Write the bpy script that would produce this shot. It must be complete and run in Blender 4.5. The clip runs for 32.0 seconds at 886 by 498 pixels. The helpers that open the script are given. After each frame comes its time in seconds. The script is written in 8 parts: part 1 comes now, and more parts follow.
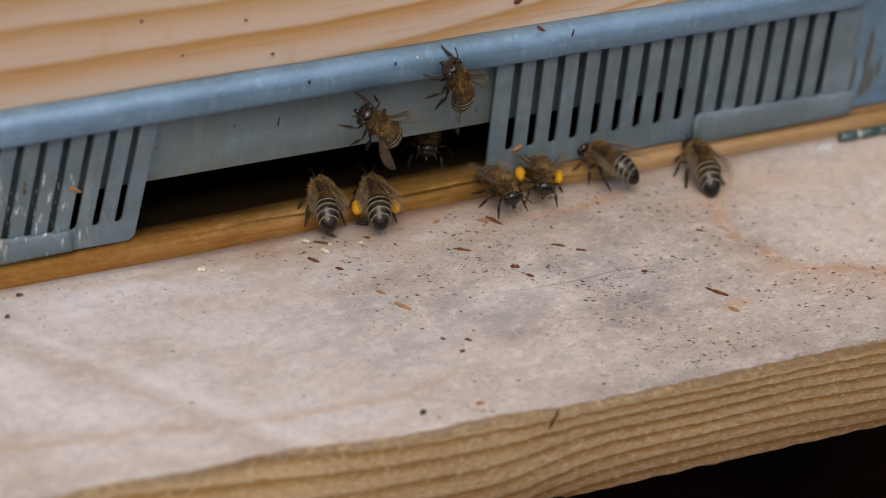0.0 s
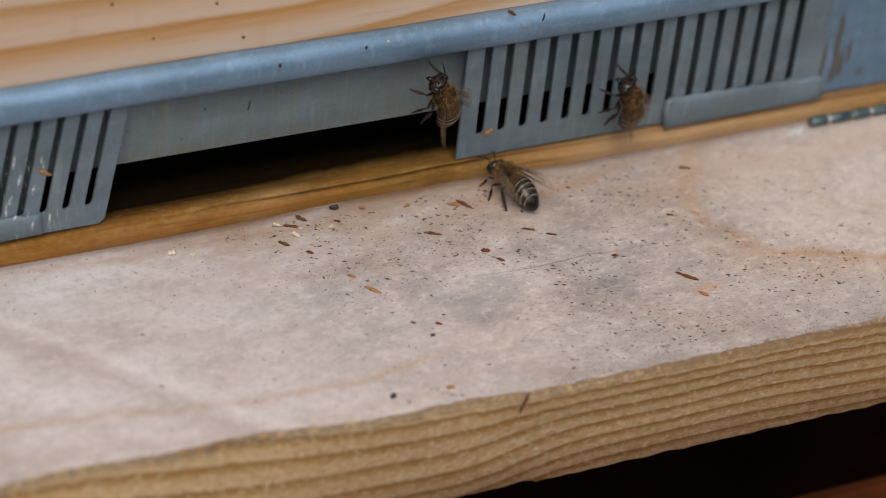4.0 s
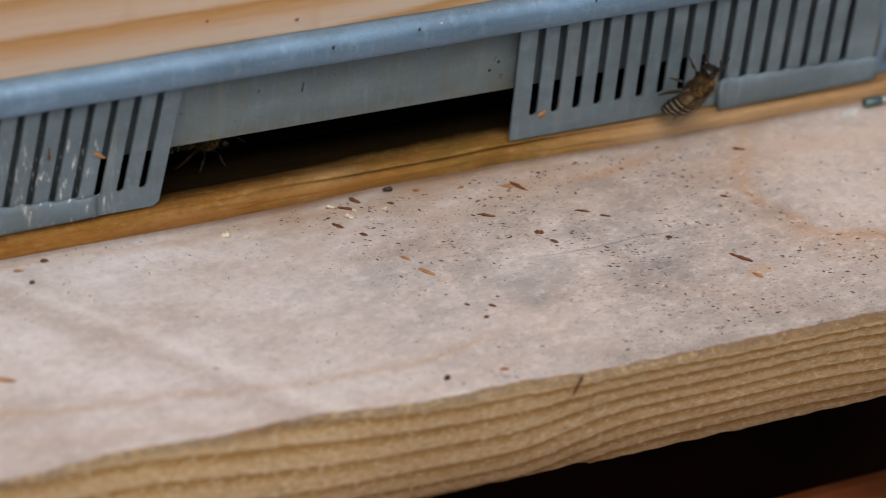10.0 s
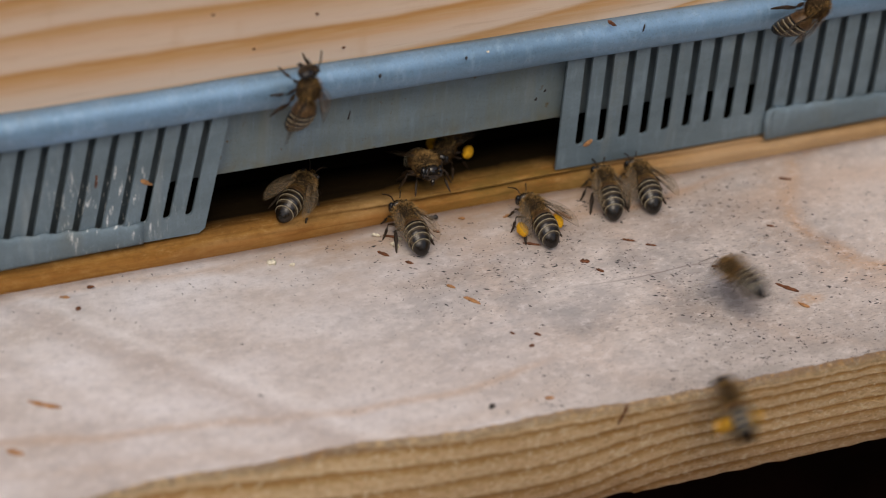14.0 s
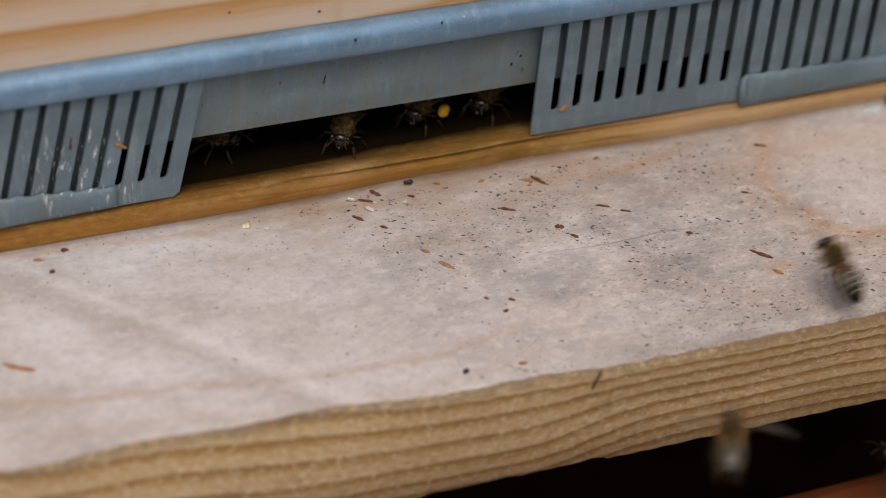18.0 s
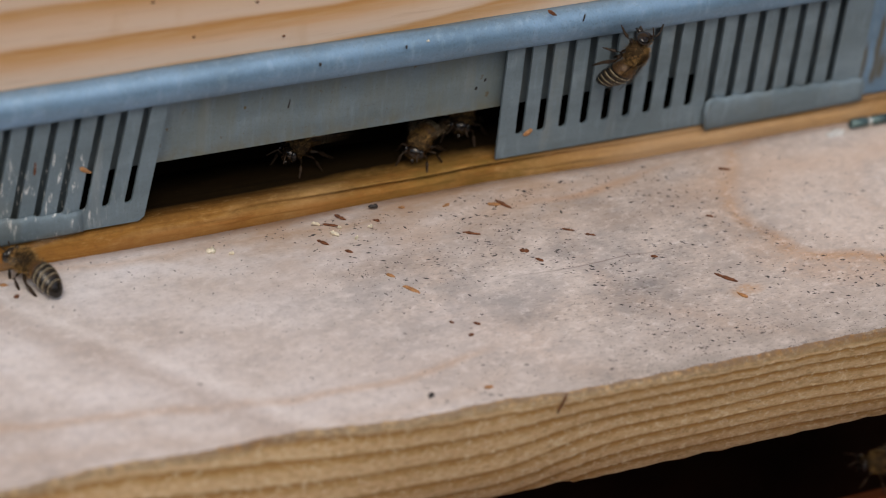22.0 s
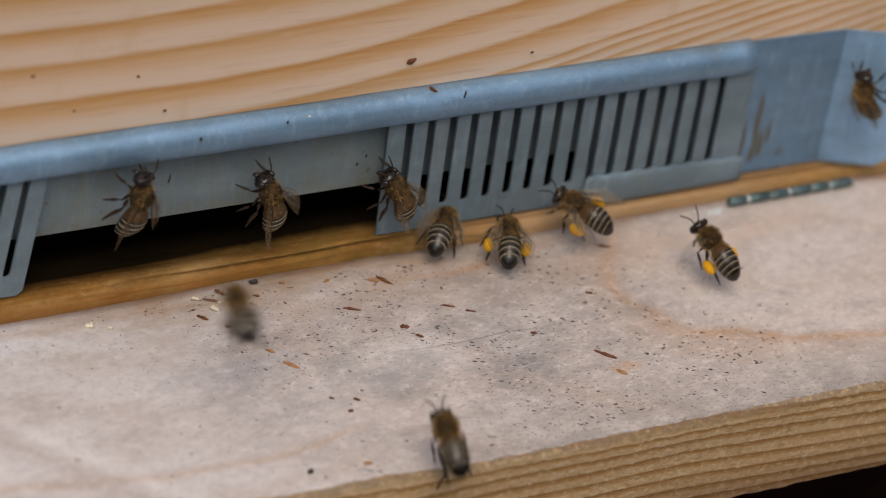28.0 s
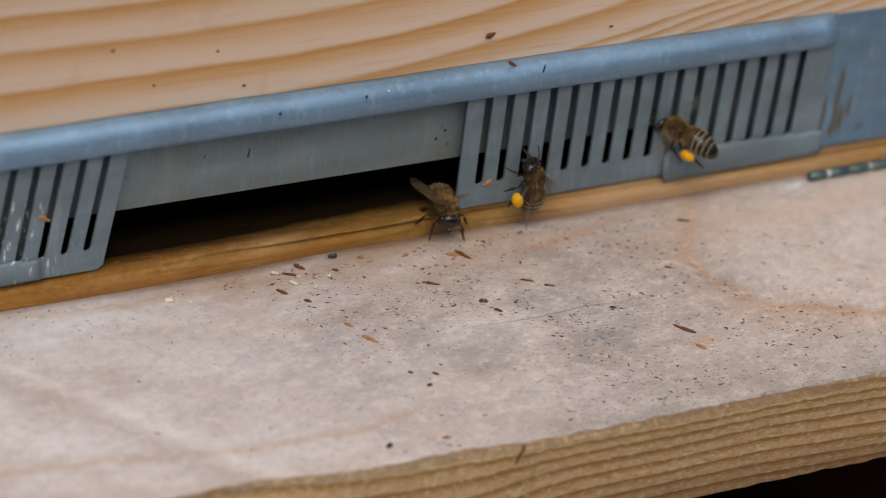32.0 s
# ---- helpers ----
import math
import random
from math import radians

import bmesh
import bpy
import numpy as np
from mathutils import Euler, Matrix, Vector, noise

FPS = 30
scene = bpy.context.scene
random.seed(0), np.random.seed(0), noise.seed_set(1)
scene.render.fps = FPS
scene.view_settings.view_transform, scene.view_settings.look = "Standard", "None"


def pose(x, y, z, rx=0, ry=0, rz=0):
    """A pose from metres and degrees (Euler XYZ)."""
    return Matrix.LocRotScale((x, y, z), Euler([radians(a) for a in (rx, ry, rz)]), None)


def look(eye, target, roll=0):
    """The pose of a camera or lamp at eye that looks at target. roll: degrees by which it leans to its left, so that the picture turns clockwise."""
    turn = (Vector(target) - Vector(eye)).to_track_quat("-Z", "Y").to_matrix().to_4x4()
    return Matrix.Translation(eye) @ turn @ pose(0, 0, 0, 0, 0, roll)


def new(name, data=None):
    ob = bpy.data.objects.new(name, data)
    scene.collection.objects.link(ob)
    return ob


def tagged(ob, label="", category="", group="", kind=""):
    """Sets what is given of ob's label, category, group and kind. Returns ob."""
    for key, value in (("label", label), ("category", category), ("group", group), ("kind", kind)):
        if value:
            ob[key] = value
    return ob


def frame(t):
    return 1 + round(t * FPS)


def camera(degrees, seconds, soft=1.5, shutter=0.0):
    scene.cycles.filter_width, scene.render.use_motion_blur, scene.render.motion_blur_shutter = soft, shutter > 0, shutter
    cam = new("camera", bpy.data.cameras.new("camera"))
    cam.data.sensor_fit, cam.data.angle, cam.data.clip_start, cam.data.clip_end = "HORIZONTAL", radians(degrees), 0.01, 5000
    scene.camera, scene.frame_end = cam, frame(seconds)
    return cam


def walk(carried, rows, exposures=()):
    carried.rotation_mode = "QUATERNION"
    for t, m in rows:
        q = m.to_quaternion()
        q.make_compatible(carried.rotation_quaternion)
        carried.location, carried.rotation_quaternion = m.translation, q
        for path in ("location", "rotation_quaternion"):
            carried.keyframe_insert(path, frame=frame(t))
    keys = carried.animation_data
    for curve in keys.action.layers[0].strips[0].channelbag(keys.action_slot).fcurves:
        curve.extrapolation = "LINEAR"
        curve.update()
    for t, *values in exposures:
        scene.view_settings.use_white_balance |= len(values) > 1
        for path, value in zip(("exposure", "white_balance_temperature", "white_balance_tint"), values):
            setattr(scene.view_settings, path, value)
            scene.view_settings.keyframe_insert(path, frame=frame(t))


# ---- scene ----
cam = camera(18.00, 32.0, 1.1, 0.2)
PATH = [
    (0.0, pose(-0.1233, -0.3662, 0.2962, 52.864, -4.774, -22.893)),
    (0.5, pose(-0.1233, -0.3662, 0.2962, 52.693, -4.656, -22.601)),
    (1.0, pose(-0.1233, -0.3662, 0.2962, 52.629, -4.645, -22.604)),
    (1.5, pose(-0.1233, -0.3662, 0.2962, 52.584, -4.784, -22.628)),
    (2.0, pose(-0.1233, -0.3662, 0.2962, 52.575, -4.836, -22.835)),
    (2.5, pose(-0.1233, -0.3662, 0.2962, 52.572, -4.916, -22.980)),
    (3.0, pose(-0.1233, -0.3662, 0.2962, 52.616, -5.103, -23.108)),
    (3.5, pose(-0.1233, -0.3662, 0.2962, 52.626, -5.284, -23.332)),
    (5.5, pose(-0.1233, -0.3662, 0.2962, 52.337, -4.777, -22.976)),
    (6.0, pose(-0.1233, -0.3662, 0.2962, 52.234, -4.645, -22.674)),
    (6.5, pose(-0.1233, -0.3662, 0.2962, 52.223, -4.248, -22.202)),
    (7.0, pose(-0.1233, -0.3662, 0.2962, 52.293, -4.013, -21.827)),
    (7.5, pose(-0.1233, -0.3662, 0.2962, 52.371, -3.508, -21.254)),
    (8.0, pose(-0.1233, -0.3662, 0.2962, 52.390, -3.173, -20.787)),
    (8.5, pose(-0.1233, -0.3662, 0.2962, 52.358, -2.969, -20.554)),
    (9.0, pose(-0.1233, -0.3662, 0.2962, 52.244, -2.971, -20.301)),
    (9.5, pose(-0.1233, -0.3662, 0.2962, 52.136, -3.024, -20.669)),
    (10.0, pose(-0.1233, -0.3662, 0.2962, 52.131, -4.474, -22.500)),
    (10.5, pose(-0.1233, -0.3662, 0.2962, 51.901, -5.074, -22.880)),
    (11.0, pose(-0.1233, -0.3662, 0.2962, 52.234, -5.191, -23.143)),
    (11.5, pose(-0.1233, -0.3662, 0.2962, 52.718, -5.135, -23.524)),
    (12.0, pose(-0.1233, -0.3662, 0.2962, 53.015, -4.625, -22.487)),
    (12.5, pose(-0.1233, -0.3662, 0.2962, 53.062, -4.565, -22.369)),
    (13.0, pose(-0.1233, -0.3662, 0.2962, 53.017, -4.397, -22.061)),
    (13.5, pose(-0.1233, -0.3662, 0.2962, 52.862, -4.245, -21.805)),
    (14.0, pose(-0.1233, -0.3662, 0.2962, 52.644, -4.138, -21.578)),
    (14.5, pose(-0.1233, -0.3662, 0.2962, 52.394, -4.101, -21.589)),
    (16.5, pose(-0.1233, -0.3662, 0.2962, 51.932, -4.204, -21.502)),
    (17.0, pose(-0.1233, -0.3662, 0.2962, 51.781, -4.309, -21.569)),
    (17.5, pose(-0.1233, -0.3662, 0.2962, 51.743, -4.466, -21.689)),
    (18.0, pose(-0.1233, -0.3662, 0.2962, 51.941, -4.691, -21.808)),
    (18.5, pose(-0.1233, -0.3662, 0.2962, 52.169, -4.788, -21.948)),
    (19.0, pose(-0.1233, -0.3662, 0.2962, 52.327, -4.817, -22.113)),
    (19.5, pose(-0.1233, -0.3662, 0.2962, 52.443, -4.803, -22.211)),
    (20.0, pose(-0.1233, -0.3662, 0.2962, 52.466, -4.822, -22.100)),
    (20.5, pose(-0.1233, -0.3662, 0.2962, 52.480, -4.802, -22.093)),
    (21.0, pose(-0.1233, -0.3662, 0.2962, 52.460, -5.008, -22.096)),
    (21.5, pose(-0.1233, -0.3662, 0.2962, 52.526, -5.067, -22.210)),
    (22.0, pose(-0.1233, -0.3662, 0.2962, 52.489, -5.037, -22.449)),
    (22.5, pose(-0.1233, -0.3662, 0.2962, 52.463, -5.255, -22.467)),
    (23.0, pose(-0.1233, -0.3662, 0.2962, 52.491, -5.421, -22.775)),
    (23.5, pose(-0.1233, -0.3662, 0.2962, 52.318, -5.422, -22.641)),
    (24.0, pose(-0.1233, -0.3662, 0.2962, 52.046, -5.424, -22.809)),
    (24.5, pose(-0.1233, -0.3662, 0.2962, 51.701, -5.392, -22.900)),
    (26.5, pose(-0.1233, -0.3662, 0.2962, 51.453, -5.719, -22.669)),
    (27.0, pose(-0.1233, -0.3662, 0.2962, 52.683, -5.738, -22.710)),
    (27.5, pose(-0.1233, -0.3662, 0.2962, 53.872, -7.066, -24.143)),
    (28.0, pose(-0.1233, -0.3662, 0.2962, 54.230, -6.705, -24.271)),
    (28.5, pose(-0.1233, -0.3662, 0.2962, 54.309, -6.926, -24.260)),
    (29.0, pose(-0.1233, -0.3662, 0.2962, 54.174, -6.704, -23.709)),
    (29.5, pose(-0.1233, -0.3662, 0.2962, 54.124, -6.714, -23.842)),
    (30.0, pose(-0.1233, -0.3662, 0.2962, 54.029, -6.771, -23.784)),
    (30.5, pose(-0.1233, -0.3662, 0.2962, 53.968, -6.796, -23.931)),
    (31.0, pose(-0.1233, -0.3662, 0.2962, 53.959, -6.597, -24.045)),
    (31.5, pose(-0.1233, -0.3662, 0.2962, 53.692, -6.068, -23.264)),
    (32.0, pose(-0.1233, -0.3662, 0.2962, 53.561, -5.768, -22.947)),
]
walk(cam, PATH, [(0.0, -0.08, 7620, 10), (32.0, -0.08, 7620, 10)])
cam.data.dof.use_dof = True
cam.data.dof.focus_distance = 0.487
cam.data.dof.aperture_fstop = 10.5

# ---- light: an overcast sky with a weak, wide sun ----
world = bpy.data.worlds.new("overcast_sky")
scene.world = world
world.use_nodes = True
wn = world.node_tree.nodes
sky = wn.new("ShaderNodeTexSky")
sky.sky_type = "NISHITA"
sky.sun_disc = False
sky.sun_elevation = radians(55)
sky.sun_rotation = radians(200)
sky.air_density, sky.dust_density, sky.ozone_density = 1.2, 1.6, 1.3
world.node_tree.links.new(sky.outputs[0], wn["Background"].inputs[0])
wn["Background"].inputs[1].default_value = 0.15
sun_data = bpy.data.lights.new("sun", "SUN")
sun_data.energy, sun_data.angle, sun_data.color = 1.2, radians(35), (1.0, 0.96, 0.91)
sun = new("sun", sun_data)
sun.matrix_world = look((-0.29, -0.70, 1.2), (0, 0, 0))

MM = 0.001


# ---- materials ----
def material(name):
    m = bpy.data.materials.new(name)
    m.use_nodes = True
    return m, m.node_tree.nodes, m.node_tree.links, m.node_tree.nodes["Principled BSDF"]


class Graph:
    """Small helper to write node materials tersely."""

    def __init__(self, name, rough=0.6, metal=0.0, spec=0.5):
        self.m, self.n, self.l, self.b = material(name)
        self.b.inputs["Roughness"].default_value = rough
        self.b.inputs["Metallic"].default_value = metal
        self.b.inputs["Specular IOR Level"].default_value = spec

    def put(self, node, socket, value):
        if hasattr(value, "is_output"):
            self.l.new(value, node.inputs[socket])
        elif value is not None:
            node.inputs[socket].default_value = value

    def place(self):
        return self.n.new("ShaderNodeTexCoord").outputs["Object"]

    def scaled(self, vec, sx, sy, sz, turn=(0, 0, 0)):
        k = self.n.new("ShaderNodeMapping")
        self.put(k, "Vector", vec)
        k.inputs["Scale"].default_value = (sx, sy, sz)
        k.inputs["Rotation"].default_value = [radians(a) for a in turn]
        return k.outputs[0]

    def noise(self, vec, scale, detail=3.0, rough=0.5, out="Fac"):
        k = self.n.new("ShaderNodeTexNoise")
        self.put(k, "Vector", vec)
        k.inputs["Scale"].default_value, k.inputs["Detail"].default_value, k.inputs["Roughness"].default_value = scale, detail, rough
        return k.outputs[out]

    def math(self, op, a, b=None, c=None, clamp=False):
        k = self.n.new("ShaderNodeMath")
        k.operation, k.use_clamp = op, clamp
        for i, v in enumerate((a, b, c)):
            if v is not None:
                self.put(k, i, v)
        return k.outputs[0]

    def split(self, vec):
        k = self.n.new("ShaderNodeSeparateXYZ")
        self.put(k, 0, vec)
        return k.outputs

    def ramp(self, fac, *stops, mode="LINEAR"):
        k = self.n.new("ShaderNodeValToRGB")
        self.put(k, 0, fac)
        r = k.color_ramp
        r.interpolation = mode
        while len(r.elements) < len(stops):
            r.elements.new(0.5)
        for e, (p, c) in zip(r.elements, stops):
            e.position = p
            e.color = (*c, 1) if len(c) == 3 else c
        return k.outputs[0]

    def grey(self, fac, a, b):
        k = self.n.new("ShaderNodeMapRange")
        self.put(k, 0, fac)
        k.inputs[1].default_value, k.inputs[2].default_value = a, b
        return k.outputs[0]

    def mix(self, fac, a, b, mode="MIX"):
        k = self.n.new("ShaderNodeMix")
        k.data_type, k.blend_type = "RGBA", mode
        self.put(k, 0, fac)
        for i, v in ((6, a), (7, b)):
            self.put(k, i, (*v, 1) if isinstance(v, tuple) and len(v) == 3 else v)
        return k.outputs[2]

    def color(self, c):
        self.put(self.b, "Base Color", (*c, 1) if isinstance(c, tuple) else c)
        return self

    def bump(self, height, strength=0.3, distance=0.0003):
        k = self.n.new("ShaderNodeBump")
        self.put(k, "Height", height)
        k.inputs["Strength"].default_value, k.inputs["Distance"].default_value = strength, distance
        self.l.new(k.outputs[0], self.b.inputs["Normal"])
        return self


def wood_wall():
    g = Graph("pine_front", 0.62, 0, 0.3)
    p = g.place()
    x, y, z = g.split(p)
    # growth lines: level at one end, climbing and closing up towards the other
    near = g.math("MINIMUM", g.math("MAXIMUM", g.math("SUBTRACT", x, 0.010), 0.0), 0.085)
    far = g.math("MAXIMUM", g.math("SUBTRACT", x, 0.095), 0.0)
    lift = g.math("ADD", g.math("MULTIPLY", g.math("MULTIPLY", near, near), 1.2), g.math("MULTIPLY", far, 0.2))
    v = g.math("SUBTRACT", g.math("SUBTRACT", z, lift), 0.027)
    v = g.math("ADD", v, g.math("MULTIPLY", g.math("SUBTRACT", g.noise(g.scaled(p, 11, 11, 30), 1.0, 2.0), 0.5), 0.0055))
    v = g.math("ADD", v, g.math("MULTIPLY", g.math("SUBTRACT", g.noise(g.scaled(p, 40, 40, 260, (0, 5, 0)), 1.0, 4.0, 0.6), 0.5), 0.0014))
    rings = g.math("MINIMUM", g.math("DIVIDE", v, 0.0071), g.math("DIVIDE", v, 0.0022))
    band = g.math("FRACT", rings)
    each = g.noise(g.scaled(g.math("FLOOR", rings), 1, 1, 1), 3.7, 0.0)
    base = g.ramp(band, (0.0, (0.77, 0.52, 0.34)), (0.06, (0.86, 0.655, 0.515)), (0.36, (0.85, 0.625, 0.465)), (0.58, (0.78, 0.475, 0.265)), (0.82, (0.71, 0.37, 0.145)), (0.94, (0.63, 0.295, 0.09)), (1.0, (0.77, 0.52, 0.34)))
    plainer = g.ramp(band, (0.0, (0.82, 0.585, 0.415)), (0.12, (0.87, 0.67, 0.53)), (0.55, (0.82, 0.555, 0.37)), (0.90, (0.70, 0.375, 0.155)), (1.0, (0.82, 0.585, 0.415)))
    base = g.mix(g.grey(each, 0.35, 0.65), base, plainer)
    fibre = g.noise(g.scaled(p, 60, 60, 1100, (0, 4, 0)), 1.0, 7.0, 0.68)
    c = g.mix(g.math("MULTIPLY", g.grey(fibre, 0.48, 0.72), 0.35), base, (0.83, 0.65, 0.49))
    c = g.mix(g.math("MULTIPLY", g.grey(fibre, 0.46, 0.28), 0.45), c, (0.56, 0.34, 0.18))
    flame = g.grey(g.noise(g.scaled(p, 120, 120, 50), 1.0, 4.0, 0.6), 0.58, 0.74)
    c = g.mix(g.math("MULTIPLY", flame, 0.30), c, (0.66, 0.38, 0.165))
    pale = g.grey(g.noise(g.scaled(p, 50, 50, 160, (0, 10, 0)), 1.0, 4.0, 0.6), 0.60, 0.76)
    c = g.mix(g.math("MULTIPLY", pale, 0.25), c, (0.85, 0.68, 0.53))
    return g.color(c).bump(g.math("ADD", fibre, g.math("MULTIPLY", band, 0.4)), 0.25, 0.0003).m


def wood_board():
    g = Graph("weathered_board", 0.8, 0, 0.2)
    p = g.place()
    x, y, z = g.split(p)
    warp = g.noise(g.scaled(p, 40, 60, 40), 1.0, 3.0)
    big = g.noise(g.scaled(p, 20, 42, 30), 1.0, 3.0)
    fibre = g.noise(g.scaled(p, 70, 700, 400, (0, 0, 4)), 1.0, 5.0)
    fine = g.noise(p, 1500.0, 4.0, 0.7)
    c = g.ramp(big, (0.30, (0.56, 0.475, 0.435)), (0.48, (0.61, 0.535, 0.50)), (0.66, (0.69, 0.625, 0.595)))
    c = g.mix(g.math("MULTIPLY", g.grey(fibre, 0.45, 0.75), 0.14), c, (0.46, 0.37, 0.33))
    # flat-sawn grain: nested arcs towards one end, a long line near the front
    ex = g.math("DIVIDE", g.math("SUBTRACT", x, 0.146), 0.040)
    ey = g.math("DIVIDE", g.math("ADD", y, 0.022), 0.024)
    d = g.math("SQRT", g.math("ADD", g.math("MULTIPLY", ex, ex), g.math("MULTIPLY", ey, ey)))
    d = g.math("ADD", d, g.math("MULTIPLY", g.math("SUBTRACT", warp, 0.5), 0.35))
    within = g.math("MULTIPLY", g.math("SUBTRACT", 1.0, d), 9.0, clamp=True)
    c = g.mix(g.math("MULTIPLY", within, 0.4), c, (0.84, 0.72, 0.66))
    for at, wide, amount in ((1.05, 0.085, 0.95), (1.16, 0.16, 0.35), (1.9, 0.12, 0.22), (2.55, 0.15, 0.2), (0.45, 0.07, 0.15)):
        off = g.math("ABSOLUTE", g.math("SUBTRACT", d, at))
        line = g.math("MULTIPLY", g.math("SUBTRACT", 1.0, g.math("DIVIDE", off, wide), clamp=True), g.grey(big, 0.15, 0.5))
        c = g.mix(g.math("MULTIPLY", line, amount), c, (0.60, 0.36, 0.21))
    # grey mould in the trodden middle
    mx = g.math("DIVIDE", g.math("SUBTRACT", x, 0.062), 0.052)
    my = g.math("DIVIDE", g.math("ADD", y, 0.026), 0.026)
    trod = g.math("SUBTRACT", 1.25, g.math("ADD", g.math("MULTIPLY", mx, mx), g.math("MULTIPLY", my, my)), clamp=True)
    edge = g.math("MULTIPLY", g.math("DIVIDE", g.math("SUBTRACT", -0.036, y), 0.02, clamp=True), g.math("DIVIDE", g.math("SUBTRACT", x, 0.04), 0.05, clamp=True))
    blot = g.grey(g.noise(g.scaled(p, 70, 100, 60), 1.0, 5.0, 0.65), 0.42, 0.72)
    c = g.mix(g.math("MULTIPLY", g.math("MULTIPLY", trod, blot), 1.0), c, (0.25, 0.242, 0.25))
    dots = g.math("MULTIPLY", g.grey(g.noise(g.scaled(p, 900, 2200, 1100, (0, 0, 25)), 1.0, 3.0), 0.57, 0.66), g.math("ADD", g.math("ADD", trod, 0.2), edge))
    c = g.mix(g.math("MULTIPLY", dots, 0.5), c, (0.16, 0.14, 0.13))
    c = g.mix(g.math("MULTIPLY", g.grey(fine, 0.35, 0.65), 0.22), c, (0.42, 0.36, 0.33))
    mott = g.noise(g.scaled(p, 130, 190, 160, (0, 0, 20)), 1.0, 9.0, 0.66)
    c = g.mix(g.math("MULTIPLY", g.grey(mott, 0.53, 0.70), 0.55), c, (0.36, 0.33, 0.33))
    c = g.mix(g.math("MULTIPLY", g.grey(mott, 0.50, 0.30), 0.35), c, (0.86, 0.80, 0.78))
    white = g.math("MULTIPLY", g.grey(g.noise(g.scaled(p, 30, 70, 40, (0, 0, 35)), 1.0, 2.0), 0.30, 0.72), g.math("SUBTRACT", 1.0, g.math("DIVIDE", g.math("ADD", x, 0.01), 0.1), clamp=True))
    c = g.mix(g.math("MULTIPLY", white, 0.9), c, (0.86, 0.835, 0.87))
    # a long bowed growth line near the front, another close to the sill
    u = g.math("SUBTRACT", x, 0.020)
    up = g.math("MAXIMUM", u, 0.0)
    down = g.math("MAXIMUM", g.math("SUBTRACT", -0.008, u), 0.0)
    bow = g.math("SUBTRACT", y, g.math("ADD", g.math("MULTIPLY", g.math("MULTIPLY", up, up), 6.0), g.math("MULTIPLY", down, 0.15)))
    bow = g.math("ADD", bow, g.math("MULTIPLY", g.math("SUBTRACT", warp, 0.5), 0.006))
    ends = g.math("DIVIDE", g.math("SUBTRACT", 0.050, x), 0.012, clamp=True)
    flat = g.math("ADD", g.math("ADD", y, g.math("MULTIPLY", x, 0.02)), g.math("MULTIPLY", warp, 0.008))
    slant = g.math("ADD", g.math("ADD", y, g.math("MULTIPLY", x, 1.13)), g.math("MULTIPLY", warp, 0.012))
    for v, at, wide, amount, tone in ((bow, -0.049, 0.0016, 0.6, (0.60, 0.41, 0.29)), (bow, -0.0565, 0.0025, 0.25, (0.60, 0.45, 0.35)), (bow, -0.047, 0.006, 0.22, (0.52, 0.44, 0.40)), (flat, -0.0015, 0.0022, 0.45, (0.60, 0.40, 0.26)), (slant, -0.043, 0.0055, 0.7, (0.56, 0.485, 0.46)), (slant, -0.0365, 0.0035, 0.35, (0.93, 0.90, 0.91)), (slant, -0.062, 0.004, 0.3, (0.62, 0.54, 0.50)), (slant, -0.055, 0.004, 0.2, (0.93, 0.89, 0.89))):
        off = g.math("ABSOLUTE", g.math("SUBTRACT", v, at))
        line = g.math("MULTIPLY", g.math("SUBTRACT", 1.0, g.math("DIVIDE", off, wide), clamp=True), ends)
        c = g.mix(g.math("MULTIPLY", line, amount), c, tone)
    grain = g.noise(g.scaled(p, 420, 560, 500), 1.0, 7.0, 0.75)
    c = g.mix(g.math("MULTIPLY", g.grey(grain, 0.50, 0.68), 0.5), c, (0.45, 0.425, 0.44))
    c = g.mix(g.math("MULTIPLY", g.grey(grain, 0.48, 0.32), 0.5), c, (0.92, 0.88, 0.89))
    blush = g.grey(g.noise(g.scaled(p, 24, 60, 30, (0, 0, 8)), 1.0, 3.0), 0.42, 0.66)
    warm = g.math("MULTIPLY", g.math("DIVIDE", g.math("SUBTRACT", x, 0.045), 0.03, clamp=True), g.math("SUBTRACT", 1.0, g.math("DIVIDE", g.math("ABSOLUTE", g.math("ADD", y, 0.009)), 0.014), clamp=True))
    c = g.mix(g.math("MULTIPLY", g.math("MULTIPLY", blush, warm), 0.6), c, (0.68, 0.47, 0.35))
    near = g.math("ADD", y, g.math("ADD", 0.0125, g.math("MULTIPLY", warp, -0.004)))
    seam = g.math("MULTIPLY", g.math("SUBTRACT", 1.0, g.math("DIVIDE", g.math("ABSOLUTE", g.math("SUBTRACT", near, g.math("MULTIPLY", g.math("MAXIMUM", g.math("SUBTRACT", x, 0.080), 0.0), 0.25))), 0.0013), clamp=True), g.math("SUBTRACT", 1.0, g.math("DIVIDE", g.math("ABSOLUTE", g.math("SUBTRACT", x, 0.082)), 0.024), clamp=True))
    c = g.mix(g.math("MULTIPLY", seam, 0.7), c, (0.62, 0.36, 0.22))
    sx = g.math("DIVIDE", g.math("SUBTRACT", x, 0.0955), 0.004)
    sy = g.math("DIVIDE", g.math("ADD", y, g.math("ADD", 0.0412, g.math("MULTIPLY", warp, 0.006))), 0.0018)
    spill = g.math("SUBTRACT", 1.2, g.math("ADD", g.math("MULTIPLY", sx, sx), g.math("MULTIPLY", sy, sy)), clamp=True)
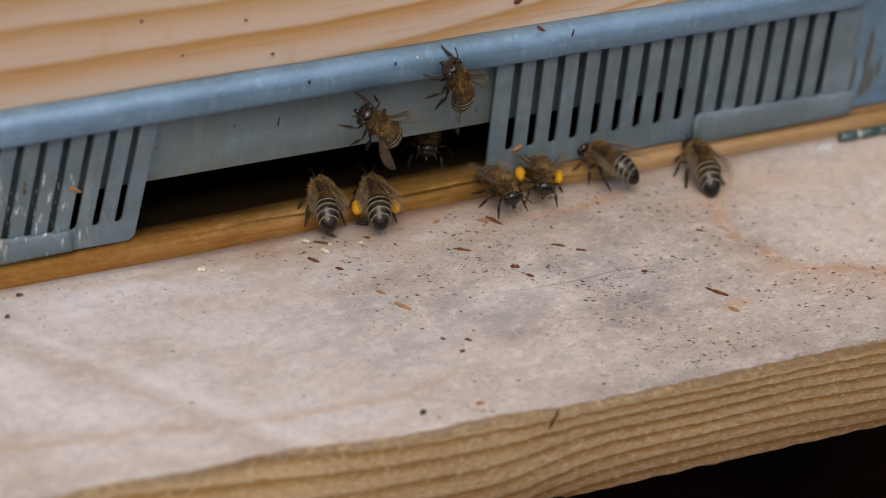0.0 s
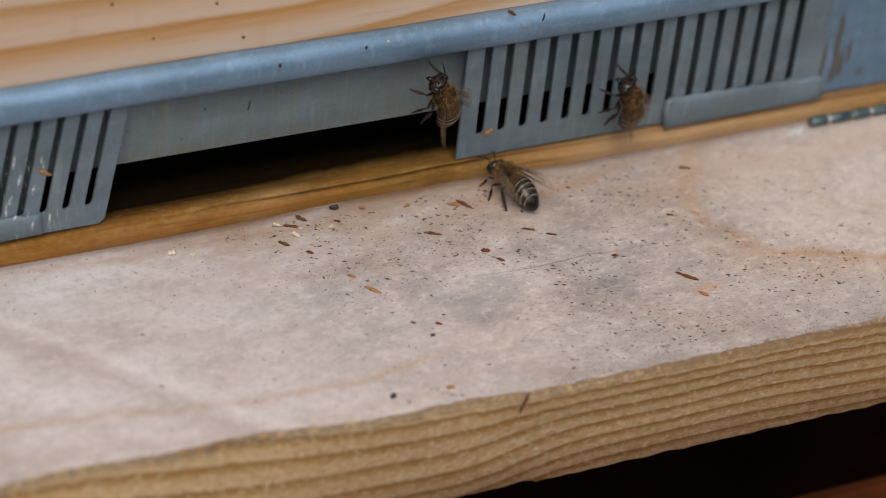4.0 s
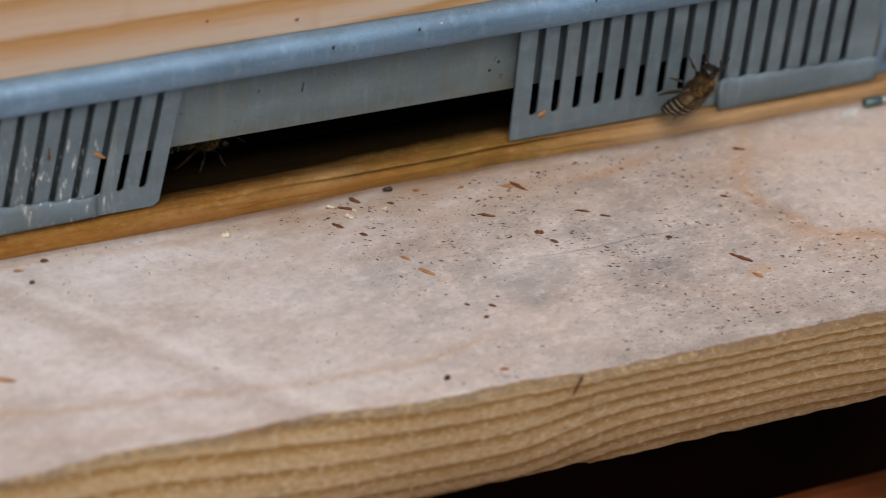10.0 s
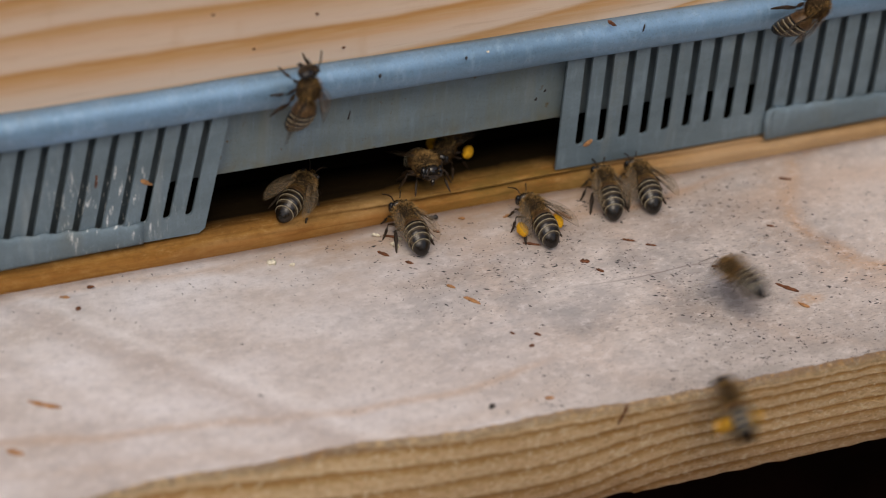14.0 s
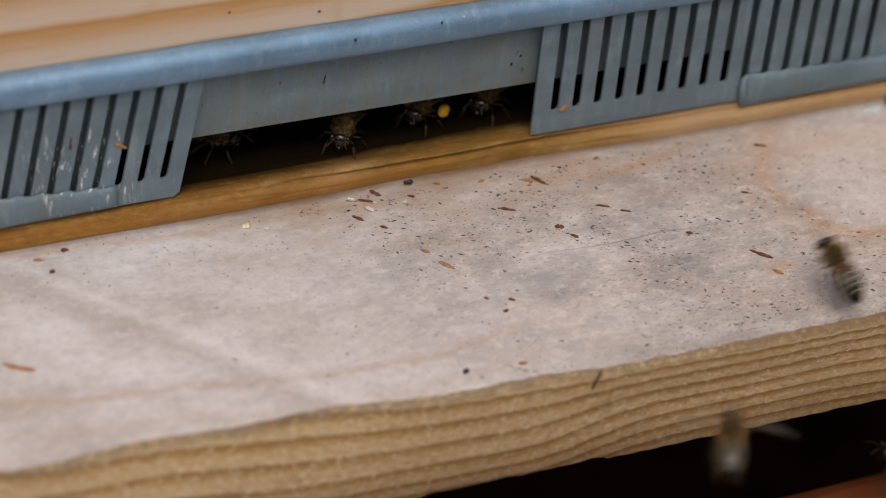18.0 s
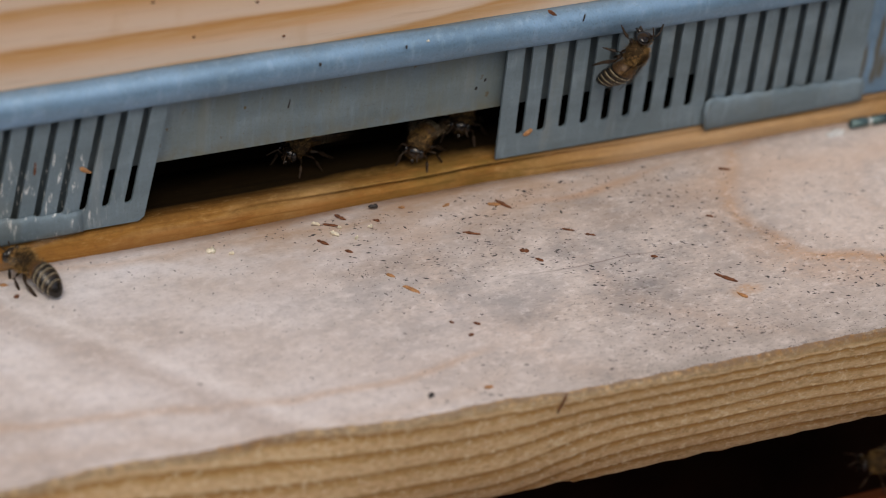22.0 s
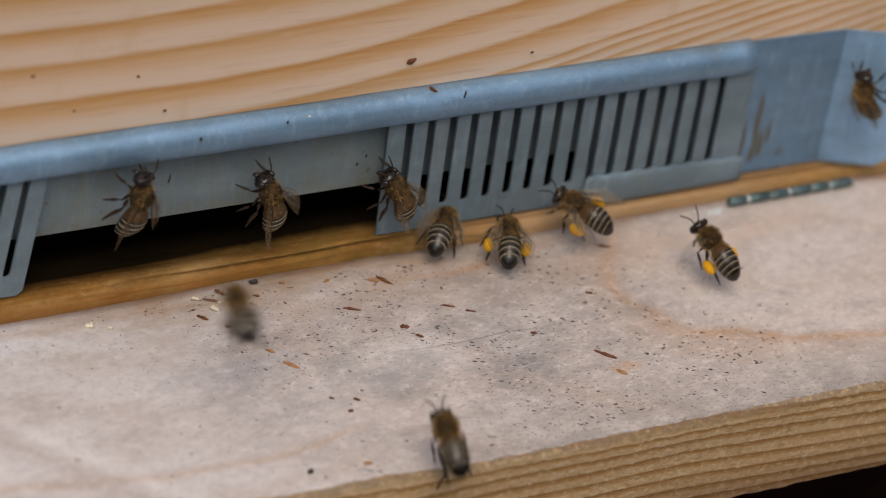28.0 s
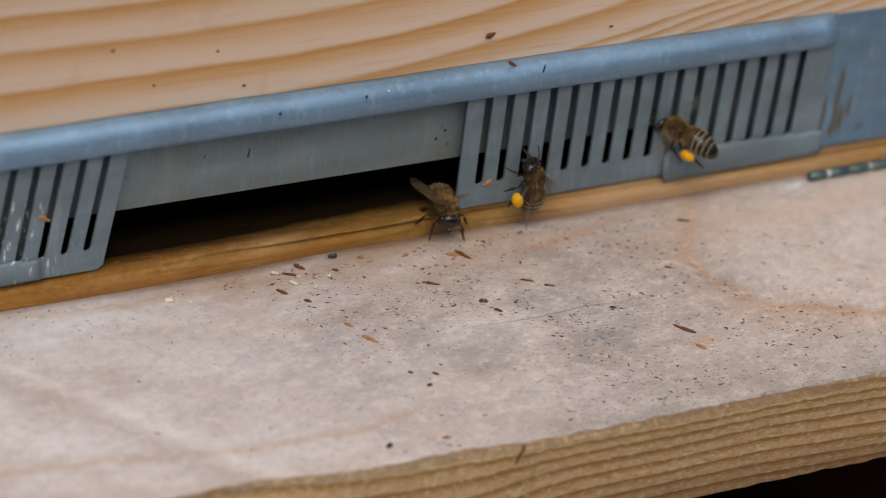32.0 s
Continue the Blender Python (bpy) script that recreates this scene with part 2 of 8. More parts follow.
    c = g.mix(g.math("MULTIPLY", g.math("MULTIPLY", spill, g.grey(grain, 0.35, 0.6)), 0.55), c, (0.66, 0.38, 0.19))
    tick = g.grey(g.noise(g.scaled(p, 700, 2600, 900, (0, 0, 22)), 1.0, 2.0), 0.60, 0.68)
    c = g.mix(g.math("MULTIPLY", tick, 0.3), c, (0.30, 0.27, 0.26))
    by = g.math("SUBTRACT", 1.0, g.math("DIVIDE", g.math("SUBTRACT", -0.002, y), 0.025), clamp=True)
    along = g.math("MULTIPLY", g.math("DIVIDE", g.math("ADD", x, 0.015), 0.035, clamp=True), g.math("DIVIDE", g.math("SUBTRACT", 0.125, x), 0.05, clamp=True))
    trail = g.math("MULTIPLY", g.math("MULTIPLY", by, along), g.grey(g.noise(g.scaled(p, 60, 130, 60), 1.0, 5.0, 0.65), 0.30, 0.62))
    c = g.mix(g.math("MULTIPLY", trail, 0.85), c, (0.47, 0.31, 0.205))
    rimmed = g.math("MULTIPLY", g.math("DIVIDE", g.math("SUBTRACT", -0.0475, y), 0.012, clamp=True), g.math("DIVIDE", g.math("SUBTRACT", x, 0.035), 0.04, clamp=True))
    c = g.mix(g.math("MULTIPLY", g.math("MULTIPLY", rimmed, g.grey(mott, 0.25, 0.55)), 0.62), c, (0.33, 0.30, 0.285))
    # the hair crack along the middle
    crack = g.math("ABSOLUTE", g.math("ADD", y, g.math("ADD", 0.0262, g.math("MULTIPLY", warp, 0.005))))
    crack = g.math("MULTIPLY", g.math("SUBTRACT", 1.0, g.math("DIVIDE", crack, 0.00022), clamp=True), g.math("SUBTRACT", 1.0, g.math("DIVIDE", g.math("ABSOLUTE", g.math("SUBTRACT", x, 0.075)), 0.022), clamp=True))
    c = g.mix(g.math("MULTIPLY", crack, 0.8), c, (0.22, 0.18, 0.17))
    return g.color(c).bump(g.math("ADD", fibre, fine), 0.35, 0.0002).m


def wood_edge():
    g = Graph("board_edge", 0.7, 0, 0.3)
    p = g.place()
    x, y, z = g.split(p)
    # level growth lines that drop in one bend, less so near the upper face
    bend = g.math("DIVIDE", 1.0, g.math("ADD", 1.0, g.math("POWER", 2.718, g.math("DIVIDE", g.math("SUBTRACT", x, 0.0525), 0.0052))))
    deep = g.math("DIVIDE", g.math("MULTIPLY", z, -1.0), 0.015, clamp=True)
    tail = g.math("MULTIPLY", g.math("MAXIMUM", g.math("SUBTRACT", 0.045, x), 0.0), -0.05)
    v = g.math("ADD", z, g.math("MULTIPLY", g.math("MULTIPLY", bend, deep), 0.0055))
    v = g.math("ADD", v, g.math("ADD", tail, g.math("MULTIPLY", g.math("MAXIMUM", g.math("SUBTRACT", x, 0.1), 0.0), 0.05)))
    v = g.math("ADD", v, g.math("MULTIPLY", g.noise(g.scaled(p, 14, 14, 60), 1.0, 1.0), 0.0036))
    v = g.math("ADD", v, g.math("MULTIPLY", g.noise(g.scaled(p, 90, 90, 500), 1.0, 3.0), 0.0004))
    band = g.math("FRACT", g.math("MULTIPLY", v, 395.0))
    c = g.ramp(band, (0.0, (0.40, 0.19, 0.06)), (0.035, (0.60, 0.37, 0.17)), (0.12, (0.80, 0.575, 0.335)), (0.55, (0.77, 0.52, 0.275)), (0.80, (0.56, 0.30, 0.10)), (0.93, (0.50, 0.25, 0.08)), (0.975, (0.38, 0.18, 0.055)), (1.0, (0.48, 0.25, 0.09)))
    tone = g.noise(g.scaled(p, 35, 35, 150), 1.0, 3.0)
    c = g.mix(g.math("MULTIPLY", g.grey(tone, 0.45, 0.7), 0.4), c, (0.74, 0.49, 0.26))
    fibre = g.noise(g.scaled(p, 520, 520, 1500, (0, 8, 0)), 1.0, 6.0, 0.8)
    c = g.mix(g.math("MULTIPLY", g.grey(fibre, 0.52, 0.66), 0.5), c, (0.88, 0.68, 0.42))
    c = g.mix(g.math("MULTIPLY", g.grey(fibre, 0.46, 0.34), 0.5), c, (0.34, 0.18, 0.07))
    crinkle = g.noise(g.scaled(p, 800, 800, 1200, (0, 30, 0)), 1.0, 5.0, 0.75)
    c = g.mix(g.math("MULTIPLY", g.grey(crinkle, 0.53, 0.64), 0.75), c, (0.95, 0.80, 0.56))
    c = g.mix(g.math("MULTIPLY", g.grey(crinkle, 0.46, 0.36), 0.5), c, (0.50, 0.30, 0.12))
    late = g.math("MULTIPLY", g.grey(band, 0.86, 0.965), g.math("SUBTRACT", 1.0, g.grey(band, 0.985, 1.0)))
    late = g.math("MULTIPLY", late, g.math("ADD", 0.35, g.math("MULTIPLY", g.grey(x, 0.015, 0.065), 0.65)))
    c = g.mix(g.math("MULTIPLY", late, g.math("ADD", 0.3, g.math("MULTIPLY", g.grey(tone, 0.3, 0.6), 0.5))), c, (0.25, 0.105, 0.03))
    soft = g.math("MULTIPLY", g.grey(band, 0.50, 0.86), g.math("ADD", 0.3, g.grey(x, 0.015, 0.07)))
    c = g.mix(g.math("MULTIPLY", soft, 0.28), c, (0.50, 0.25, 0.075))
    soil = g.math("MULTIPLY", g.math("ADD", 1.0, g.math("MULTIPLY", z, 600.0), clamp=True), g.grey(g.noise(p, 700, 4.0, 0.7), 0.30, 0.52))
    c = g.mix(g.math("MULTIPLY", soil, 0.85), c, (0.25, 0.185, 0.14))
    return g.color(c).bump(g.math("ADD", g.math("ADD", fibre, crinkle), g.math("MULTIPLY", band, 0.4)), 0.85, 0.0005).m


def wood_sill():
    g = Graph("sill_wood", 0.85, 0, 0.04)
    p = g.place()
    x, y, z = g.split(p)
    fibre = g.noise(g.scaled(p, 18, 320, 520, (0, 0, 1)), 1.0, 6.0, 0.65)
    c = g.ramp(fibre, (0.28, (0.15, 0.064, 0.015)), (0.44, (0.32, 0.152, 0.040)), (0.60, (0.45, 0.240, 0.072)), (0.80, (0.56, 0.325, 0.115)))
    blot = g.grey(g.noise(g.scaled(p, 45, 130, 130), 1.0, 5.0, 0.65), 0.46, 0.72)
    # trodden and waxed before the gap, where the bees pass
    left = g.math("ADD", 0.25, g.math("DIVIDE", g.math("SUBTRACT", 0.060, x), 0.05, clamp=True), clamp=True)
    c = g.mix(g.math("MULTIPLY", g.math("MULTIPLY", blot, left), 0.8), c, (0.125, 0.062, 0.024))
    worn = g.grey(g.noise(g.scaled(p, 50, 160, 60), 1.0, 3.0), 0.5, 0.68)
    c = g.mix(g.math("MULTIPLY", worn, 0.4), c, (0.60, 0.39, 0.18))
    grit = g.noise(g.scaled(p, 500, 900, 900), 1.0, 5.0, 0.75)
    c = g.mix(g.math("MULTIPLY", g.grey(grit, 0.52, 0.66), 0.45), c, (0.15, 0.07, 0.026))
    c = g.mix(g.math("MULTIPLY", g.grey(grit, 0.46, 0.34), 0.35), c, (0.58, 0.36, 0.16))
    lines = g.grey(g.noise(g.scaled(p, 14, 800, 800, (0, 0, 1)), 1.0, 4.0, 0.6), 0.56, 0.66)
    c = g.mix(g.math("MULTIPLY", lines, 0.7), c, (0.10, 0.042, 0.014))
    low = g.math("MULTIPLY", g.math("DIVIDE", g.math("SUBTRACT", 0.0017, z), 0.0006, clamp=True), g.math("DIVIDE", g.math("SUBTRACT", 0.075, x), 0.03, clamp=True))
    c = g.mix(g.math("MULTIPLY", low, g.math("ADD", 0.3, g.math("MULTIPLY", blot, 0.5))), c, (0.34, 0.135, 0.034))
    dry = g.math("MULTIPLY", g.math("DIVIDE", g.math("SUBTRACT", x, 0.066), 0.03, clamp=True), g.grey(g.noise(g.scaled(p, 30, 200, 200), 1.0, 4.0), 0.25, 0.6))
    c = g.mix(g.math("MULTIPLY", dry, 0.6), c, (0.60, 0.41, 0.25))
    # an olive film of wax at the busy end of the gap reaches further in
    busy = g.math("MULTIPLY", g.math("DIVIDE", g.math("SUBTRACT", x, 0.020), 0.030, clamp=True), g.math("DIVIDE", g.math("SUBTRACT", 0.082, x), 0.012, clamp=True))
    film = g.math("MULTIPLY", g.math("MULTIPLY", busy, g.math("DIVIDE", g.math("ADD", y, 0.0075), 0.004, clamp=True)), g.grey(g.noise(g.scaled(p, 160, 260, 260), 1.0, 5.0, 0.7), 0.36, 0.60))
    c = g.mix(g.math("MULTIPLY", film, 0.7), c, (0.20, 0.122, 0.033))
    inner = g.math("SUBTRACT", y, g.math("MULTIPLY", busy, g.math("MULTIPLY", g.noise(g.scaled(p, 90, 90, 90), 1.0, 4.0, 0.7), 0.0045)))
    # shade deepening into the hive is painted here as a near-black wax coat
    wax_shade = g.math("MULTIPLY", g.math("DIVIDE", g.math("ADD", inner, 0.0008), 0.0044, clamp=True), 0.98)
    wax_shade = g.math("MULTIPLY", wax_shade, g.math("ADD", 0.90, g.math("MULTIPLY", grit, 0.25), clamp=True))
    c = g.mix(wax_shade, c, (0.0055, 0.004, 0.002))
    return g.color(c).bump(g.math("ADD", fibre, grit), 0.5, 0.0003).m


def zinc(name="galvanised_sheet", drips=False, tone=1.0, metal=0.3, rough=0.45, grime=False):
    g = Graph(name, 0.6, metal, 0.4)
    p = g.place()
    x, y, z = g.split(p)
    cloud = g.noise(g.scaled(p, 60, 60, 140), 1.0, 5.0, 0.6)
    brush = g.noise(g.scaled(p, 900, 900, 160, (0, 12, 0)), 1.0, 4.0)
    fine = g.noise(p, 1800.0, 4.0, 0.6)
    # tones above 1 turn bluer: the sky's reflection put into the zinc
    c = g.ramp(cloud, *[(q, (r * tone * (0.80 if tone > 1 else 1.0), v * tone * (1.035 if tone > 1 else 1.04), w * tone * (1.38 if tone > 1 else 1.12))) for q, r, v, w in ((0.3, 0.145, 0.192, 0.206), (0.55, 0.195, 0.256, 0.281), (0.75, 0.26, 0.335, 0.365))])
    c = g.mix(g.math("MULTIPLY", g.grey(brush, 0.55, 0.8), 0.3), c, (0.36 * tone, 0.49 * tone, 0.59 * tone))
    c = g.mix(g.math("MULTIPLY", g.grey(fine, 0.55, 0.75), 0.3), c, (0.15, 0.19, 0.21))
    spot = g.noise(p, 2600.0, 3.0, 0.7)
    c = g.mix(g.math("MULTIPLY", g.grey(spot, 0.60, 0.72), 0.12), c, (0.42 * tone, 0.52 * tone, 0.60 * tone))
    c = g.mix(g.math("MULTIPLY", g.grey(spot, 0.44, 0.32), 0.35), c, (0.10, 0.14, 0.165))
    streak = g.grey(g.noise(g.scaled(p, 300, 300, 35), 1.0, 3.0), 0.58, 0.75)
    c = g.mix(g.math("MULTIPLY", streak, 0.08 if drips or tone > 1.4 else 0.3), c, (0.40 * tone, 0.43 * tone, 0.42 * tone))
    # white scuffs on the left slider
    near = g.math("MULTIPLY", g.math("SUBTRACT", 1.0, g.math("DIVIDE", g.math("ABSOLUTE", g.math("ADD", x, 0.017)), 0.014), clamp=True), g.math("SUBTRACT", 1.0, g.math("DIVIDE", g.math("ABSOLUTE", g.math("SUBTRACT", z, 0.0125)), 0.011), clamp=True))
    scuff = g.math("MULTIPLY", g.grey(g.noise(g.scaled(p, 1300, 1300, 260, (0, 9, 0)), 1.0, 5.0, 0.65), 0.58, 0.72), near)
    c = g.mix(g.math("MULTIPLY", scuff, 3.6, clamp=True), c, (0.84, 0.87, 0.88))
    stain = g.grey(g.noise(g.scaled(p, 110, 110, 70), 1.0, 3.0), 0.60, 0.80)
    c = g.mix(g.math("MULTIPLY", stain, 0.35), c, (0.20, 0.18, 0.11))
    if grime:
        # brown and olive marks of wax where the bees climb, in runs above the lower edge
        runs = g.grey(g.noise(g.scaled(p, 330, 330, 60), 1.0, 4.0, 0.65), 0.36, 0.64)
        c = g.mix(g.math("MULTIPLY", runs, 0.45), c, (0.20, 0.215, 0.165))
        edge = g.math("MULTIPLY", g.math("DIVIDE", g.math("SUBTRACT", 0.0165, z), 0.006, clamp=True), g.grey(g.noise(g.scaled(p, 260, 260, 200, (0, 20, 0)), 1.0, 5.0, 0.7), 0.38, 0.56))
        c = g.mix(g.math("MULTIPLY", edge, 0.75), c, (0.20, 0.165, 0.085))
        c = g.mix(g.grey(g.noise(g.scaled(p, 520, 520, 420), 1.0, 4.0, 0.7), 0.64, 0.72), c, (0.15, 0.115, 0.06))
    if drips:
        wav = g.math("MULTIPLY", g.math("SUBTRACT", g.noise(g.scaled(p, 200, 200, 200), 1.0, 3.0), 0.5), 0.0014)
        for at, low, high, wide in ((0.1414, 0.006, 0.0165, 0.0006), (0.1442, 0.005, 0.0225, 0.0006), (0.1456, 0.006, 0.0140, 0.0008), (0.1472, 0.009, 0.0155, 0.0005), (0.1502, 0.0055, 0.0090, 0.0009)):
            off = g.math("ABSOLUTE", g.math("SUBTRACT", g.math("ADD", x, wav), at))
            run = g.math("MULTIPLY", g.math("SUBTRACT", 1.5, g.math("DIVIDE", off, wide), clamp=True), g.math("MULTIPLY", g.math("DIVIDE", g.math("SUBTRACT", z, low), 0.0015, clamp=True), g.math("DIVIDE", g.math("SUBTRACT", high, z), 0.003, clamp=True)))
            c = g.mix(g.math("MULTIPLY", run, 0.8), c, (0.13, 0.10, 0.04))
    g.put(g.b, "Roughness", g.math("ADD", g.math("MULTIPLY", cloud, 0.3), rough))
    return g.color(c).bump(g.math("ADD", fine, spot), 0.25, 0.00012).m


def plain(name, rgb, rough=0.6, metal=0.0, vary=0.25, scale=900.0, spec=0.5):
    g = Graph(name, rough, metal, spec)
    n = g.noise(g.place(), scale, 4.0)
    dark = tuple(v * (1 - vary) for v in rgb)
    light = tuple(min(1, v * (1 + vary)) for v in rgb)
    return g.color(g.ramp(n, (0.3, dark), (0.7, light))).bump(n, 0.3, 0.0002).m


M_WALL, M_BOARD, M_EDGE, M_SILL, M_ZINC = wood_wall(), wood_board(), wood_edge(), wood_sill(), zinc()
M_ENDPLATE = zinc("galvanised_end", True, 1.12)
M_PLATE = zinc("galvanised_plate", grime=True)
# darker copy of the zinc, with the shade inside the slots put into its colour
M_SLOT_SHADE = zinc("slot_shade_zinc", False, 0.52)
M_RAIL = zinc("galvanised_rail", False, 1.5, 0.4, 0.34)
# near-black: the shade under the landing board is held in this colour
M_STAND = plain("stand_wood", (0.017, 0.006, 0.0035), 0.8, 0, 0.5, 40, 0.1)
M_LEDGE = plain("ledge_wood", (0.17, 0.047, 0.015), 0.6, 0, 0.45, 45, 0.3)
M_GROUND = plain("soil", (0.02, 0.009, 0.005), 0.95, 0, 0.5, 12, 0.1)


# ---- mesh helpers ----
def finish(name, bm, mat, parent=None, label="", smooth=False):
    me = bpy.data.meshes.new(name)
    bmesh.ops.recalc_face_normals(bm, faces=bm.faces)
    bm.to_mesh(me)
    bm.free()
    for f in me.polygons:
        f.use_smooth = smooth
    for m in (mat if isinstance(mat, (list, tuple)) else [mat]):
        me.materials.append(m)
    ob = new(name, me)
    if parent:
        ob.parent = parent
    if label:
        ob["label"] = label
    return ob


def part(name, bm, mat, parent, label="", smooth=False):
    return finish(name, bm, mat, parent, label, smooth)


def box(bm, x0, x1, y0, y1, z0, z1, bevel=0.0):
    vs = [bm.verts.new((x * MM, y * MM, z * MM)) for x in (x0, x1) for y in (y0, y1) for z in (z0, z1)]
    fs = [bm.faces.new([vs[i] for i in q]) for q in ((0, 1, 3, 2), (4, 6, 7, 5), (0, 4, 5, 1), (2, 3, 7, 6), (0, 2, 6, 4), (1, 5, 7, 3))]
    if bevel:
        es = list({e for f in fs for e in f.edges})
        bmesh.ops.bevel(bm, geom=es, offset=bevel * MM, segments=2, affect="EDGES", profile=0.6)
    return bm


def block(name, dims, mat, parent=None, bevel=0.0, label=""):
    return finish(name, box(bmesh.new(), *dims, bevel), mat, parent, label)
# near-black base for floor and walls: the hive's inner shade is in this colour
M_FLOOR = plain("shaded_hive_inside", (0.006, 0.0035, 0.002), 0.9, 0, 0.4, 80, 0.05)
M_BLOCKER = plain("blocker_green", (0.045, 0.07, 0.025), 0.9, 0, 0.6, 6)
M_STRIP_SHADE = plain("strip_shade_brown", (0.17, 0.075, 0.04), 0.7, 0, 0.4, 500)
M_PIN = plain("hinge_green", (0.10, 0.16, 0.165), 0.45, 0.6, 0.4, 700)
M_BARE = plain("hinge_bare", (0.26, 0.33, 0.35), 0.5, 0.4, 0.35, 700)
M_PALE = plain("hinge_pale", (0.55, 0.58, 0.56), 0.5, 0.5, 0.3, 700)
M_BARK = plain("bark", (0.16, 0.055, 0.022), 0.8, 0, 0.5, 2500)
M_TAN = plain("tan_scrap", (0.44, 0.215, 0.09), 0.75, 0, 0.35, 2500)
M_BLACK = plain("dark_scrap", (0.03, 0.026, 0.026), 0.5, 0, 0.5, 2500)
M_WAX = plain("wax_crumb", (0.84, 0.76, 0.60), 0.55, 0, 0.2, 2500)
M_FLAKE = plain("white_paint", (0.70, 0.69, 0.68), 0.7, 0, 0.2, 900)
M_SPECK = plain("dark_specks", (0.06, 0.056, 0.06), 0.9, 0, 0.4, 3000)


# ---- more mesh helpers ----
def prism(bm, pts, y0, y1, shear=0.0, zref=0.0):
    """A flat sheet: an outline in x and z (mm), y0 to y1 thick."""
    a = [bm.verts.new(((x + (z - zref) * shear) * MM, y0 * MM, z * MM)) for x, z in pts]
    b = [bm.verts.new(((x + (z - zref) * shear) * MM, y1 * MM, z * MM)) for x, z in pts]
    bm.faces.new(a)
    bm.faces.new(b[::-1])
    n = len(pts)
    for i in range(n):
        bm.faces.new((a[i], b[i], b[(i + 1) % n], a[(i + 1) % n]))


def sweep(bm, profile, x0, x1, steps=1, closed=False, wobble=0.0):
    """A profile in y and z (mm), swept along x."""
    rings = []
    for i in range(steps + 1):
        x = x0 + (x1 - x0) * i / steps
        w = wobble * math.sin(x * 0.11) + wobble * 0.6 * math.sin(x * 0.31 + 1)
        rings.append([bm.verts.new((x * MM, (y + w) * MM, (z + w * 0.5) * MM)) for y, z in profile])
    m = len(profile)
    for a, b in zip(rings, rings[1:]):
        for j in range(m if closed else m - 1):
            bm.faces.new((a[j], b[j], b[(j + 1) % m], a[(j + 1) % m]))
    if closed:
        bm.faces.new(rings[0])
        bm.faces.new(rings[-1][::-1])


def ball(bm, c, r, seg=12, rings=8, squash=None):
    """An ellipsoid with centre c and radii r, in mm."""
    rows = []
    for i in range(1, rings):
        th = math.pi * i / rings
        rows.append([bm.verts.new(((c[0] + r[0] * math.cos(th)) * MM, (c[1] + r[1] * math.sin(th) * math.cos(2 * math.pi * j / seg)) * MM, (c[2] + r[2] * math.sin(th) * math.sin(2 * math.pi * j / seg)) * MM)) for j in range(seg)])
    p, q = bm.verts.new(((c[0] + r[0]) * MM, c[1] * MM, c[2] * MM)), bm.verts.new(((c[0] - r[0]) * MM, c[1] * MM, c[2] * MM))
    for j in range(seg):
        k = (j + 1) % seg
        bm.faces.new((p, rows[0][j], rows[0][k]))
        bm.faces.new((q, rows[-1][k], rows[-1][j]))
        for a, b in zip(rows, rows[1:]):
            bm.faces.new((a[j], b[j], b[k], a[k]))
    return bm


def tube(bm, pts, radii, seg=6):
    """A tapered tube through points (mm)."""
    pts = [Vector(p) for p in pts]
    rings = []
    for i, p in enumerate(pts):
        d = (pts[min(i + 1, len(pts) - 1)] - pts[max(i - 1, 0)]).normalized()
        u = d.orthogonal().normalized()
        v = d.cross(u)
        rings.append([bm.verts.new((p + (u * math.cos(2 * math.pi * k / seg) + v * math.sin(2 * math.pi * k / seg)) * radii[i]) * MM) for k in range(seg)])
    for a, b in zip(rings, rings[1:]):
        for k in range(seg):
            bm.faces.new((a[k], a[(k + 1) % seg], b[(k + 1) % seg], b[k]))
    bm.faces.new(rings[0][::-1])
    bm.faces.new(rings[-1])
    return bm


def holder(name, x=0, y=0, z=0):
    ob = new(name)
    ob.empty_display_size = 0.002
    ob.location = (x * MM, y * MM, z * MM)
    return ob


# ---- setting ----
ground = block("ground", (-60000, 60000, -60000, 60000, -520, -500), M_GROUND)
tagged(ground, "dark brown earth under the hive stand", "ground", kind="structure")
# unseen ring around the hive, added to cut light from the low sky
bm = bmesh.new()
N = 64
rim = []
for i in range(N):
    a = 2 * math.pi * i / N
    r = 2.6 + 0.25 * math.sin(5 * a) + 0.15 * math.sin(13 * a + 1)
    h = 1.0 + 0.2 * math.sin(4 * a + 2) + 0.12 * math.sin(11 * a)
    rim.append([bm.verts.new((r * f * math.cos(a), r * f * math.sin(a), z)) for f, z in ((1, -0.5), (0.97, 0.2), (1.02, h), (1.25, h), (1.25, -0.5))])
for p, q in zip(rim, rim[1:] + rim[:1]):
    for j in range(4):
        bm.faces.new((p[j], q[j], q[j + 1], p[j + 1]))
tagged(finish("backdrop_blocker", bm, M_BLOCKER), "unseen dark green ring added to block low sky light", "hedge", kind="structure")

LEFT, RIGHT, TOP = -200, 330, 330
tagged(block("wall_front", (LEFT, RIGHT, 1.0, 22, 32.4, TOP), M_WALL), "pale pine hive front with orange grain lines", "wall", kind="structure")
tagged(block("wall_front_jamb", (LEFT, -43, 1.0, 22, 2.75, 32.4), M_WALL), "pale pine hive front beside the entrance", "wall", kind="structure")
tagged(block("wall_front_jamb", (152, RIGHT, 1.0, 22, 2.75, 32.4), M_WALL), "pale pine hive front beside the entrance", "wall", kind="structure")
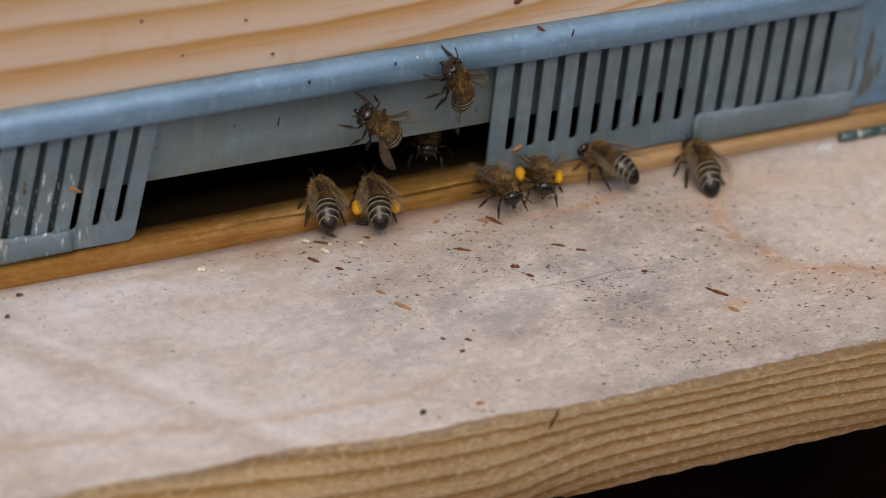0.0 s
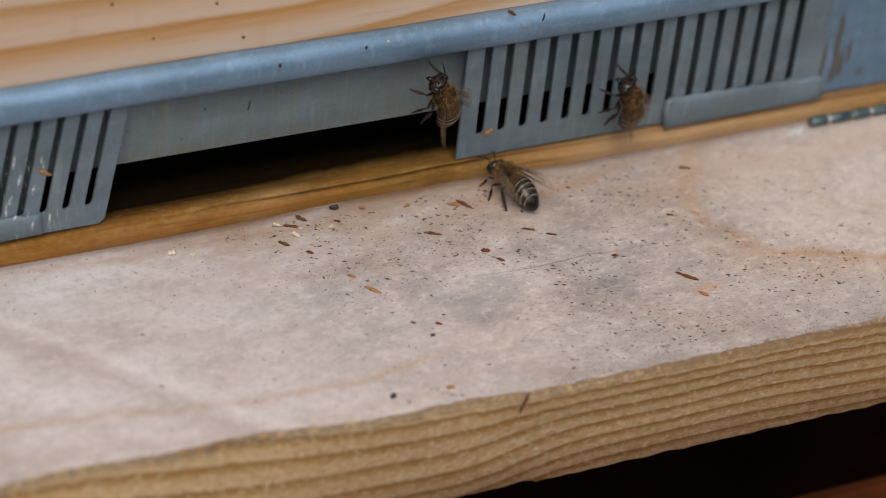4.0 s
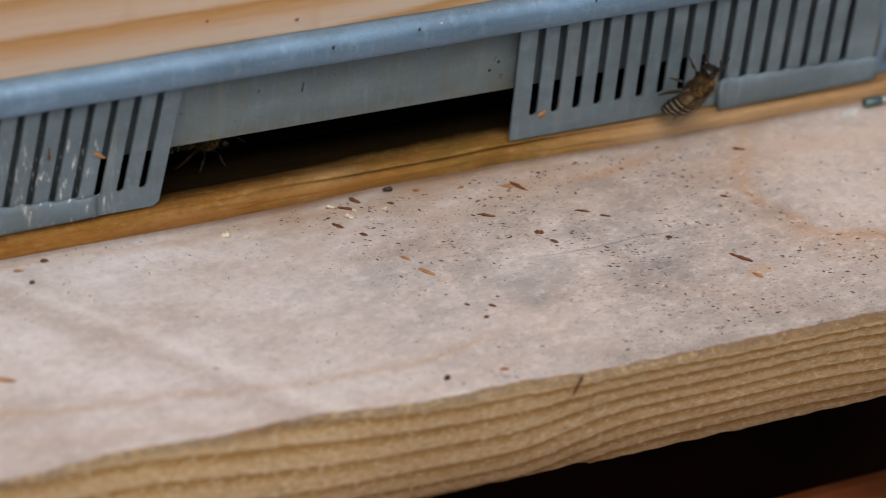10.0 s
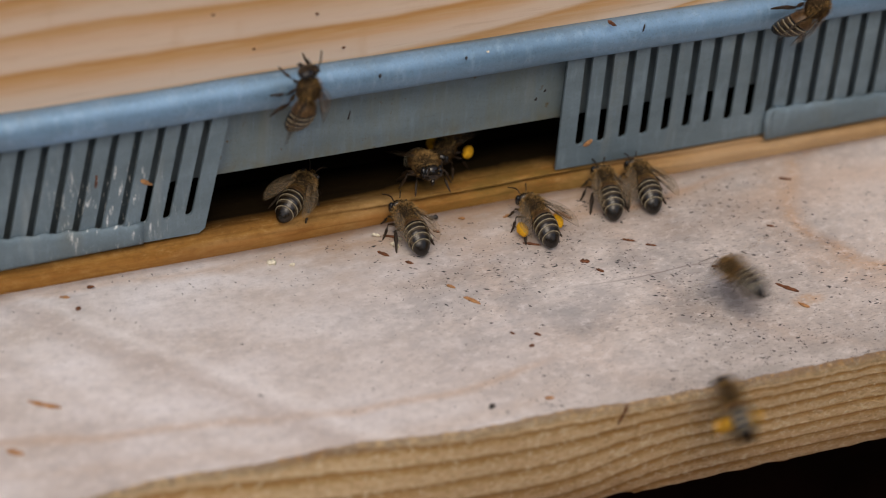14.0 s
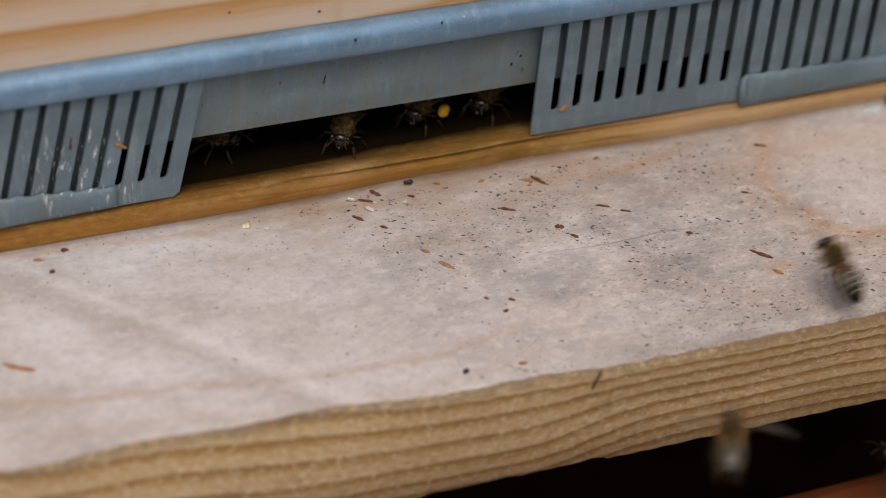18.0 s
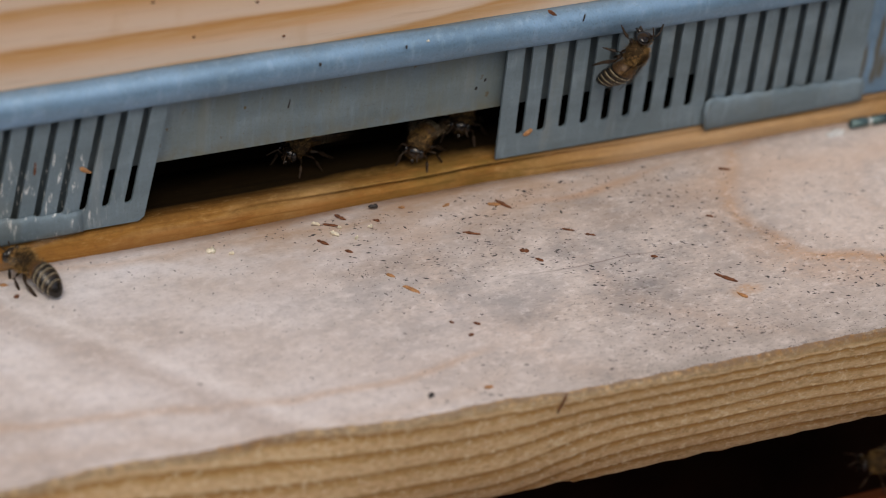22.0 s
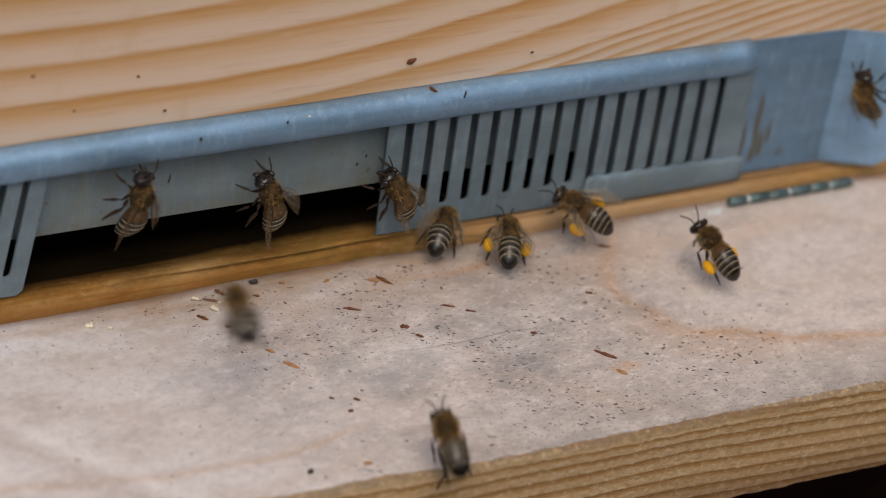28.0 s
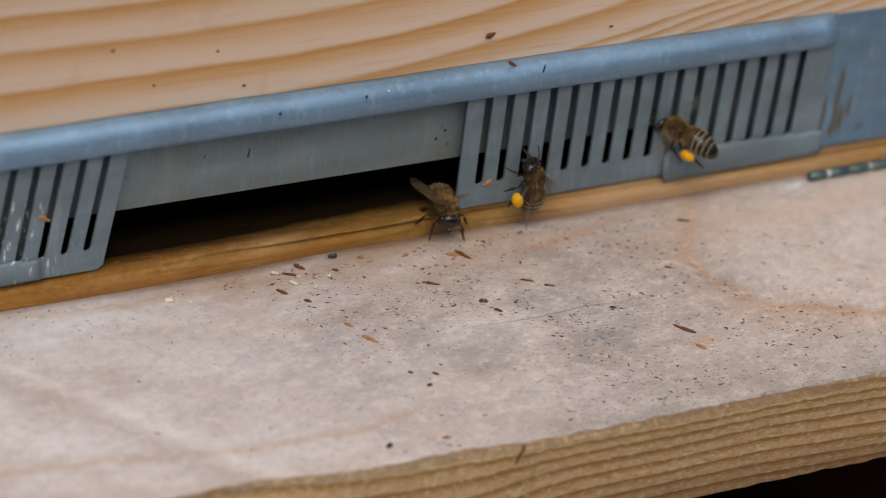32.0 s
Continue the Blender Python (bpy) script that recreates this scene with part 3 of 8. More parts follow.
def back_y(x):
    """The board's back edge."""
    u = max(0.0, min(1.0, (x - 5) / 45))
    w = max(0.0, min(1.0, (x - 66) / 20))
    return -2.5 + 1.15 * u * u * (3 - 2 * u) * (1 - 0.7 * w)


# floor bar with a rounded, worn lip
bm = bmesh.new()
lip = [(13, -21), (13, 2.1), (7.5, 2.2), (3.6, 2.45), (1.8, 2.75), (0.9, 2.85), (0.2, 2.75), (-0.25, 2.45), (-0.45, 2.0), (-0.42, 1.78), (-0.62, 1.62), (-1.2, 1.55), (-1.75, 1.25), (-1.95, 0.7), (-2.0, -21)]
sweep(bm, lip, LEFT, RIGHT, 150, True, 0.14)
for v in bm.verts:
    if -0.01 < v.co.z < 0.00235 and v.co.y < 0.001:  # the front step dips behind the board before the gap
        v.co.y += back_y(v.co.x / MM) * MM + 0.0025
    if v.co.z > 0:
        v.co.z += 0.00016 * noise.noise((v.co.x * 160, v.co.y * 300, 2.0))
        v.co.y += 0.00022 * noise.noise((v.co.x * 120, v.co.z * 500, 8.0))
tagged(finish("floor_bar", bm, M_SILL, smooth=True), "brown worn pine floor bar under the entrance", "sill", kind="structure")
tagged(block("floor", (LEFT + 21, RIGHT - 21, 13.1, 379, -21, 1.8), M_FLOOR), "propolis-stained hive floor, near-black for the shade inside", "floor", kind="structure")
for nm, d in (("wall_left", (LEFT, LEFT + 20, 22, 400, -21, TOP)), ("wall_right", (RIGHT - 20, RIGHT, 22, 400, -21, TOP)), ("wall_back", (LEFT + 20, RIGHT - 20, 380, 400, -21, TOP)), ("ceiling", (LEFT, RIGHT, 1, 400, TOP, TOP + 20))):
    tagged(block(nm, d, M_FLOOR), "wooden hive wall, near-black for the shade inside", "wall", kind="structure")

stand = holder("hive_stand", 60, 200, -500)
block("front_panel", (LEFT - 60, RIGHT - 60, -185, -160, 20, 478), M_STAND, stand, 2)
# back edge set at the board's shade line, so the shape draws that shade
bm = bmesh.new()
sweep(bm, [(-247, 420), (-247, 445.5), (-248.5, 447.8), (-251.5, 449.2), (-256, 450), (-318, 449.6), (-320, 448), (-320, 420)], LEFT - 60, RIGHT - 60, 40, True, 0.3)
part("ledge", bm, M_LEDGE, stand, "orange-brown stained plank, cut back to the landing board's shade line")
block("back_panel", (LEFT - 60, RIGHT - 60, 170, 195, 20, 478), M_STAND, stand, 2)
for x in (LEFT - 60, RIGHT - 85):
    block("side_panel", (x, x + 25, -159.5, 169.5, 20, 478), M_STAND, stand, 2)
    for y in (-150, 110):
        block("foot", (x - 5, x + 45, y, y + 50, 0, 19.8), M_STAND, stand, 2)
tagged(stand, "red-brown wooden hive stand, darkened for the shade under the board", "stand")


# ---- landing board ----
def front_y(x):
    worn = 4.9 / (1 + math.exp((x - 22) / 11)) + 0.9 * math.exp(-((x - 44) / 9) ** 2)
    worn += 19 / (1 + math.exp(min(60, (x + 56.5) / 1.6)))
    return -59.75 + worn * (0.9 + 0.1 * math.sin(x * 0.2)) + 0.12 * math.sin(x * 0.9) + 0.08 * math.sin(x * 2.3 + 1)


bm = bmesh.new()
NX, NY, ENDS = 420, 26, (-96, 198)
grid = []
for i in range(NX + 1):
    x = ENDS[0] + (ENDS[1] - ENDS[0]) * i / NX
    f = front_y(x)
    col = []
    for j in range(NY + 1):
        s = j / NY
        y = back_y(x) + (f - back_y(x)) * s
        z = 0.10 * noise.noise((x * 0.05, y * 0.09, 3)) + 0.04 * noise.noise((x * 0.3, y * 0.5, 7)) - 0.05
        if s < 0.04:
            z -= 0.5
        col.append(bm.verts.new((x * MM, y * MM, z * MM)))
    rag = 0.25 * noise.noise((x * 0.25, 0, 5))
    for y, z in ((f - 0.45, -0.14 + rag * 0.2), (f - 0.85, -0.5 + rag * 0.3), (f - 1.1, -1.1), (f * 0.5 - 30.45, -5), (-60.9, -11), (-60.9, -19.6 + rag * 1.6 + (0.5 if x < 57 else 0.0)), (-60.2, -20.4 + rag * 2.5 + (0.5 if x < 57 else 0.0)), (-3, -20.6), (back_y(x), -1.0)):
        col.append(bm.verts.new((x * MM, y * MM, z * MM)))
    grid.append(col)
for a, b in zip(grid, grid[1:]):
    for j in range(len(a)):
        k = (j + 1) % len(a)
        face = bm.faces.new((a[j], b[j], b[k], a[k]))
        face.material_index = 0 if j < NY else 1
bm.faces.new(grid[0]).material_index = 1
bm.faces.new(grid[-1][::-1]).material_index = 1
board = finish("landing_board", bm, [M_BOARD, M_EDGE], smooth=True)
tagged(board, "weathered pale grey-pink wooden landing board with stained grain", "landing board")

# ---- metal entrance reducer ----
reducer = holder("entrance_reducer")
tagged(reducer, "blue-grey galvanised sheet entrance reducer on the hive front", "entrance reducer")
bm = bmesh.new()
prism(bm, [(1.0, 13.35), (66.9, 13.35), (66.9, 32.3), (1.0, 32.3)], 2.2, 2.55)
part("back_plate", bm, M_PLATE, reducer, "fixed zinc sheet over the opening")
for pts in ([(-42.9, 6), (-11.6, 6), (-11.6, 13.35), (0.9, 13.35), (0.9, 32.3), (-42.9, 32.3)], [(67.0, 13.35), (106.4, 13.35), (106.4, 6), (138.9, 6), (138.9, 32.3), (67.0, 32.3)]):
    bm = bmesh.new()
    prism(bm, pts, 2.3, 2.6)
    part("back_plate", bm, M_SLOT_SHADE, reducer, "zinc sheet darkened for the shade behind the slots")
bm = bmesh.new()
prism(bm, [(139, 3.4), (160, 3.3), (160, 33), (152, 33.2), (139, 33.4)], 0.45, 0.95)
part("end_plate", bm, M_ENDPLATE, reducer, "zinc end plate with brown drips")
bm = bmesh.new()
# side flap bent forward
flap = [(160, 0.45, 3.3), (160, 0.45, 33), (175, -6.6, 33.6), (177, -7.6, 32), (172, -5.4, 5.5), (170, -4.6, 3.7)]
a = [bm.verts.new((x * MM, y * MM, z * MM)) for x, y, z in flap]
b = [bm.verts.new(((x + 0.18) * MM, (y + 0.4) * MM, z * MM)) for x, y, z in flap]
bm.faces.new(a)
bm.faces.new(b[::-1])
for i in range(len(a)):
    bm.faces.new((a[i], b[i], b[(i + 1) % len(a)], a[(i + 1) % len(a)]))
# paler than the end plate: light on the turned flap, put into the colour
part("side_flap", bm, zinc("lit_flap_zinc", False, 1.75), reducer, "bent-out zinc flap, toned paler for the light on it")


def slotted(x0, x1, slots, w, z0, zs, z1, shear):
    """A sheet with upright slots, round at the foot, open at the head under the rail."""
    bm = bmesh.new()
    zr = 26.0
    edges = [x0] + [e for s in slots for e in (s - w / 2, s + w / 2)] + [x1]
    c = 0.9
    prism(bm, [(x0, z0), (x1 - c, z0), (x1, z0 + c), (x1, zs - w / 2), (x0, zs - w / 2)], -0.45, 0.1, shear, zr)
    for i in range(0, len(edges), 2):
        l, r = edges[i], edges[i + 1]
        pts = [(l, zs - w / 2)]
        pts.append((r, zs - w / 2))
        pts += [(r, z1), (l, z1)]
        prism(bm, pts, -0.45, 0.1, shear, zr)
    for s in slots:
        for sg in (-1, 1):
            arc = [(s + sg * w / 2 * math.cos(t), zs - w / 2 + w / 2 * (1 - math.sin(t))) for t in (0, 0.4, 0.8, 1.2, math.pi / 2)]
            prism(bm, [(s + sg * w / 2, zs - w / 2)] + arc, -0.45, 0.1, shear, zr)
    return bm


part("slider", slotted(-43.0, 3.4, [-4.0 * k - 0.2 for k in range(10, -1, -1)], 1.35, 3.5, 8.3, 30, 0.165), M_ZINC, reducer, "left slotted zinc slider with white scratches")
part("slider", slotted(66.0, 140.6, [65.85 + 4.253 * k for k in range(1, 17)], 1.6, 3.6, 9.0, 30, 0.0), M_ZINC, reducer, "right slotted zinc slider")
bm = bmesh.new()
prism(bm, [(-75, 3.0), (-43.2, 3.0), (-43.2, 10.0), (-45.8, 10.0), (-47.2, 10.0), (-50.0, 10.0), (-51.4, 10.0), (-75, 10.0)], 0.5, 0.95)
prism(bm, [(-75, 10.0), (-51.4, 10.0), (-48.8, 27.2), (-75, 27.2)], 0.5, 0.95)
prism(bm, [(-50.0, 10.0), (-47.2, 10.0), (-44.6, 27.2), (-47.4, 27.2)], 0.5, 0.95)
prism(bm, [(-45.8, 10.0), (-43.2, 10.0), (-43.0, 27.2), (-43.2, 27.2)], 0.5, 0.95)
prism(bm, [(-75, 27.2), (-43.0, 27.2), (-43.0, 33.2), (-75, 33.2)], 0.5, 0.95)
bmesh.ops.remove_doubles(bm, verts=bm.verts, dist=1e-6)
part("end_plate", bm, M_ZINC, reducer, "zinc end plate with two open slots")
# added strip whose brown stands in for the shaded wood behind the slots
block("shade_strip", (-54, -43.05, 0.955, 0.995, 8, 29), M_STRIP_SHADE, reducer, 0, "brown strip added for the shaded wood behind the open slots")
# rolled upper rail
rail = [(0.95, 33.9), (-0.6, 34.2), (-1.7, 33.7), (-2.5, 32.8), (-3.0, 31.7), (-2.9, 30.6), (-2.2, 28.9), (-1.9, 28.2), (-1.4, 27.9), (-0.55, 27.9), (-0.5, 28.4), (0.95, 29.0)]
bm = bmesh.new()
sweep(bm, rail, -41.3, 138.8, 60, True, 0.05)
part("rail", bm, M_RAIL, reducer, "rolled blue-grey zinc upper rail", True)
# lower guide channels with a curled lip; the left one is bent
for x0, x1, t0, t1, b0, b1 in ((-46.4, -11.4, 10.6, 7.9, 2.9, 3.6), (108.4, 141.5, 9.4, 8.4, 2.3, 2.9)):
    bm = bmesh.new()
    rings = []
    for i in range(25):
        u = i / 24
        x, zt, zb = x0 + (x1 - x0) * u, t0 + (t1 - t0) * u, b0 + (b1 - b0) * u
        w = 0.22 * math.sin(x * 1.5)
        zt += 0.28 * math.sin(x * 1.5 + 0.6)
        ch = [(-0.5, zb), (-1.2, zb + 0.3), (-1.45, zb + 1.0), (-1.4 + w, zt - 1.2), (-1.15 + w, zt - 0.4), (-0.75, zt), (-0.48, zt - 0.2), (-0.7, zt - 0.7), (-0.95, zt - 1.4), (-1.0, zb + 1.2), (-0.5, zb + 0.7)]
        rings.append([bm.verts.new((x * MM, y * MM, z * MM)) for y, z in ch])
    for p, q in zip(rings, rings[1:]):
        for j in range(len(p)):
            k = (j + 1) % len(p)
            bm.faces.new((p[j], q[j], q[k], p[k]))
    bm.faces.new(rings[0])
    bm.faces.new(rings[-1][::-1])
    part("guide_channel", bm, M_ZINC, reducer, "lower zinc guide strip", True)
    # the curled corner of the strip
    bm = bmesh.new()
    tube(bm, [(x0 + 0.5, -0.9, b0 + 0.2), (x0 - 0.1, -1.35, b0 + 1.6), (x0 - 0.5, -1.5, t0 - 2.2), (x0 - 0.1, -1.2, t0 - 0.6), (x0 + 1.2, -0.8, t0 + 0.3)], [0.3, 0.62, 0.7, 0.6, 0.3], 8)
    part("curled_corner", bm, M_ZINC, reducer, "bent corner of the zinc strip", True)


# ---- hinges of the board ----
def hinge(x0, n, step, paint, label):
    h = holder("hinge", x0, -4.7, 0.85)
    for i in range(n):
        bm = bmesh.new()
        w = step * (0.82 if i % 2 == 0 else 0.95)
        tube(bm, [(i * step, 0, 0), (i * step + 0.2, 0, 0), (i * step + w - 0.2, 0, 0), (i * step + w, 0, 0)], [0.7, 0.95, 0.95, 0.7], 10)
        part("knuckle", bm, paint, h, "painted hinge knuckle", True)
        bm = bmesh.new()
        tube(bm, [(i * step + w - 0.05, 0, 0), (i * step + step + 0.05, 0, 0)], [0.7, 0.7], 10)
        part("pin", bm, M_PALE, h, "pale bare pin")
    return tagged(h, label, "hinge", "board hinges")


hinge(137.8, 6, 4.6, M_PIN, "dark green painted steel hinge at the board's back edge")
hinge(-65.5, 6, 4.6, M_BARE, "pale blue-grey bare steel hinge at the board's back edge")


# ---- scraps lying on the board and clinging to the front ----
def chip(name, x, y, z, length, width, turn, mat, label, category="scrap", lean=0.0, thick=0.35):
    r = random.Random(int(x * 97 + y * 31 + 7))
    bm = bmesh.new()
    n = 6
    rings = []
    for i in range(n + 1):
        u = i / n - 0.5
        k = max(0.35, (1 - abs(2 * u) ** 3) ** 0.5) * (0.55 + 0.5 * r.random())
        bend = 0.12 * length * (u * u * 4) * (r.random() * 0.4 + 0.6) * (1 if r.random() > 0.2 else -1) * 0.3
        rings.append([bm.verts.new(((u * length) * MM, (bend + s * width / 2 * k) * MM, (t * thick * k) * MM)) for s, t in ((-1, 0.02), (1, 0.02), (0.7, 0.8), (0, 1.0), (-0.7, 0.8))])
    for a, b in zip(rings, rings[1:]):
        for j in range(5):
            bm.faces.new((a[j], b[j], b[(j + 1) % 5], a[(j + 1) % 5]))
    bm.faces.new(rings[0])
    bm.faces.new(rings[-1][::-1])
    ob = finish(name, bm, mat, smooth=True)
    ob.matrix_world = pose(x * MM, y * MM, z * MM, lean, 0, turn)
    return tagged(ob, label, category)


BARK = "small reddish-brown bark flake on the landing board"
for x, y, l, w, a in ((93.6, -39.5, 4.4, 0.9, -48), (62.4, -22.6, 1.7, 1.1, -20), (63.9, -25.7, 1.6, 0.7, -50), (64.2, -9.0, 3.6, 0.9, -60), (55.4, -15.4, 3.2, 0.8, -30), (34.6, -4.7, 2.4, 0.9, -55), (32.2, -6.4, 2.9, 0.7, -28), (29.1, -10.7, 2.4, 0.8, -50), (32.6, -14.3, 1.5, 0.8, -40), (40.4, -7.3, 1.3, 0.6, -35), (44.3, -41.4, 1.0, 0.8, 10)):
    chip("bark_flake", x, y, 0, l, w, a, M_BARK, BARK)
for x, y, l, w, a in ((46.4, -38.9, 1.3, 0.5, -40), (42.4, -37.4, 0.9, 0.5, -40), (108.3, -10.2, 2.4, 0.9, -25), (72.4, -19.2, 2.4, 0.45, -30), (75.7, -21.6, 2.0, 0.5, -25), (-25.5, -10.5, 1.2, 0.9, 40), (-22.0, -5.4, 1.2, 0.9, 0), (99.0, -22.5, 1.4, 0.5, -30), (84.0, -30.5, 1.3, 0.6, -20)):
    chip("bark_flake", x, y, 0, l, w, a, M_BARK, BARK)
TANL = "light brown wood scrap on the landing board"
for x, y, l, w, a in ((94.2, -44.7, 2.2, 0.9, -55), (39.2, -27.2, 3.4, 0.9, -52), (37.1, -22.6, 1.7, 0.8, -45), (54.2, -6.5, 1.6, 0.8, 20), (46.2, -4.9, 1.2, 0.7, -20), (41.8, -54.7, 1.6, 1.0, -10), (-37.4, -32.7, 5.6, 1.3, -34), (-48.7, -22.0, 3.0, 1.2, -60), (-44.7, -42.4, 3.0, 1.4, -35), (-49.5, -16.2, 2.0, 1.0, -20), (-26.9, -6.9, 1.8, 0.7, -20), (62.6, -8.6, 2.4, 1.0, -20), (-63, -27, 4.5, 1.2, -30)):
    chip("wood_scrap", x, y, 0, l, w, a, M_TAN, TANL, thick=0.3)
for x, y, l, w, a in ((9.6, -7.7, 1.7, 1.7, 0), (31.9, -9.0, 1.9, 0.9, -50), (29.7, -5.5, 1.5, 0.6, -30), (12.8, -9.4, 1.0, 0.6, -10), (38.7, -8.8, 0.9, 0.6, 0), (35.2, -11.2, 0.8, 0.6, 30), (33.4, -7.6, 0.8, 0.5, -30)):
    chip("wax_crumb", x, y, 0, l, w, a, M_WAX, "pale yellow wax crumb on the landing board", "crumb", thick=0.8)
chip("seed", 41.4, -3.4, 0, 1.7, 1.1, -10, M_BLACK, "small shiny black seed by the sill", "seed", thick=0.8)
chip("seed", 31.8, -54.1, 0, 1.2, 1.0, 20, M_BLACK, "small shiny black seed on the landing board", "seed", thick=0.8)
chip("seed", -46.5, -11.3, 0, 3.0, 1.1, 0, M_BLACK, "dark seed husk on the landing board", "seed", thick=0.5)
chip("paint_flake", 134.5, -5.5, 0, 4.6, 2.6, 12, M_FLAKE, "thin white paint patch beside the hinge", "paint", thick=0.12)
sp = chip("splinter", 52.2, -60.95, -0.4, 4.3, 0.55, 90, M_BARK, "thin dark splinter stuck to the board's front edge", "splinter")
sp.matrix_world = pose(0.0523, -0.0612, -0.0008, 90, -70, 0)
def fleck(x, y, z, l, w, a, mat):
    """A scrap stuck to an upright face."""
    ob = chip("clinging_fleck", x, y, z, l, w, 0, mat, "tiny dark fleck clinging to the hive front", "fleck", thick=0.4)
    ob.matrix_world = Matrix.Translation((x * MM, y * MM, z * MM)) @ pose(0, 0, 0, 90, 0, 0) @ pose(0, 0, 0, 0, 0, a)


for x, y, z, l, w, a, mat in ((69.3, 0.9, 39.5, 1.9, 1.2, 20, M_BARK), (72.4, -2.6, 35.3, 2.2, 0.7, -38, M_BARK), (77.7, -0.5, 28.0, 0.9, 0.9, 80, M_BARK), (18.9, 0.9, 44.1, 0.6, 0.4, 0, M_BARK), (0.7, 0.9, 47.0, 0.6, 0.4, 0, M_BARK), (45.1, -3.0, 33.2, 0.4, 0.9, 0, M_BLACK), (29.4, -3.0, 32.3, 0.5, 1.0, 0, M_BLACK), (25.6, 0.45, 22.6, 1.9, 0.35, 80, M_BLACK)):
    fleck(x, y, z, l, w, a, mat)
for x, y, z, l, w, a, mat in ((71.8, -0.5, 8.5, 2.0, 1.0, 35, M_TAN), (-10.8, -0.5, 16.2, 2.6, 0.9, -35, M_TAN), (-19.5, -0.5, 18.2, 2.6, 0.5, 85, M_BARK), (78.6, -3.0, 33.6, 1.6, 0.3, 80, M_BLACK), (49, -3.0, 33.8, 0.5, 0.4, 0, M_WAX), (62.5, 0.45, 21.0, 0.7, 0.4, 60, M_BLACK), (60.9, 0.45, 19.5, 0.7, 0.4, 60, M_BLACK), (93, 0.9, 37.8, 0.8, 0.3, 10, M_BARK), (24, 0.9, 36.5, 0.7, 0.4, 10, M_BARK), (8, 0.9, 39, 0.5, 0.4, 10, M_BARK)):
    fleck(x, y, z, l, w, a, mat)

# pale crumbs fallen on the stand's ledge
for x, y, l, w, a in ((108.7, -57.6, 1.6, 1.1, 20), (115, -58.2, 1.5, 1.1, 60), (117.3, -58.9, 1.3, 1.0, 0), (122.3, -61.6, 3.0, 1.3, -25), (126.4, -62.9, 1.5, 1.0, 80), (103.3, -55.6, 1.6, 0.7, 10), (90.5, -54.4, 1.8, 0.6, -10)):
    chip("fallen_crumb", x, y, -50.2, l, w, a, M_WAX, "pale crumb fallen on the plank under the board", "crumb", thick=0.9)

# fine dark specks, too many to count
rnd = random.Random(5)
vs, fs = [], []


def speck(x, y, l, w, a, h=0.06):
    c, s = math.cos(a), math.sin(a)
    n0 = len(vs)
    for u, v, q in ((-1, 0, 0), (0, -1, 0), (1, 0, 0), (0, 1, 0), (0.1, 0, 1)):
        vs.append(((x + (u * l * c - v * w * s) / 2) * MM, (y + (u * l * s + v * w * c) / 2) * MM, (0.02 + h * q) * MM))
    fs.extend([(n0, n0 + 1, n0 + 4), (n0 + 1, n0 + 2, n0 + 4), (n0 + 2, n0 + 3, n0 + 4), (n0 + 3, n0, n0 + 4)])


for i in range(2900):
    x = rnd.gauss(62, 30) if i % 3 else rnd.uniform(5, 130)
    y = rnd.uniform(-5, -58)
    if noise.noise((x * 0.045, y * 0.06, 9)) + 0.12 < rnd.uniform(-0.35, 0.45) or rnd.random() < 0.75 * max(0.0, min(1.0, (30 - y - x * 0.9) / 25.0)):
        continue
    big = rnd.random() ** 4
    l = 0.16 + 0.34 * rnd.random() + 0.9 * big
    speck(x, y, l, 0.12 + 0.15 * rnd.random() + 0.22 * big, math.radians(rnd.gauss(-25, 25)))
for i in range(1300):
    x, y = rnd.gauss(86, 26), -60.6 + abs(rnd.gauss(0, 5.5))
    if noise.noise((x * 0.12, y * 0.2, 4)) < rnd.uniform(-0.4, 0.5):
        continue
    speck(x, max(y, front_y(x) + 0.1), 0.15 + 0.4 * rnd.random() ** 2, 0.08 + 0.1 * rnd.random(), math.radians(rnd.gauss(-10, 40)))
for i in range(700):
    x, y = rnd.gauss(36, 17), rnd.uniform(-3.5, -30)
    if noise.noise((x * 0.08, y * 0.12, 14)) + 0.1 > rnd.uniform(-0.3, 0.5):
        speck(x, y, 0.15 + 0.35 * rnd.random() ** 2, 0.1 + 0.14 * rnd.random(), math.radians(rnd.gauss(-20, 40)))
for i in range(45):
    speck(rnd.uniform(-45, 15), rnd.uniform(-4, -20), 0.3 + 0.4 * rnd.random(), 0.25, rnd.uniform(0, 3))
me = bpy.data.meshes.new("dirt_specks")
me.from_pydata(vs, [], fs)
me.materials.append(M_SPECK)
tagged(new("dirt_specks", me), "fine dark specks of dirt on the board", "dirt", kind="stuff")


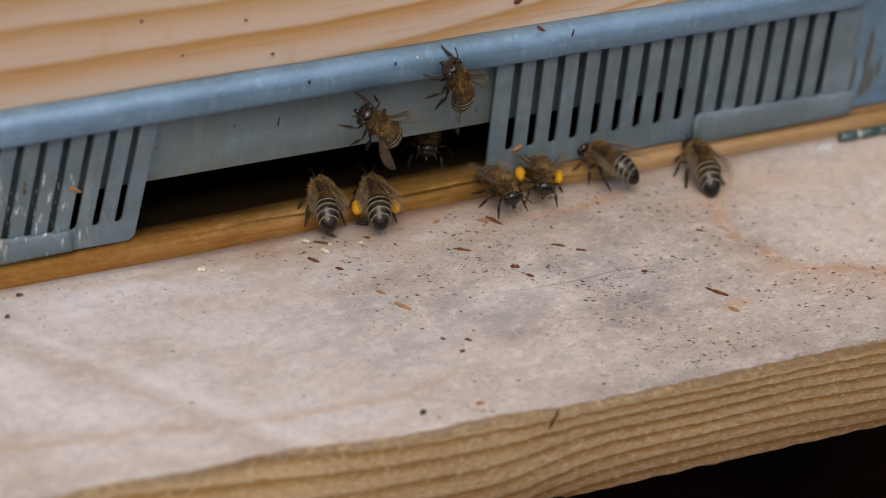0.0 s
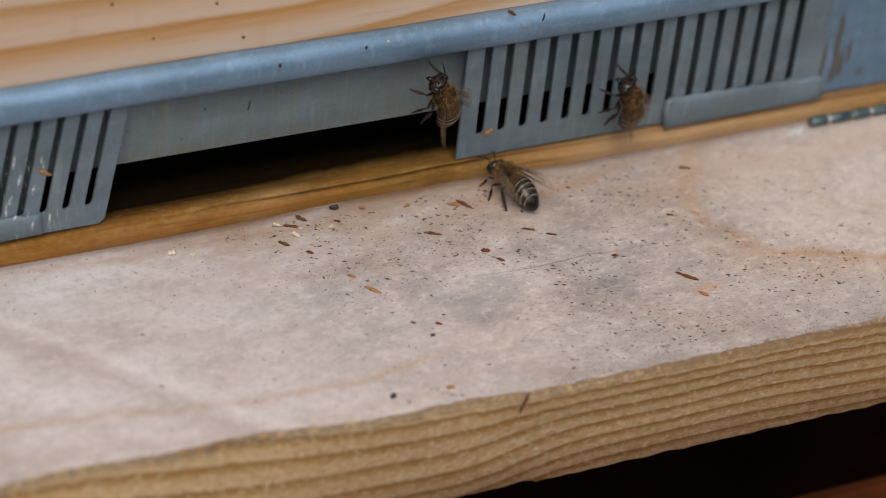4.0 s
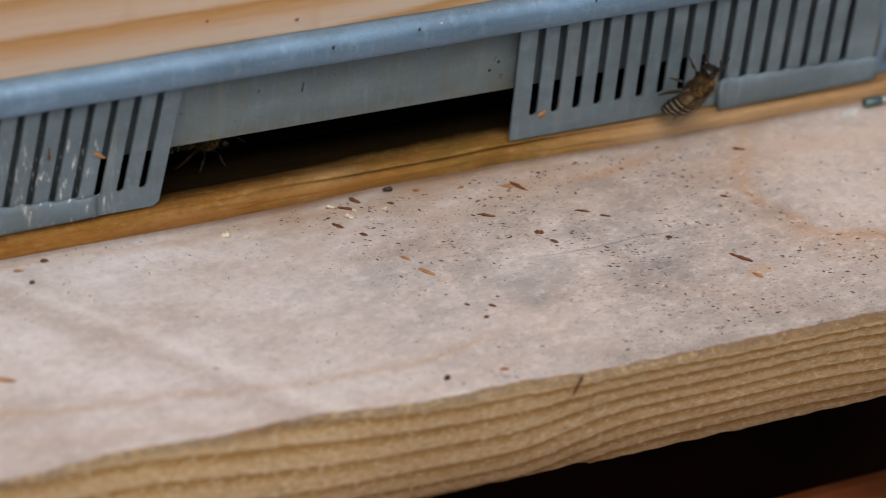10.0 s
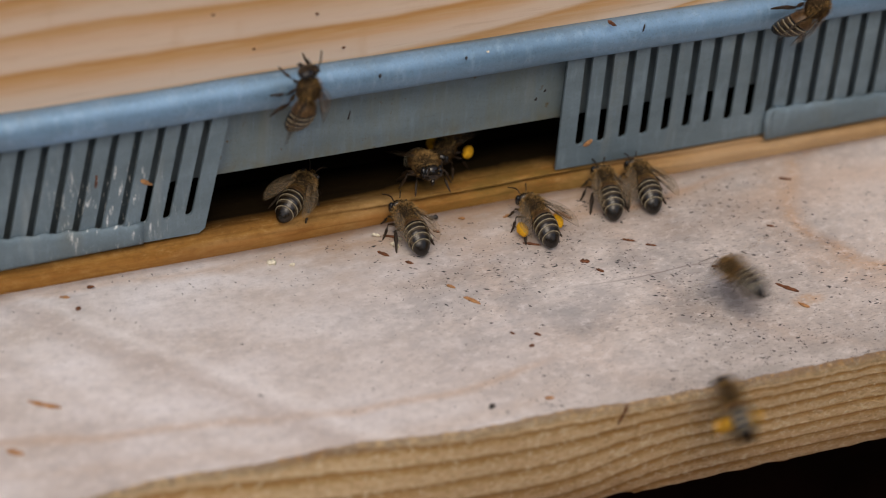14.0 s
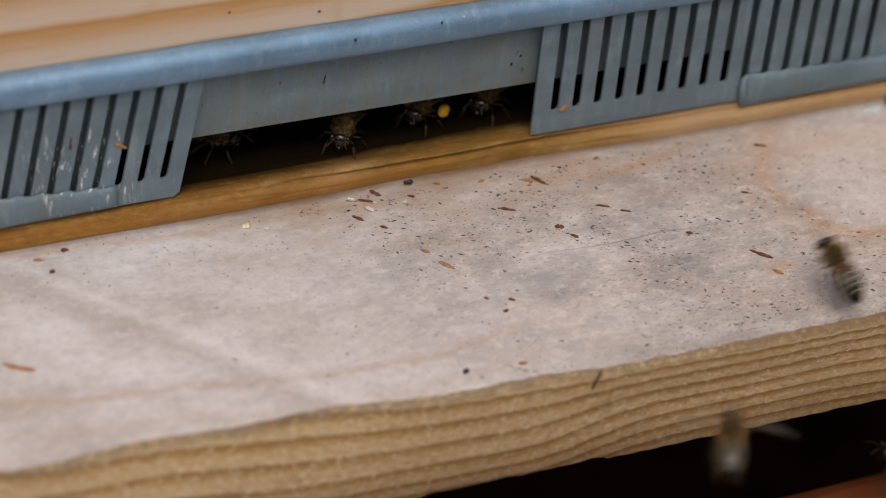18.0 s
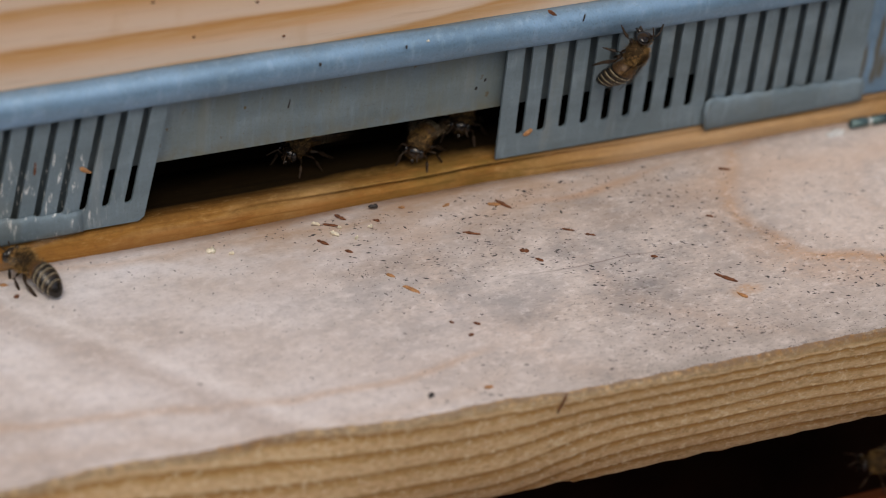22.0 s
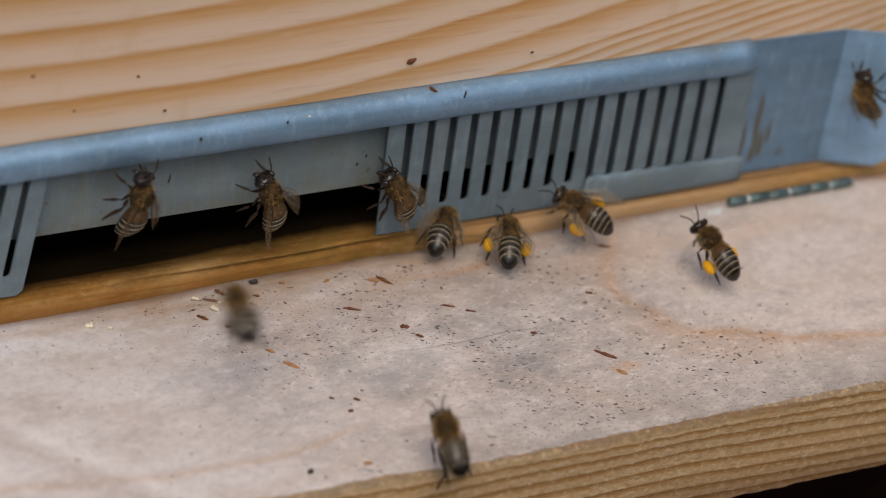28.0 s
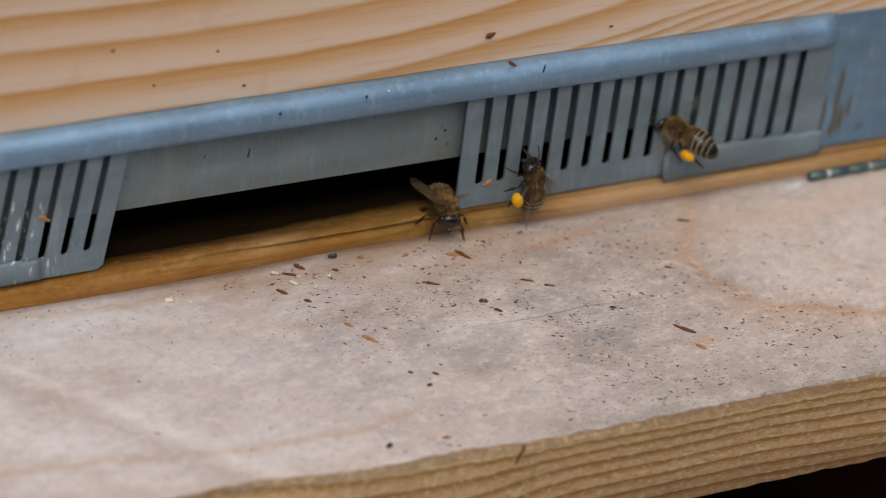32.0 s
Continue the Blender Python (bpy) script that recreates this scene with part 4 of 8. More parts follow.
# ---- honey bees ----
def bee_mats():
    g = Graph("bee_fuzz", 0.85, 0, 0.2)
    n = g.noise(g.place(), 900, 3)
    fuzz = g.color(g.ramp(n, (0.3, (0.022, 0.014, 0.008)), (0.7, (0.08, 0.048, 0.02)))).m
    g = Graph("bee_hair", 0.8, 0, 0.2)
    n = g.noise(g.place(), 1500, 3)
    hair = g.color(g.ramp(n, (0.36, (0.045, 0.024, 0.010)), (0.62, (0.52, 0.31, 0.115)))).m
    g = Graph("bee_shell", 0.2, 0, 0.55)
    n = g.noise(g.place(), 700, 3)
    shell = g.color(g.ramp(n, (0.3, (0.007, 0.0055, 0.0045)), (0.7, (0.026, 0.016, 0.010)))).bump(n, 0.2, 0.0001).m
    g = Graph("bee_abdomen", 0.26, 0, 0.5)
    p = g.place()
    x, y, z = g.split(p)
    n = g.noise(p, 700, 3)
    plate = g.math("FRACT", g.math("ADD", g.math("DIVIDE", g.math("ADD", x, 0.00062), -0.00094), g.math("MULTIPLY", g.math("SUBTRACT", n, 0.5), 0.12)))
    dark = g.ramp(n, (0.3, (0.006, 0.005, 0.004)), (0.7, (0.024, 0.015, 0.009)))
    grown = g.math("MULTIPLY", g.math("SUBTRACT", 1.0, g.grey(plate, 0.05, 0.55)), g.math("DIVIDE", g.math("ADD", x, 0.0050), 0.001, clamp=True))
    abdo = g.color(g.mix(g.math("MULTIPLY", grown, g.grey(g.noise(p, 5200, 2), 0.30, 0.62)), dark, (0.17, 0.125, 0.075))).bump(n, 0.2, 0.0001).m
    g = Graph("bee_amber", 0.45, 0, 0.4)
    n = g.noise(g.place(), 700, 3)
    amber = g.color(g.ramp(n, (0.3, (0.06, 0.03, 0.012)), (0.7, (0.14, 0.075, 0.03)))).m
    band = plain("bee_pale_band", (0.30, 0.25, 0.17), 0.8, 0, 0.5, 3000, 0.2)
    leg = plain("bee_leg", (0.03, 0.017, 0.009), 0.5, 0, 0.5, 1500, 0.3)
    pollen = plain("pollen", (0.93, 0.42, 0.015), 0.8, 0, 0.25, 2500)
    eye = plain("bee_eye", (0.012, 0.01, 0.01), 0.2, 0, 0.3, 900)
    g = Graph("bee_wing", 0.25, 0, 0.5)
    g.color((0.26, 0.185, 0.115))
    g.b.inputs["Alpha"].default_value = 0.30
    wing = g.m
    g = Graph("bee_wing_beating", 0.4, 0, 0.4)
    g.color((0.26, 0.22, 0.18))
    g.b.inputs["Alpha"].default_value = 0.10
    return fuzz, shell, amber, band, leg, pollen, eye, wing, g.m, hair, abdo


FUZZ, SHELL, AMBER, BAND, LEG, POLLEN, EYE, WING, WINGBLUR, HAIR, ABDOMEN = bee_mats()
MESHES = {}


def once(key, build):
    """Alike parts of all bees share one mesh."""
    if key not in MESHES:
        MESHES[key] = build()
    return MESHES[key]


def bee_part(name, key, build, mat, parent, smooth=True, label=""):
    def make():
        bm = build()
        me = bpy.data.meshes.new(key)
        bmesh.ops.recalc_face_normals(bm, faces=bm.faces)
        bm.to_mesh(me)
        bm.free()
        for f in me.polygons:
            f.use_smooth = smooth
        me.materials.append(mat)
        return me
    ob = new(name, once(key, make))
    ob.parent = parent
    if label:
        ob["label"] = label
    return ob


def hairs(c, r, count, length, seed, back=0.5):
    q = random.Random(seed)
    bm = bmesh.new()
    for _ in range(count):
        d = Vector((q.gauss(0, 1), q.gauss(0, 1), q.gauss(0.25, 1))).normalized()
        p = Vector((c[0] + d.x * r[0], c[1] + d.y * r[1], c[2] + d.z * r[2]))
        n = Vector((d.x / r[0], d.y / r[1], d.z / r[2])).normalized()
        t = (n + Vector((-back, 0, 0)) * 0.6 + Vector((q.gauss(0, 0.3), q.gauss(0, 0.3), q.gauss(0, 0.3)))).normalized()
        s = n.orthogonal().normalized() * 0.032
        e = p + t * length * (0.6 + 0.7 * q.random())
        p = p - n * 0.05
        bm.faces.new([bm.verts.new(v * MM) for v in (p - s, p + s, e)])
    return bm


GIRTH = 0.87
SPINE = ((1.0, 0.55, 0.0), (0.6, 1.25, 0.0), (-0.2, 1.85, -0.05), (-1.2, 2.25, -0.18), (-2.25, 2.4, -0.5), (-3.3, 2.3, -0.95), (-4.25, 1.95, -1.4), (-4.95, 1.5, -1.8), (-5.45, 0.95, -2.1), (-5.7, 0.2, -2.25))


def belly(i0, i1, grow=0.0, seg=14):
    bm = bmesh.new()
    rings = []
    line = []
    for (xa, ra, za), (xb, rb, zb) in zip(SPINE[i0:i1], SPINE[i0 + 1:i1 + 1]):
        for k in (0, 0.25, 0.5, 0.75):
            x = xa + (xb - xa) * k
            # each plate flares a little over the next one
            lap = 1 + 0.045 * (((-x - 0.62) / 0.94) % 1.0 - 0.5) * (x < -0.3)
            line.append((x, (ra + (rb - ra) * k) * lap, za + (zb - za) * k))
    line.append(SPINE[i1])
    for x, r, z in line:
        rings.append([bm.verts.new((x * MM, (r * GIRTH + grow) * 1.02 * math.cos(2 * math.pi * k / seg) * MM, (z + (r * GIRTH + grow) * 0.95 * math.sin(2 * math.pi * k / seg)) * MM)) for k in range(seg)])
    for a, b in zip(rings, rings[1:]):
        for k in range(seg):
            bm.faces.new((a[k], a[(k + 1) % seg], b[(k + 1) % seg], b[k]))
    bm.faces.new(rings[0][::-1])
    bm.faces.new(rings[-1])
    return bm


def hoop(x, wide=1.0, seg=16):
    """A pale hair band round the upper abdomen at x."""
    for (xa, ra, za), (xb, rb, zb) in zip(SPINE, SPINE[1:]):
        if xb <= x <= xa:
            k = (x - xa) / (xb - xa)
            slope = (rb - ra) / (xb - xa)
            r, z = ra + (rb - ra) * k, za + (zb - za) * k
    bm = bmesh.new()
    rings = []
    for dx, g in ((-0.13 * wide, -0.03), (-0.08 * wide, 0.03), (0.06 * wide, 0.04), (0.14 * wide, -0.03)):
        rr = (r + slope * dx) * GIRTH + g
        rings.append([bm.verts.new(((x + dx) * MM, rr * 1.02 * math.cos(math.radians(-35 + 250 * k / seg)) * MM, (z + rr * 0.95 * math.sin(math.radians(-35 + 250 * k / seg))) * MM)) for k in range(seg + 1)])
    for a, b in zip(rings, rings[1:]):
        for k in range(seg):
            bm.faces.new((a[k], a[k + 1], b[k + 1], b[k]))
    return bm


def wing_mesh(length, width):
    bm = bmesh.new()
    n = 10
    up, lo = [], []
    for i in range(n + 1):
        u = i / n
        top = 0.16 * width * math.sin(math.pi * u) + 0.06 * width
        low = -width * (math.sin(math.pi * min(1, u ** 0.75)) ** 0.8) * 0.84 * (0.35 + 0.65 * u) - 0.05 * width
        z = 0.25 * math.sin(math.pi * u)
        up.append(bm.verts.new((-u * length * MM, top * MM, z * MM)))
        lo.append(bm.verts.new((-u * length * MM, low * MM, (z - 0.1) * MM)))
    for i in range(n):
        bm.faces.new((up[i], up[i + 1], lo[i + 1], lo[i]))
    return bm


def vein_mesh(length, width):
    bm = bmesh.new()
    edge = [(-u * length, 0.16 * width * math.sin(math.pi * u) + 0.06 * width, 0.25 * math.sin(math.pi * u) + 0.02) for u in (0, 0.25, 0.5, 0.75, 0.95)]
    tube(bm, edge, [0.09, 0.08, 0.07, 0.05, 0.02], 4)
    for f, e in ((-0.25, 0.8), (-0.5, 0.65)):
        tube(bm, [(0, 0, 0.02), (-length * 0.4, f * width * 0.5, 0.24), (-length * e, f * width, 0.2)], [0.06, 0.045, 0.02], 4)
    return bm


LEGS = {  # hip, knee, ankle, foot on the left side
    "fore": ((3.6, 0.9, -1.3), (4.7, 2.2, -1.2), (5.4, 2.6, -2.8), (6.1, 2.9, -3.75)),
    "middle": ((2.4, 1.2, -1.5), (2.6, 3.1, -1.2), (2.0, 3.8, -2.8), (1.7, 4.4, -3.75)),
    "hind": ((1.5, 1.1, -1.5), (0.6, 2.6, -1.3), (-0.9, 3.0, -2.7), (-2.4, 3.5, -3.75)),
}


def leg_mesh(kind, side, hang):
    p = [Vector((x, y * side, z)) for x, y, z in LEGS[kind]]
    if hang:  # in flight the legs trail loosely
        p[1] += Vector((-0.4, -0.5 * side, -0.6))
        p[2] += Vector((-0.9, -1.2 * side, -0.9))
        p[3] += Vector((-1.6, -1.6 * side, -1.4))
    w = 0.3 if kind == "hind" else 0.22
    bm = bmesh.new()
    mid = p[1].lerp(p[2], 0.6)
    tube(bm, [p[0], p[0].lerp(p[1], 0.5), p[1], mid, p[2], p[2].lerp(p[3], 0.5), p[3]], [w * 0.9, w * 1.1, w * 0.7, w * 1.25, w * 0.9, w * 0.75, w * 0.35], 6)
    return bm, mid


def bee(label, loaded=False, flying=False, spread=20, size=1.04):
    root = holder("honey_bee")
    st = "air" if flying else "foot"
    thorax = bee_part("thorax", "thorax", lambda: ball(bmesh.new(), (2.7, 0, 0.1), (2.15, 1.95, 1.85), 14, 9), FUZZ, root)
    bee_part("fur", "thorax_fur", lambda: hairs((2.7, 0, 0.1), (2.1, 1.9, 1.8), 1900, 0.7, 1, 0.5), HAIR, thorax, False, "tan thorax hair")
    head = bee_part("head", "head", lambda: ball(bmesh.new(), (5.55, 0, -0.35), (0.95, 1.65, 1.45), 12, 8), SHELL, root)
    bee_part("fur", "head_fur", lambda: hairs((5.5, 0, -0.3), (0.9, 1.5, 1.4), 300, 0.3, 2, 0.1), HAIR, head, False, "short face hair")
    for s in (-1, 1):
        bee_part("eye", f"eye{s}", lambda: ball(bmesh.new(), (5.65, 1.35 * s, -0.2), (0.6, 0.5, 1.05), 10, 7), EYE, head)
        bee_part("antenna", f"antenna{s}", lambda: tube(bmesh.new(), [(6.3, 0.4 * s, 0.0), (7.0, 0.8 * s, 0.9), (7.7, 1.1 * s, 0.9), (8.9, 1.7 * s, 0.4)], [0.13, 0.12, 0.13, 0.1], 5), LEG, head)
    bee_part("mouthparts", "jaw", lambda: tube(bmesh.new(), [(5.9, 0, -1.3), (6.1, 0, -1.9), (5.9, 0, -2.4)], [0.45, 0.35, 0.12], 6), SHELL, head)
    abdomen = bee_part("abdomen", "abdomen", lambda: belly(2, 9), ABDOMEN, root, True, "dark banded abdomen")
    bee_part("first_segment", "segment", lambda: belly(0, 3, 0.03), AMBER, abdomen, True, "amber-brown front segment")
    bee_part("fur", "abdomen_fur", lambda: hairs((-0.3, 0, -0.05), (1.4, 1.85, 1.65), 700, 0.45, 3), HAIR, abdomen, False, "thin tan hair")
    for i, x in enumerate((-1.62, -2.56, -3.5, -4.4)):
        bee_part("hair_band", f"hoop{i}", lambda: hoop(x, 0.85 - 0.1 * i), BAND, abdomen, True, "pale hair band")
    for k in LEGS:
        for s in (-1, 1):
            ob = bee_part("leg", f"leg_{k}{s}{st}", lambda: leg_mesh(k, s, flying)[0], LEG, root)
            if loaded and k == "hind":
                m = leg_mesh(k, s, flying)[1]

                def lump():
                    bm = ball(bmesh.new(), (m.x, m.y + 0.5 * s, m.z + 0.45), (1.45, 0.95, 1.1), 12, 9)
                    for v in bm.verts:
                        v.co += v.normal * 0 + Vector((1, 1, 1)) * 0.00012 * noise.noise(v.co * 2500)
                    return bm
                bee_part("pollen_load", f"pollen{s}{st}", lump, POLLEN, ob, True, "orange-yellow pollen load")
    for s in (-1, 1):
        for nm, l, w, x, extra in (("forewing", 9.3, 3.1, 3.2, 0), ("hindwing", 6.6, 2.2, 2.2, 16)):
            # the wing runs back along -x from its root; a spread turns it outwards
            ob = bee_part(nm, f"{nm}", lambda: wing_mesh(l, w), WINGBLUR if flying else WING, root, True, "clear brownish wing") if not flying else bee_part(nm, f"{nm}b", lambda: wing_mesh(l, w), WINGBLUR, root, True, "beating wing, nearly clear")
            if not flying:
                bee_part("vein_frame", f"{nm}_veins", lambda: vein_mesh(l, w), LEG, ob)
            turn = -s * (spread + extra * (1 if spread > 30 else 0.35))
            m = pose(x * MM, s * 1.1 * MM, (1.45 if nm == "forewing" else 1.3) * MM, s * (8 if spread < 30 else 0), -6 if spread < 30 else 4, turn)
            if s < 0:
                m = m @ Matrix.Diagonal((1, 1, 1, 1))
            else:
                m = m @ pose(0, 0, 0, 180, 0, 0)
            ob.matrix_basis = m
    for o in root.children:
        if size != 1.0:
            o.matrix_basis = Matrix.Diagonal((size, size, size, 1)) @ o.matrix_basis
    return tagged(root, label, "bee", "honey bees")


WALKS = "brown honey bee with pale-banded dark abdomen at the entrance"
FLIES = "brown honey bee in flight before the entrance"
CARRY = "honey bee carrying orange-yellow pollen on its hind legs"
BEES = {}
for k, sp in (("N1", 20), ("N2", 24), ("N3", 8), ("N4", 9), ("N5", 16), ("N6", 7), ("N7", 18), ("N8", 6), ("N10", 24), ("E1", 15)):
    BEES[k] = bee(WALKS, False, False, sp, 1.12 if k in ("N1", "N2", "N4", "N10") else 1.04)
for k in ("S1", "S2", "S3", "S4"):
    BEES[k] = bee(FLIES, False, True, 72)
BEES["Q1"] = bee(CARRY, True, True, 66)
for k, sp in (("P1", 13), ("P2", 24), ("P3", 22), ("P4", 24)):
    BEES[k] = bee(CARRY, True, False, sp)


def motions():
    walk(BEES["N1"], [
        (0, pose(0.0431, -0.0056, 0.0216, -70, -46, -168)),
        (0.12, pose(0.0431, -0.0056, 0.0216, -70, -46, -168)),
        (0.88, pose(0.0537, -0.0056, 0.0164, -78, -68, -156)),
        (1, pose(0.0537, -0.0056, 0.0164, -78, -68, -156)),
        (1.12, pose(0.0537, -0.0056, 0.0164, -78, -68, -156)),
        (1.63, pose(0.0562, 0.0009, 0.0093, -16, -41, 136)),
        (1.88, pose(0.0574, 0.0041, 0.0058, -7, -0, 118)),
        (2, pose(0.0574, 0.0041, 0.0058, -7, -0, 118)),
        (2.12, pose(0.0574, 0.0041, 0.0058, -7, -0, 118)),
        (2.63, pose(0.0575, -0.0024, 0.0131, -23, -35, 142)),
        (2.88, pose(0.0575, -0.0056, 0.0166, -70, -53, -166)),
        (3, pose(0.0575, -0.0056, 0.0166, -70, -53, -166)),
        (3.12, pose(0.0575, -0.0056, 0.0166, -70, -53, -166)),
        (3.38, pose(0.0607, -0.0056, 0.0202, -74, -63, -161)),
        (3.5, pose(0.0607, -0.0056, 0.0202, -74, -63, -161)),
        (3.62, pose(0.0607, -0.0056, 0.0202, -74, -63, -161)),
        (5.38, pose(0.0589, -0.0056, 0.0184, -95, -77, -139)),
        (5.5, pose(0.0589, -0.0056, 0.0184, -95, -77, -139)),
        (5.62, pose(0.0589, -0.0056, 0.0184, -95, -77, -139)),
        (5.88, pose(0.0610, -0.0056, 0.0175, -72, -29, -170)),
        (6, pose(0.0610, -0.0056, 0.0175, -72, -29, -170)),
        (6.12, pose(0.0610, -0.0056, 0.0175, -72, -29, -170)),
        (6.88, pose(0.0570, -0.0056, 0.0228, -72, -61, -162)),
        (7, pose(0.0570, -0.0056, 0.0228, -72, -61, -162)),
        (7.12, pose(0.0570, -0.0056, 0.0228, -72, -61, -162)),
        (7.38, pose(0.0523, -0.0056, 0.0269, -72, -60, -163)),
        (7.5, pose(0.0523, -0.0056, 0.0269, -72, -60, -163)),
        (7.62, pose(0.0523, -0.0056, 0.0269, -72, -60, -163)),
        (7.75, pose(0.0618, -0.0048, 0.0164, -22, -37, 143)),
        (7.88, pose(0.0692, -0.0015, 0.0058, -8, -0, 124)),
        (8, pose(0.0692, -0.0015, 0.0058, -8, -0, 124)),
        (8.12, pose(0.0692, -0.0015, 0.0058, -8, -0, 124)),
        (8.88, pose(0.0662, 0.0002, 0.0058, -5, -0, 111)),
        (9, pose(0.0662, 0.0002, 0.0058, -5, -0, 111)),
        (9.12, pose(0.0662, 0.0002, 0.0058, -5, -0, 111)),
        (9.35, pose(0.0580, -0.0040, 0.0075, -5, -0, 111)),
        (9.5, pose(0.0120, 0.0450, 0.0062, 0, -0, 79)),
        (10.2, pose(0.0120, 0.0450, 0.0062, 0, -0, 79)),
        (10.27, pose(0.0350, 0.0205, 0.0069, -8, -42, 113)),
        (10.33, pose(0.0580, -0.0040, 0.0075, -72, -59, -163)),
        (10.5, pose(0.0632, -0.0056, 0.0146, -72, -59, -163)),
        (10.62, pose(0.0632, -0.0056, 0.0146, -72, -59, -163)),
        (10.88, pose(0.0610, -0.0056, 0.0186, -80, -70, -154)),
        (11, pose(0.0610, -0.0056, 0.0186, -80, -70, -154)),
        (11.12, pose(0.0610, -0.0056, 0.0186, -80, -70, -154)),
        (11.88, pose(0.0626, -0.0056, 0.0146, -144, -81, -91)),
        (12, pose(0.0626, -0.0056, 0.0146, -144, -81, -91)),
        (12.12, pose(0.0626, -0.0056, 0.0146, -144, -81, -91)),
        (12.38, pose(0.0626, -0.0056, 0.0162, -132, -81, -103)),
        (12.5, pose(0.0626, -0.0056, 0.0162, -132, -81, -103)),
        (12.62, pose(0.0626, -0.0056, 0.0162, -132, -81, -103)),
        (12.85, pose(0.0580, -0.0040, 0.0075, -132, -81, -103)),
        (12.93, pose(0.0350, 0.0205, 0.0068, 11, -48, 95)),
        (13, pose(0.0120, 0.0450, 0.0062, 0, -0, 79)),
        (13.5, pose(0.0120, 0.0450, 0.0062, 0, -0, 79)),
        (13.62, pose(0.0320, 0.0205, 0.0062, 0, 0, 10)),
        (13.78, pose(0.0417, 0.0060, 0.0066, 0, -12, -60)),
        (14, pose(0.0417, 0.0046, 0.0070, 0, -18, -95)),
        (14.12, pose(0.0417, 0.0046, 0.0070, 0, -18, -95)),
        (14.26, pose(0.0380, 0.0110, 0.0062, 0, -5, -40)),
        (14.34, pose(0.0260, 0.0270, 0.0062, 0, 0, 20)),
        (14.4, pose(0.0120, 0.0450, 0.0062, 0, -0, 79)),
        (17.5, pose(0.0120, 0.0450, 0.0062, 0, -0, 79)),
        (17.69, pose(0.0377, 0.0288, 0.0062, 0, -0, 153)),
        (17.88, pose(0.0633, 0.0125, 0.0062, 0, -0, -133)),
        (18, pose(0.0633, 0.0125, 0.0062, 0, -0, -133)),
        (18.12, pose(0.0633, 0.0125, 0.0062, 0, -0, -133)),
        (18.63, pose(0.0587, 0.0004, 0.0164, -35, -31, -157)),
        (18.88, pose(0.0564, -0.0056, 0.0215, -80, -70, -154)),
        (19, pose(0.0564, -0.0056, 0.0215, -80, -70, -154)),
        (19.12, pose(0.0564, -0.0056, 0.0215, -80, -70, -154)),
        (19.38, pose(0.0508, -0.0056, 0.0190, -87, -74, -147)),
        (19.5, pose(0.0508, -0.0056, 0.0190, -87, -74, -147)),
        (19.62, pose(0.0508, -0.0056, 0.0190, -87, -74, -147)),
        (19.88, pose(0.0571, -0.0056, 0.0148, -79, -69, -155)),
        (20, pose(0.0571, -0.0056, 0.0148, -79, -69, -155)),
        (20.12, pose(0.0571, -0.0056, 0.0148, -79, -69, -155)),
        (20.35, pose(0.0571, -0.0040, 0.0075, -79, -69, -155)),
        (20.43, pose(0.0346, 0.0205, 0.0069, -1, -45, 107)),
        (20.5, pose(0.0120, 0.0450, 0.0062, 0, -0, 79)),
        (20.73, pose(0.0580, -0.0040, 0.0075, 4, -0, 73)),
        (21, pose(0.0611, -0.0035, 0.0058, 4, -0, 73)),
        (21.12, pose(0.0611, -0.0035, 0.0058, 4, -0, 73)),
        (21.55, pose(0.0634, 0.0058, 0.0060, 3, -2, 129)),
        (21.71, pose(0.0643, 0.0094, 0.0061, 1, -2, -175)),
        (21.88, pose(0.0652, 0.0130, 0.0062, 0, 0, -120)),
        (22, pose(0.0652, 0.0130, 0.0062, 0, 0, -120)),
        (22.12, pose(0.0652, 0.0130, 0.0062, 0, 0, -120)),
        (22.38, pose(0.0650, 0.0113, 0.0062, 0, 0, -91)),
        (22.5, pose(0.0650, 0.0113, 0.0062, 0, 0, -91)),
        (22.62, pose(0.0650, 0.0113, 0.0062, 0, 0, -91)),
        (22.75, pose(0.0629, 0.0028, 0.0108, -43, -23, -132)),
        (22.88, pose(0.0609, -0.0056, 0.0153, -76, -66, -159)),
        (23, pose(0.0609, -0.0056, 0.0153, -76, -66, -159)),
        (23.12, pose(0.0609, -0.0056, 0.0153, -76, -66, -159)),
        (23.25, pose(0.0651, -0.0048, 0.0106, -5, -43, 114)),
        (23.38, pose(0.0693, -0.0040, 0.0058, 1, -0, 86)),
        (23.5, pose(0.0693, -0.0040, 0.0058, 1, -0, 86)),
        (23.62, pose(0.0693, -0.0040, 0.0058, 1, -0, 86)),
        (23.75, pose(0.0627, 0.0043, 0.0060, 1, 0, 22)),
        (23.88, pose(0.0561, 0.0125, 0.0062, 0, 0, -42)),
        (24, pose(0.0561, 0.0125, 0.0062, 0, 0, -42)),
        (24.12, pose(0.0561, 0.0125, 0.0062, 0, 0, -42)),
        (24.31, pose(0.0340, 0.0288, 0.0062, 0, 0, 19)),
        (24.5, pose(0.0120, 0.0450, 0.0062, 0, -0, 79)),
        (26, pose(0.0120, 0.0450, 0.0062, 0, -0, 79)),
        (26.12, pose(0.0350, 0.0205, 0.0069, -0, -45, 106)),
        (26.23, pose(0.0580, -0.0040, 0.0075, -80, -70, -154)),
        (26.5, pose(0.0581, -0.0056, 0.0178, -80, -70, -154)),
        (26.62, pose(0.0581, -0.0056, 0.0178, -80, -70, -154)),
        (26.85, pose(0.0580, -0.0040, 0.0075, -80, -70, -154)),
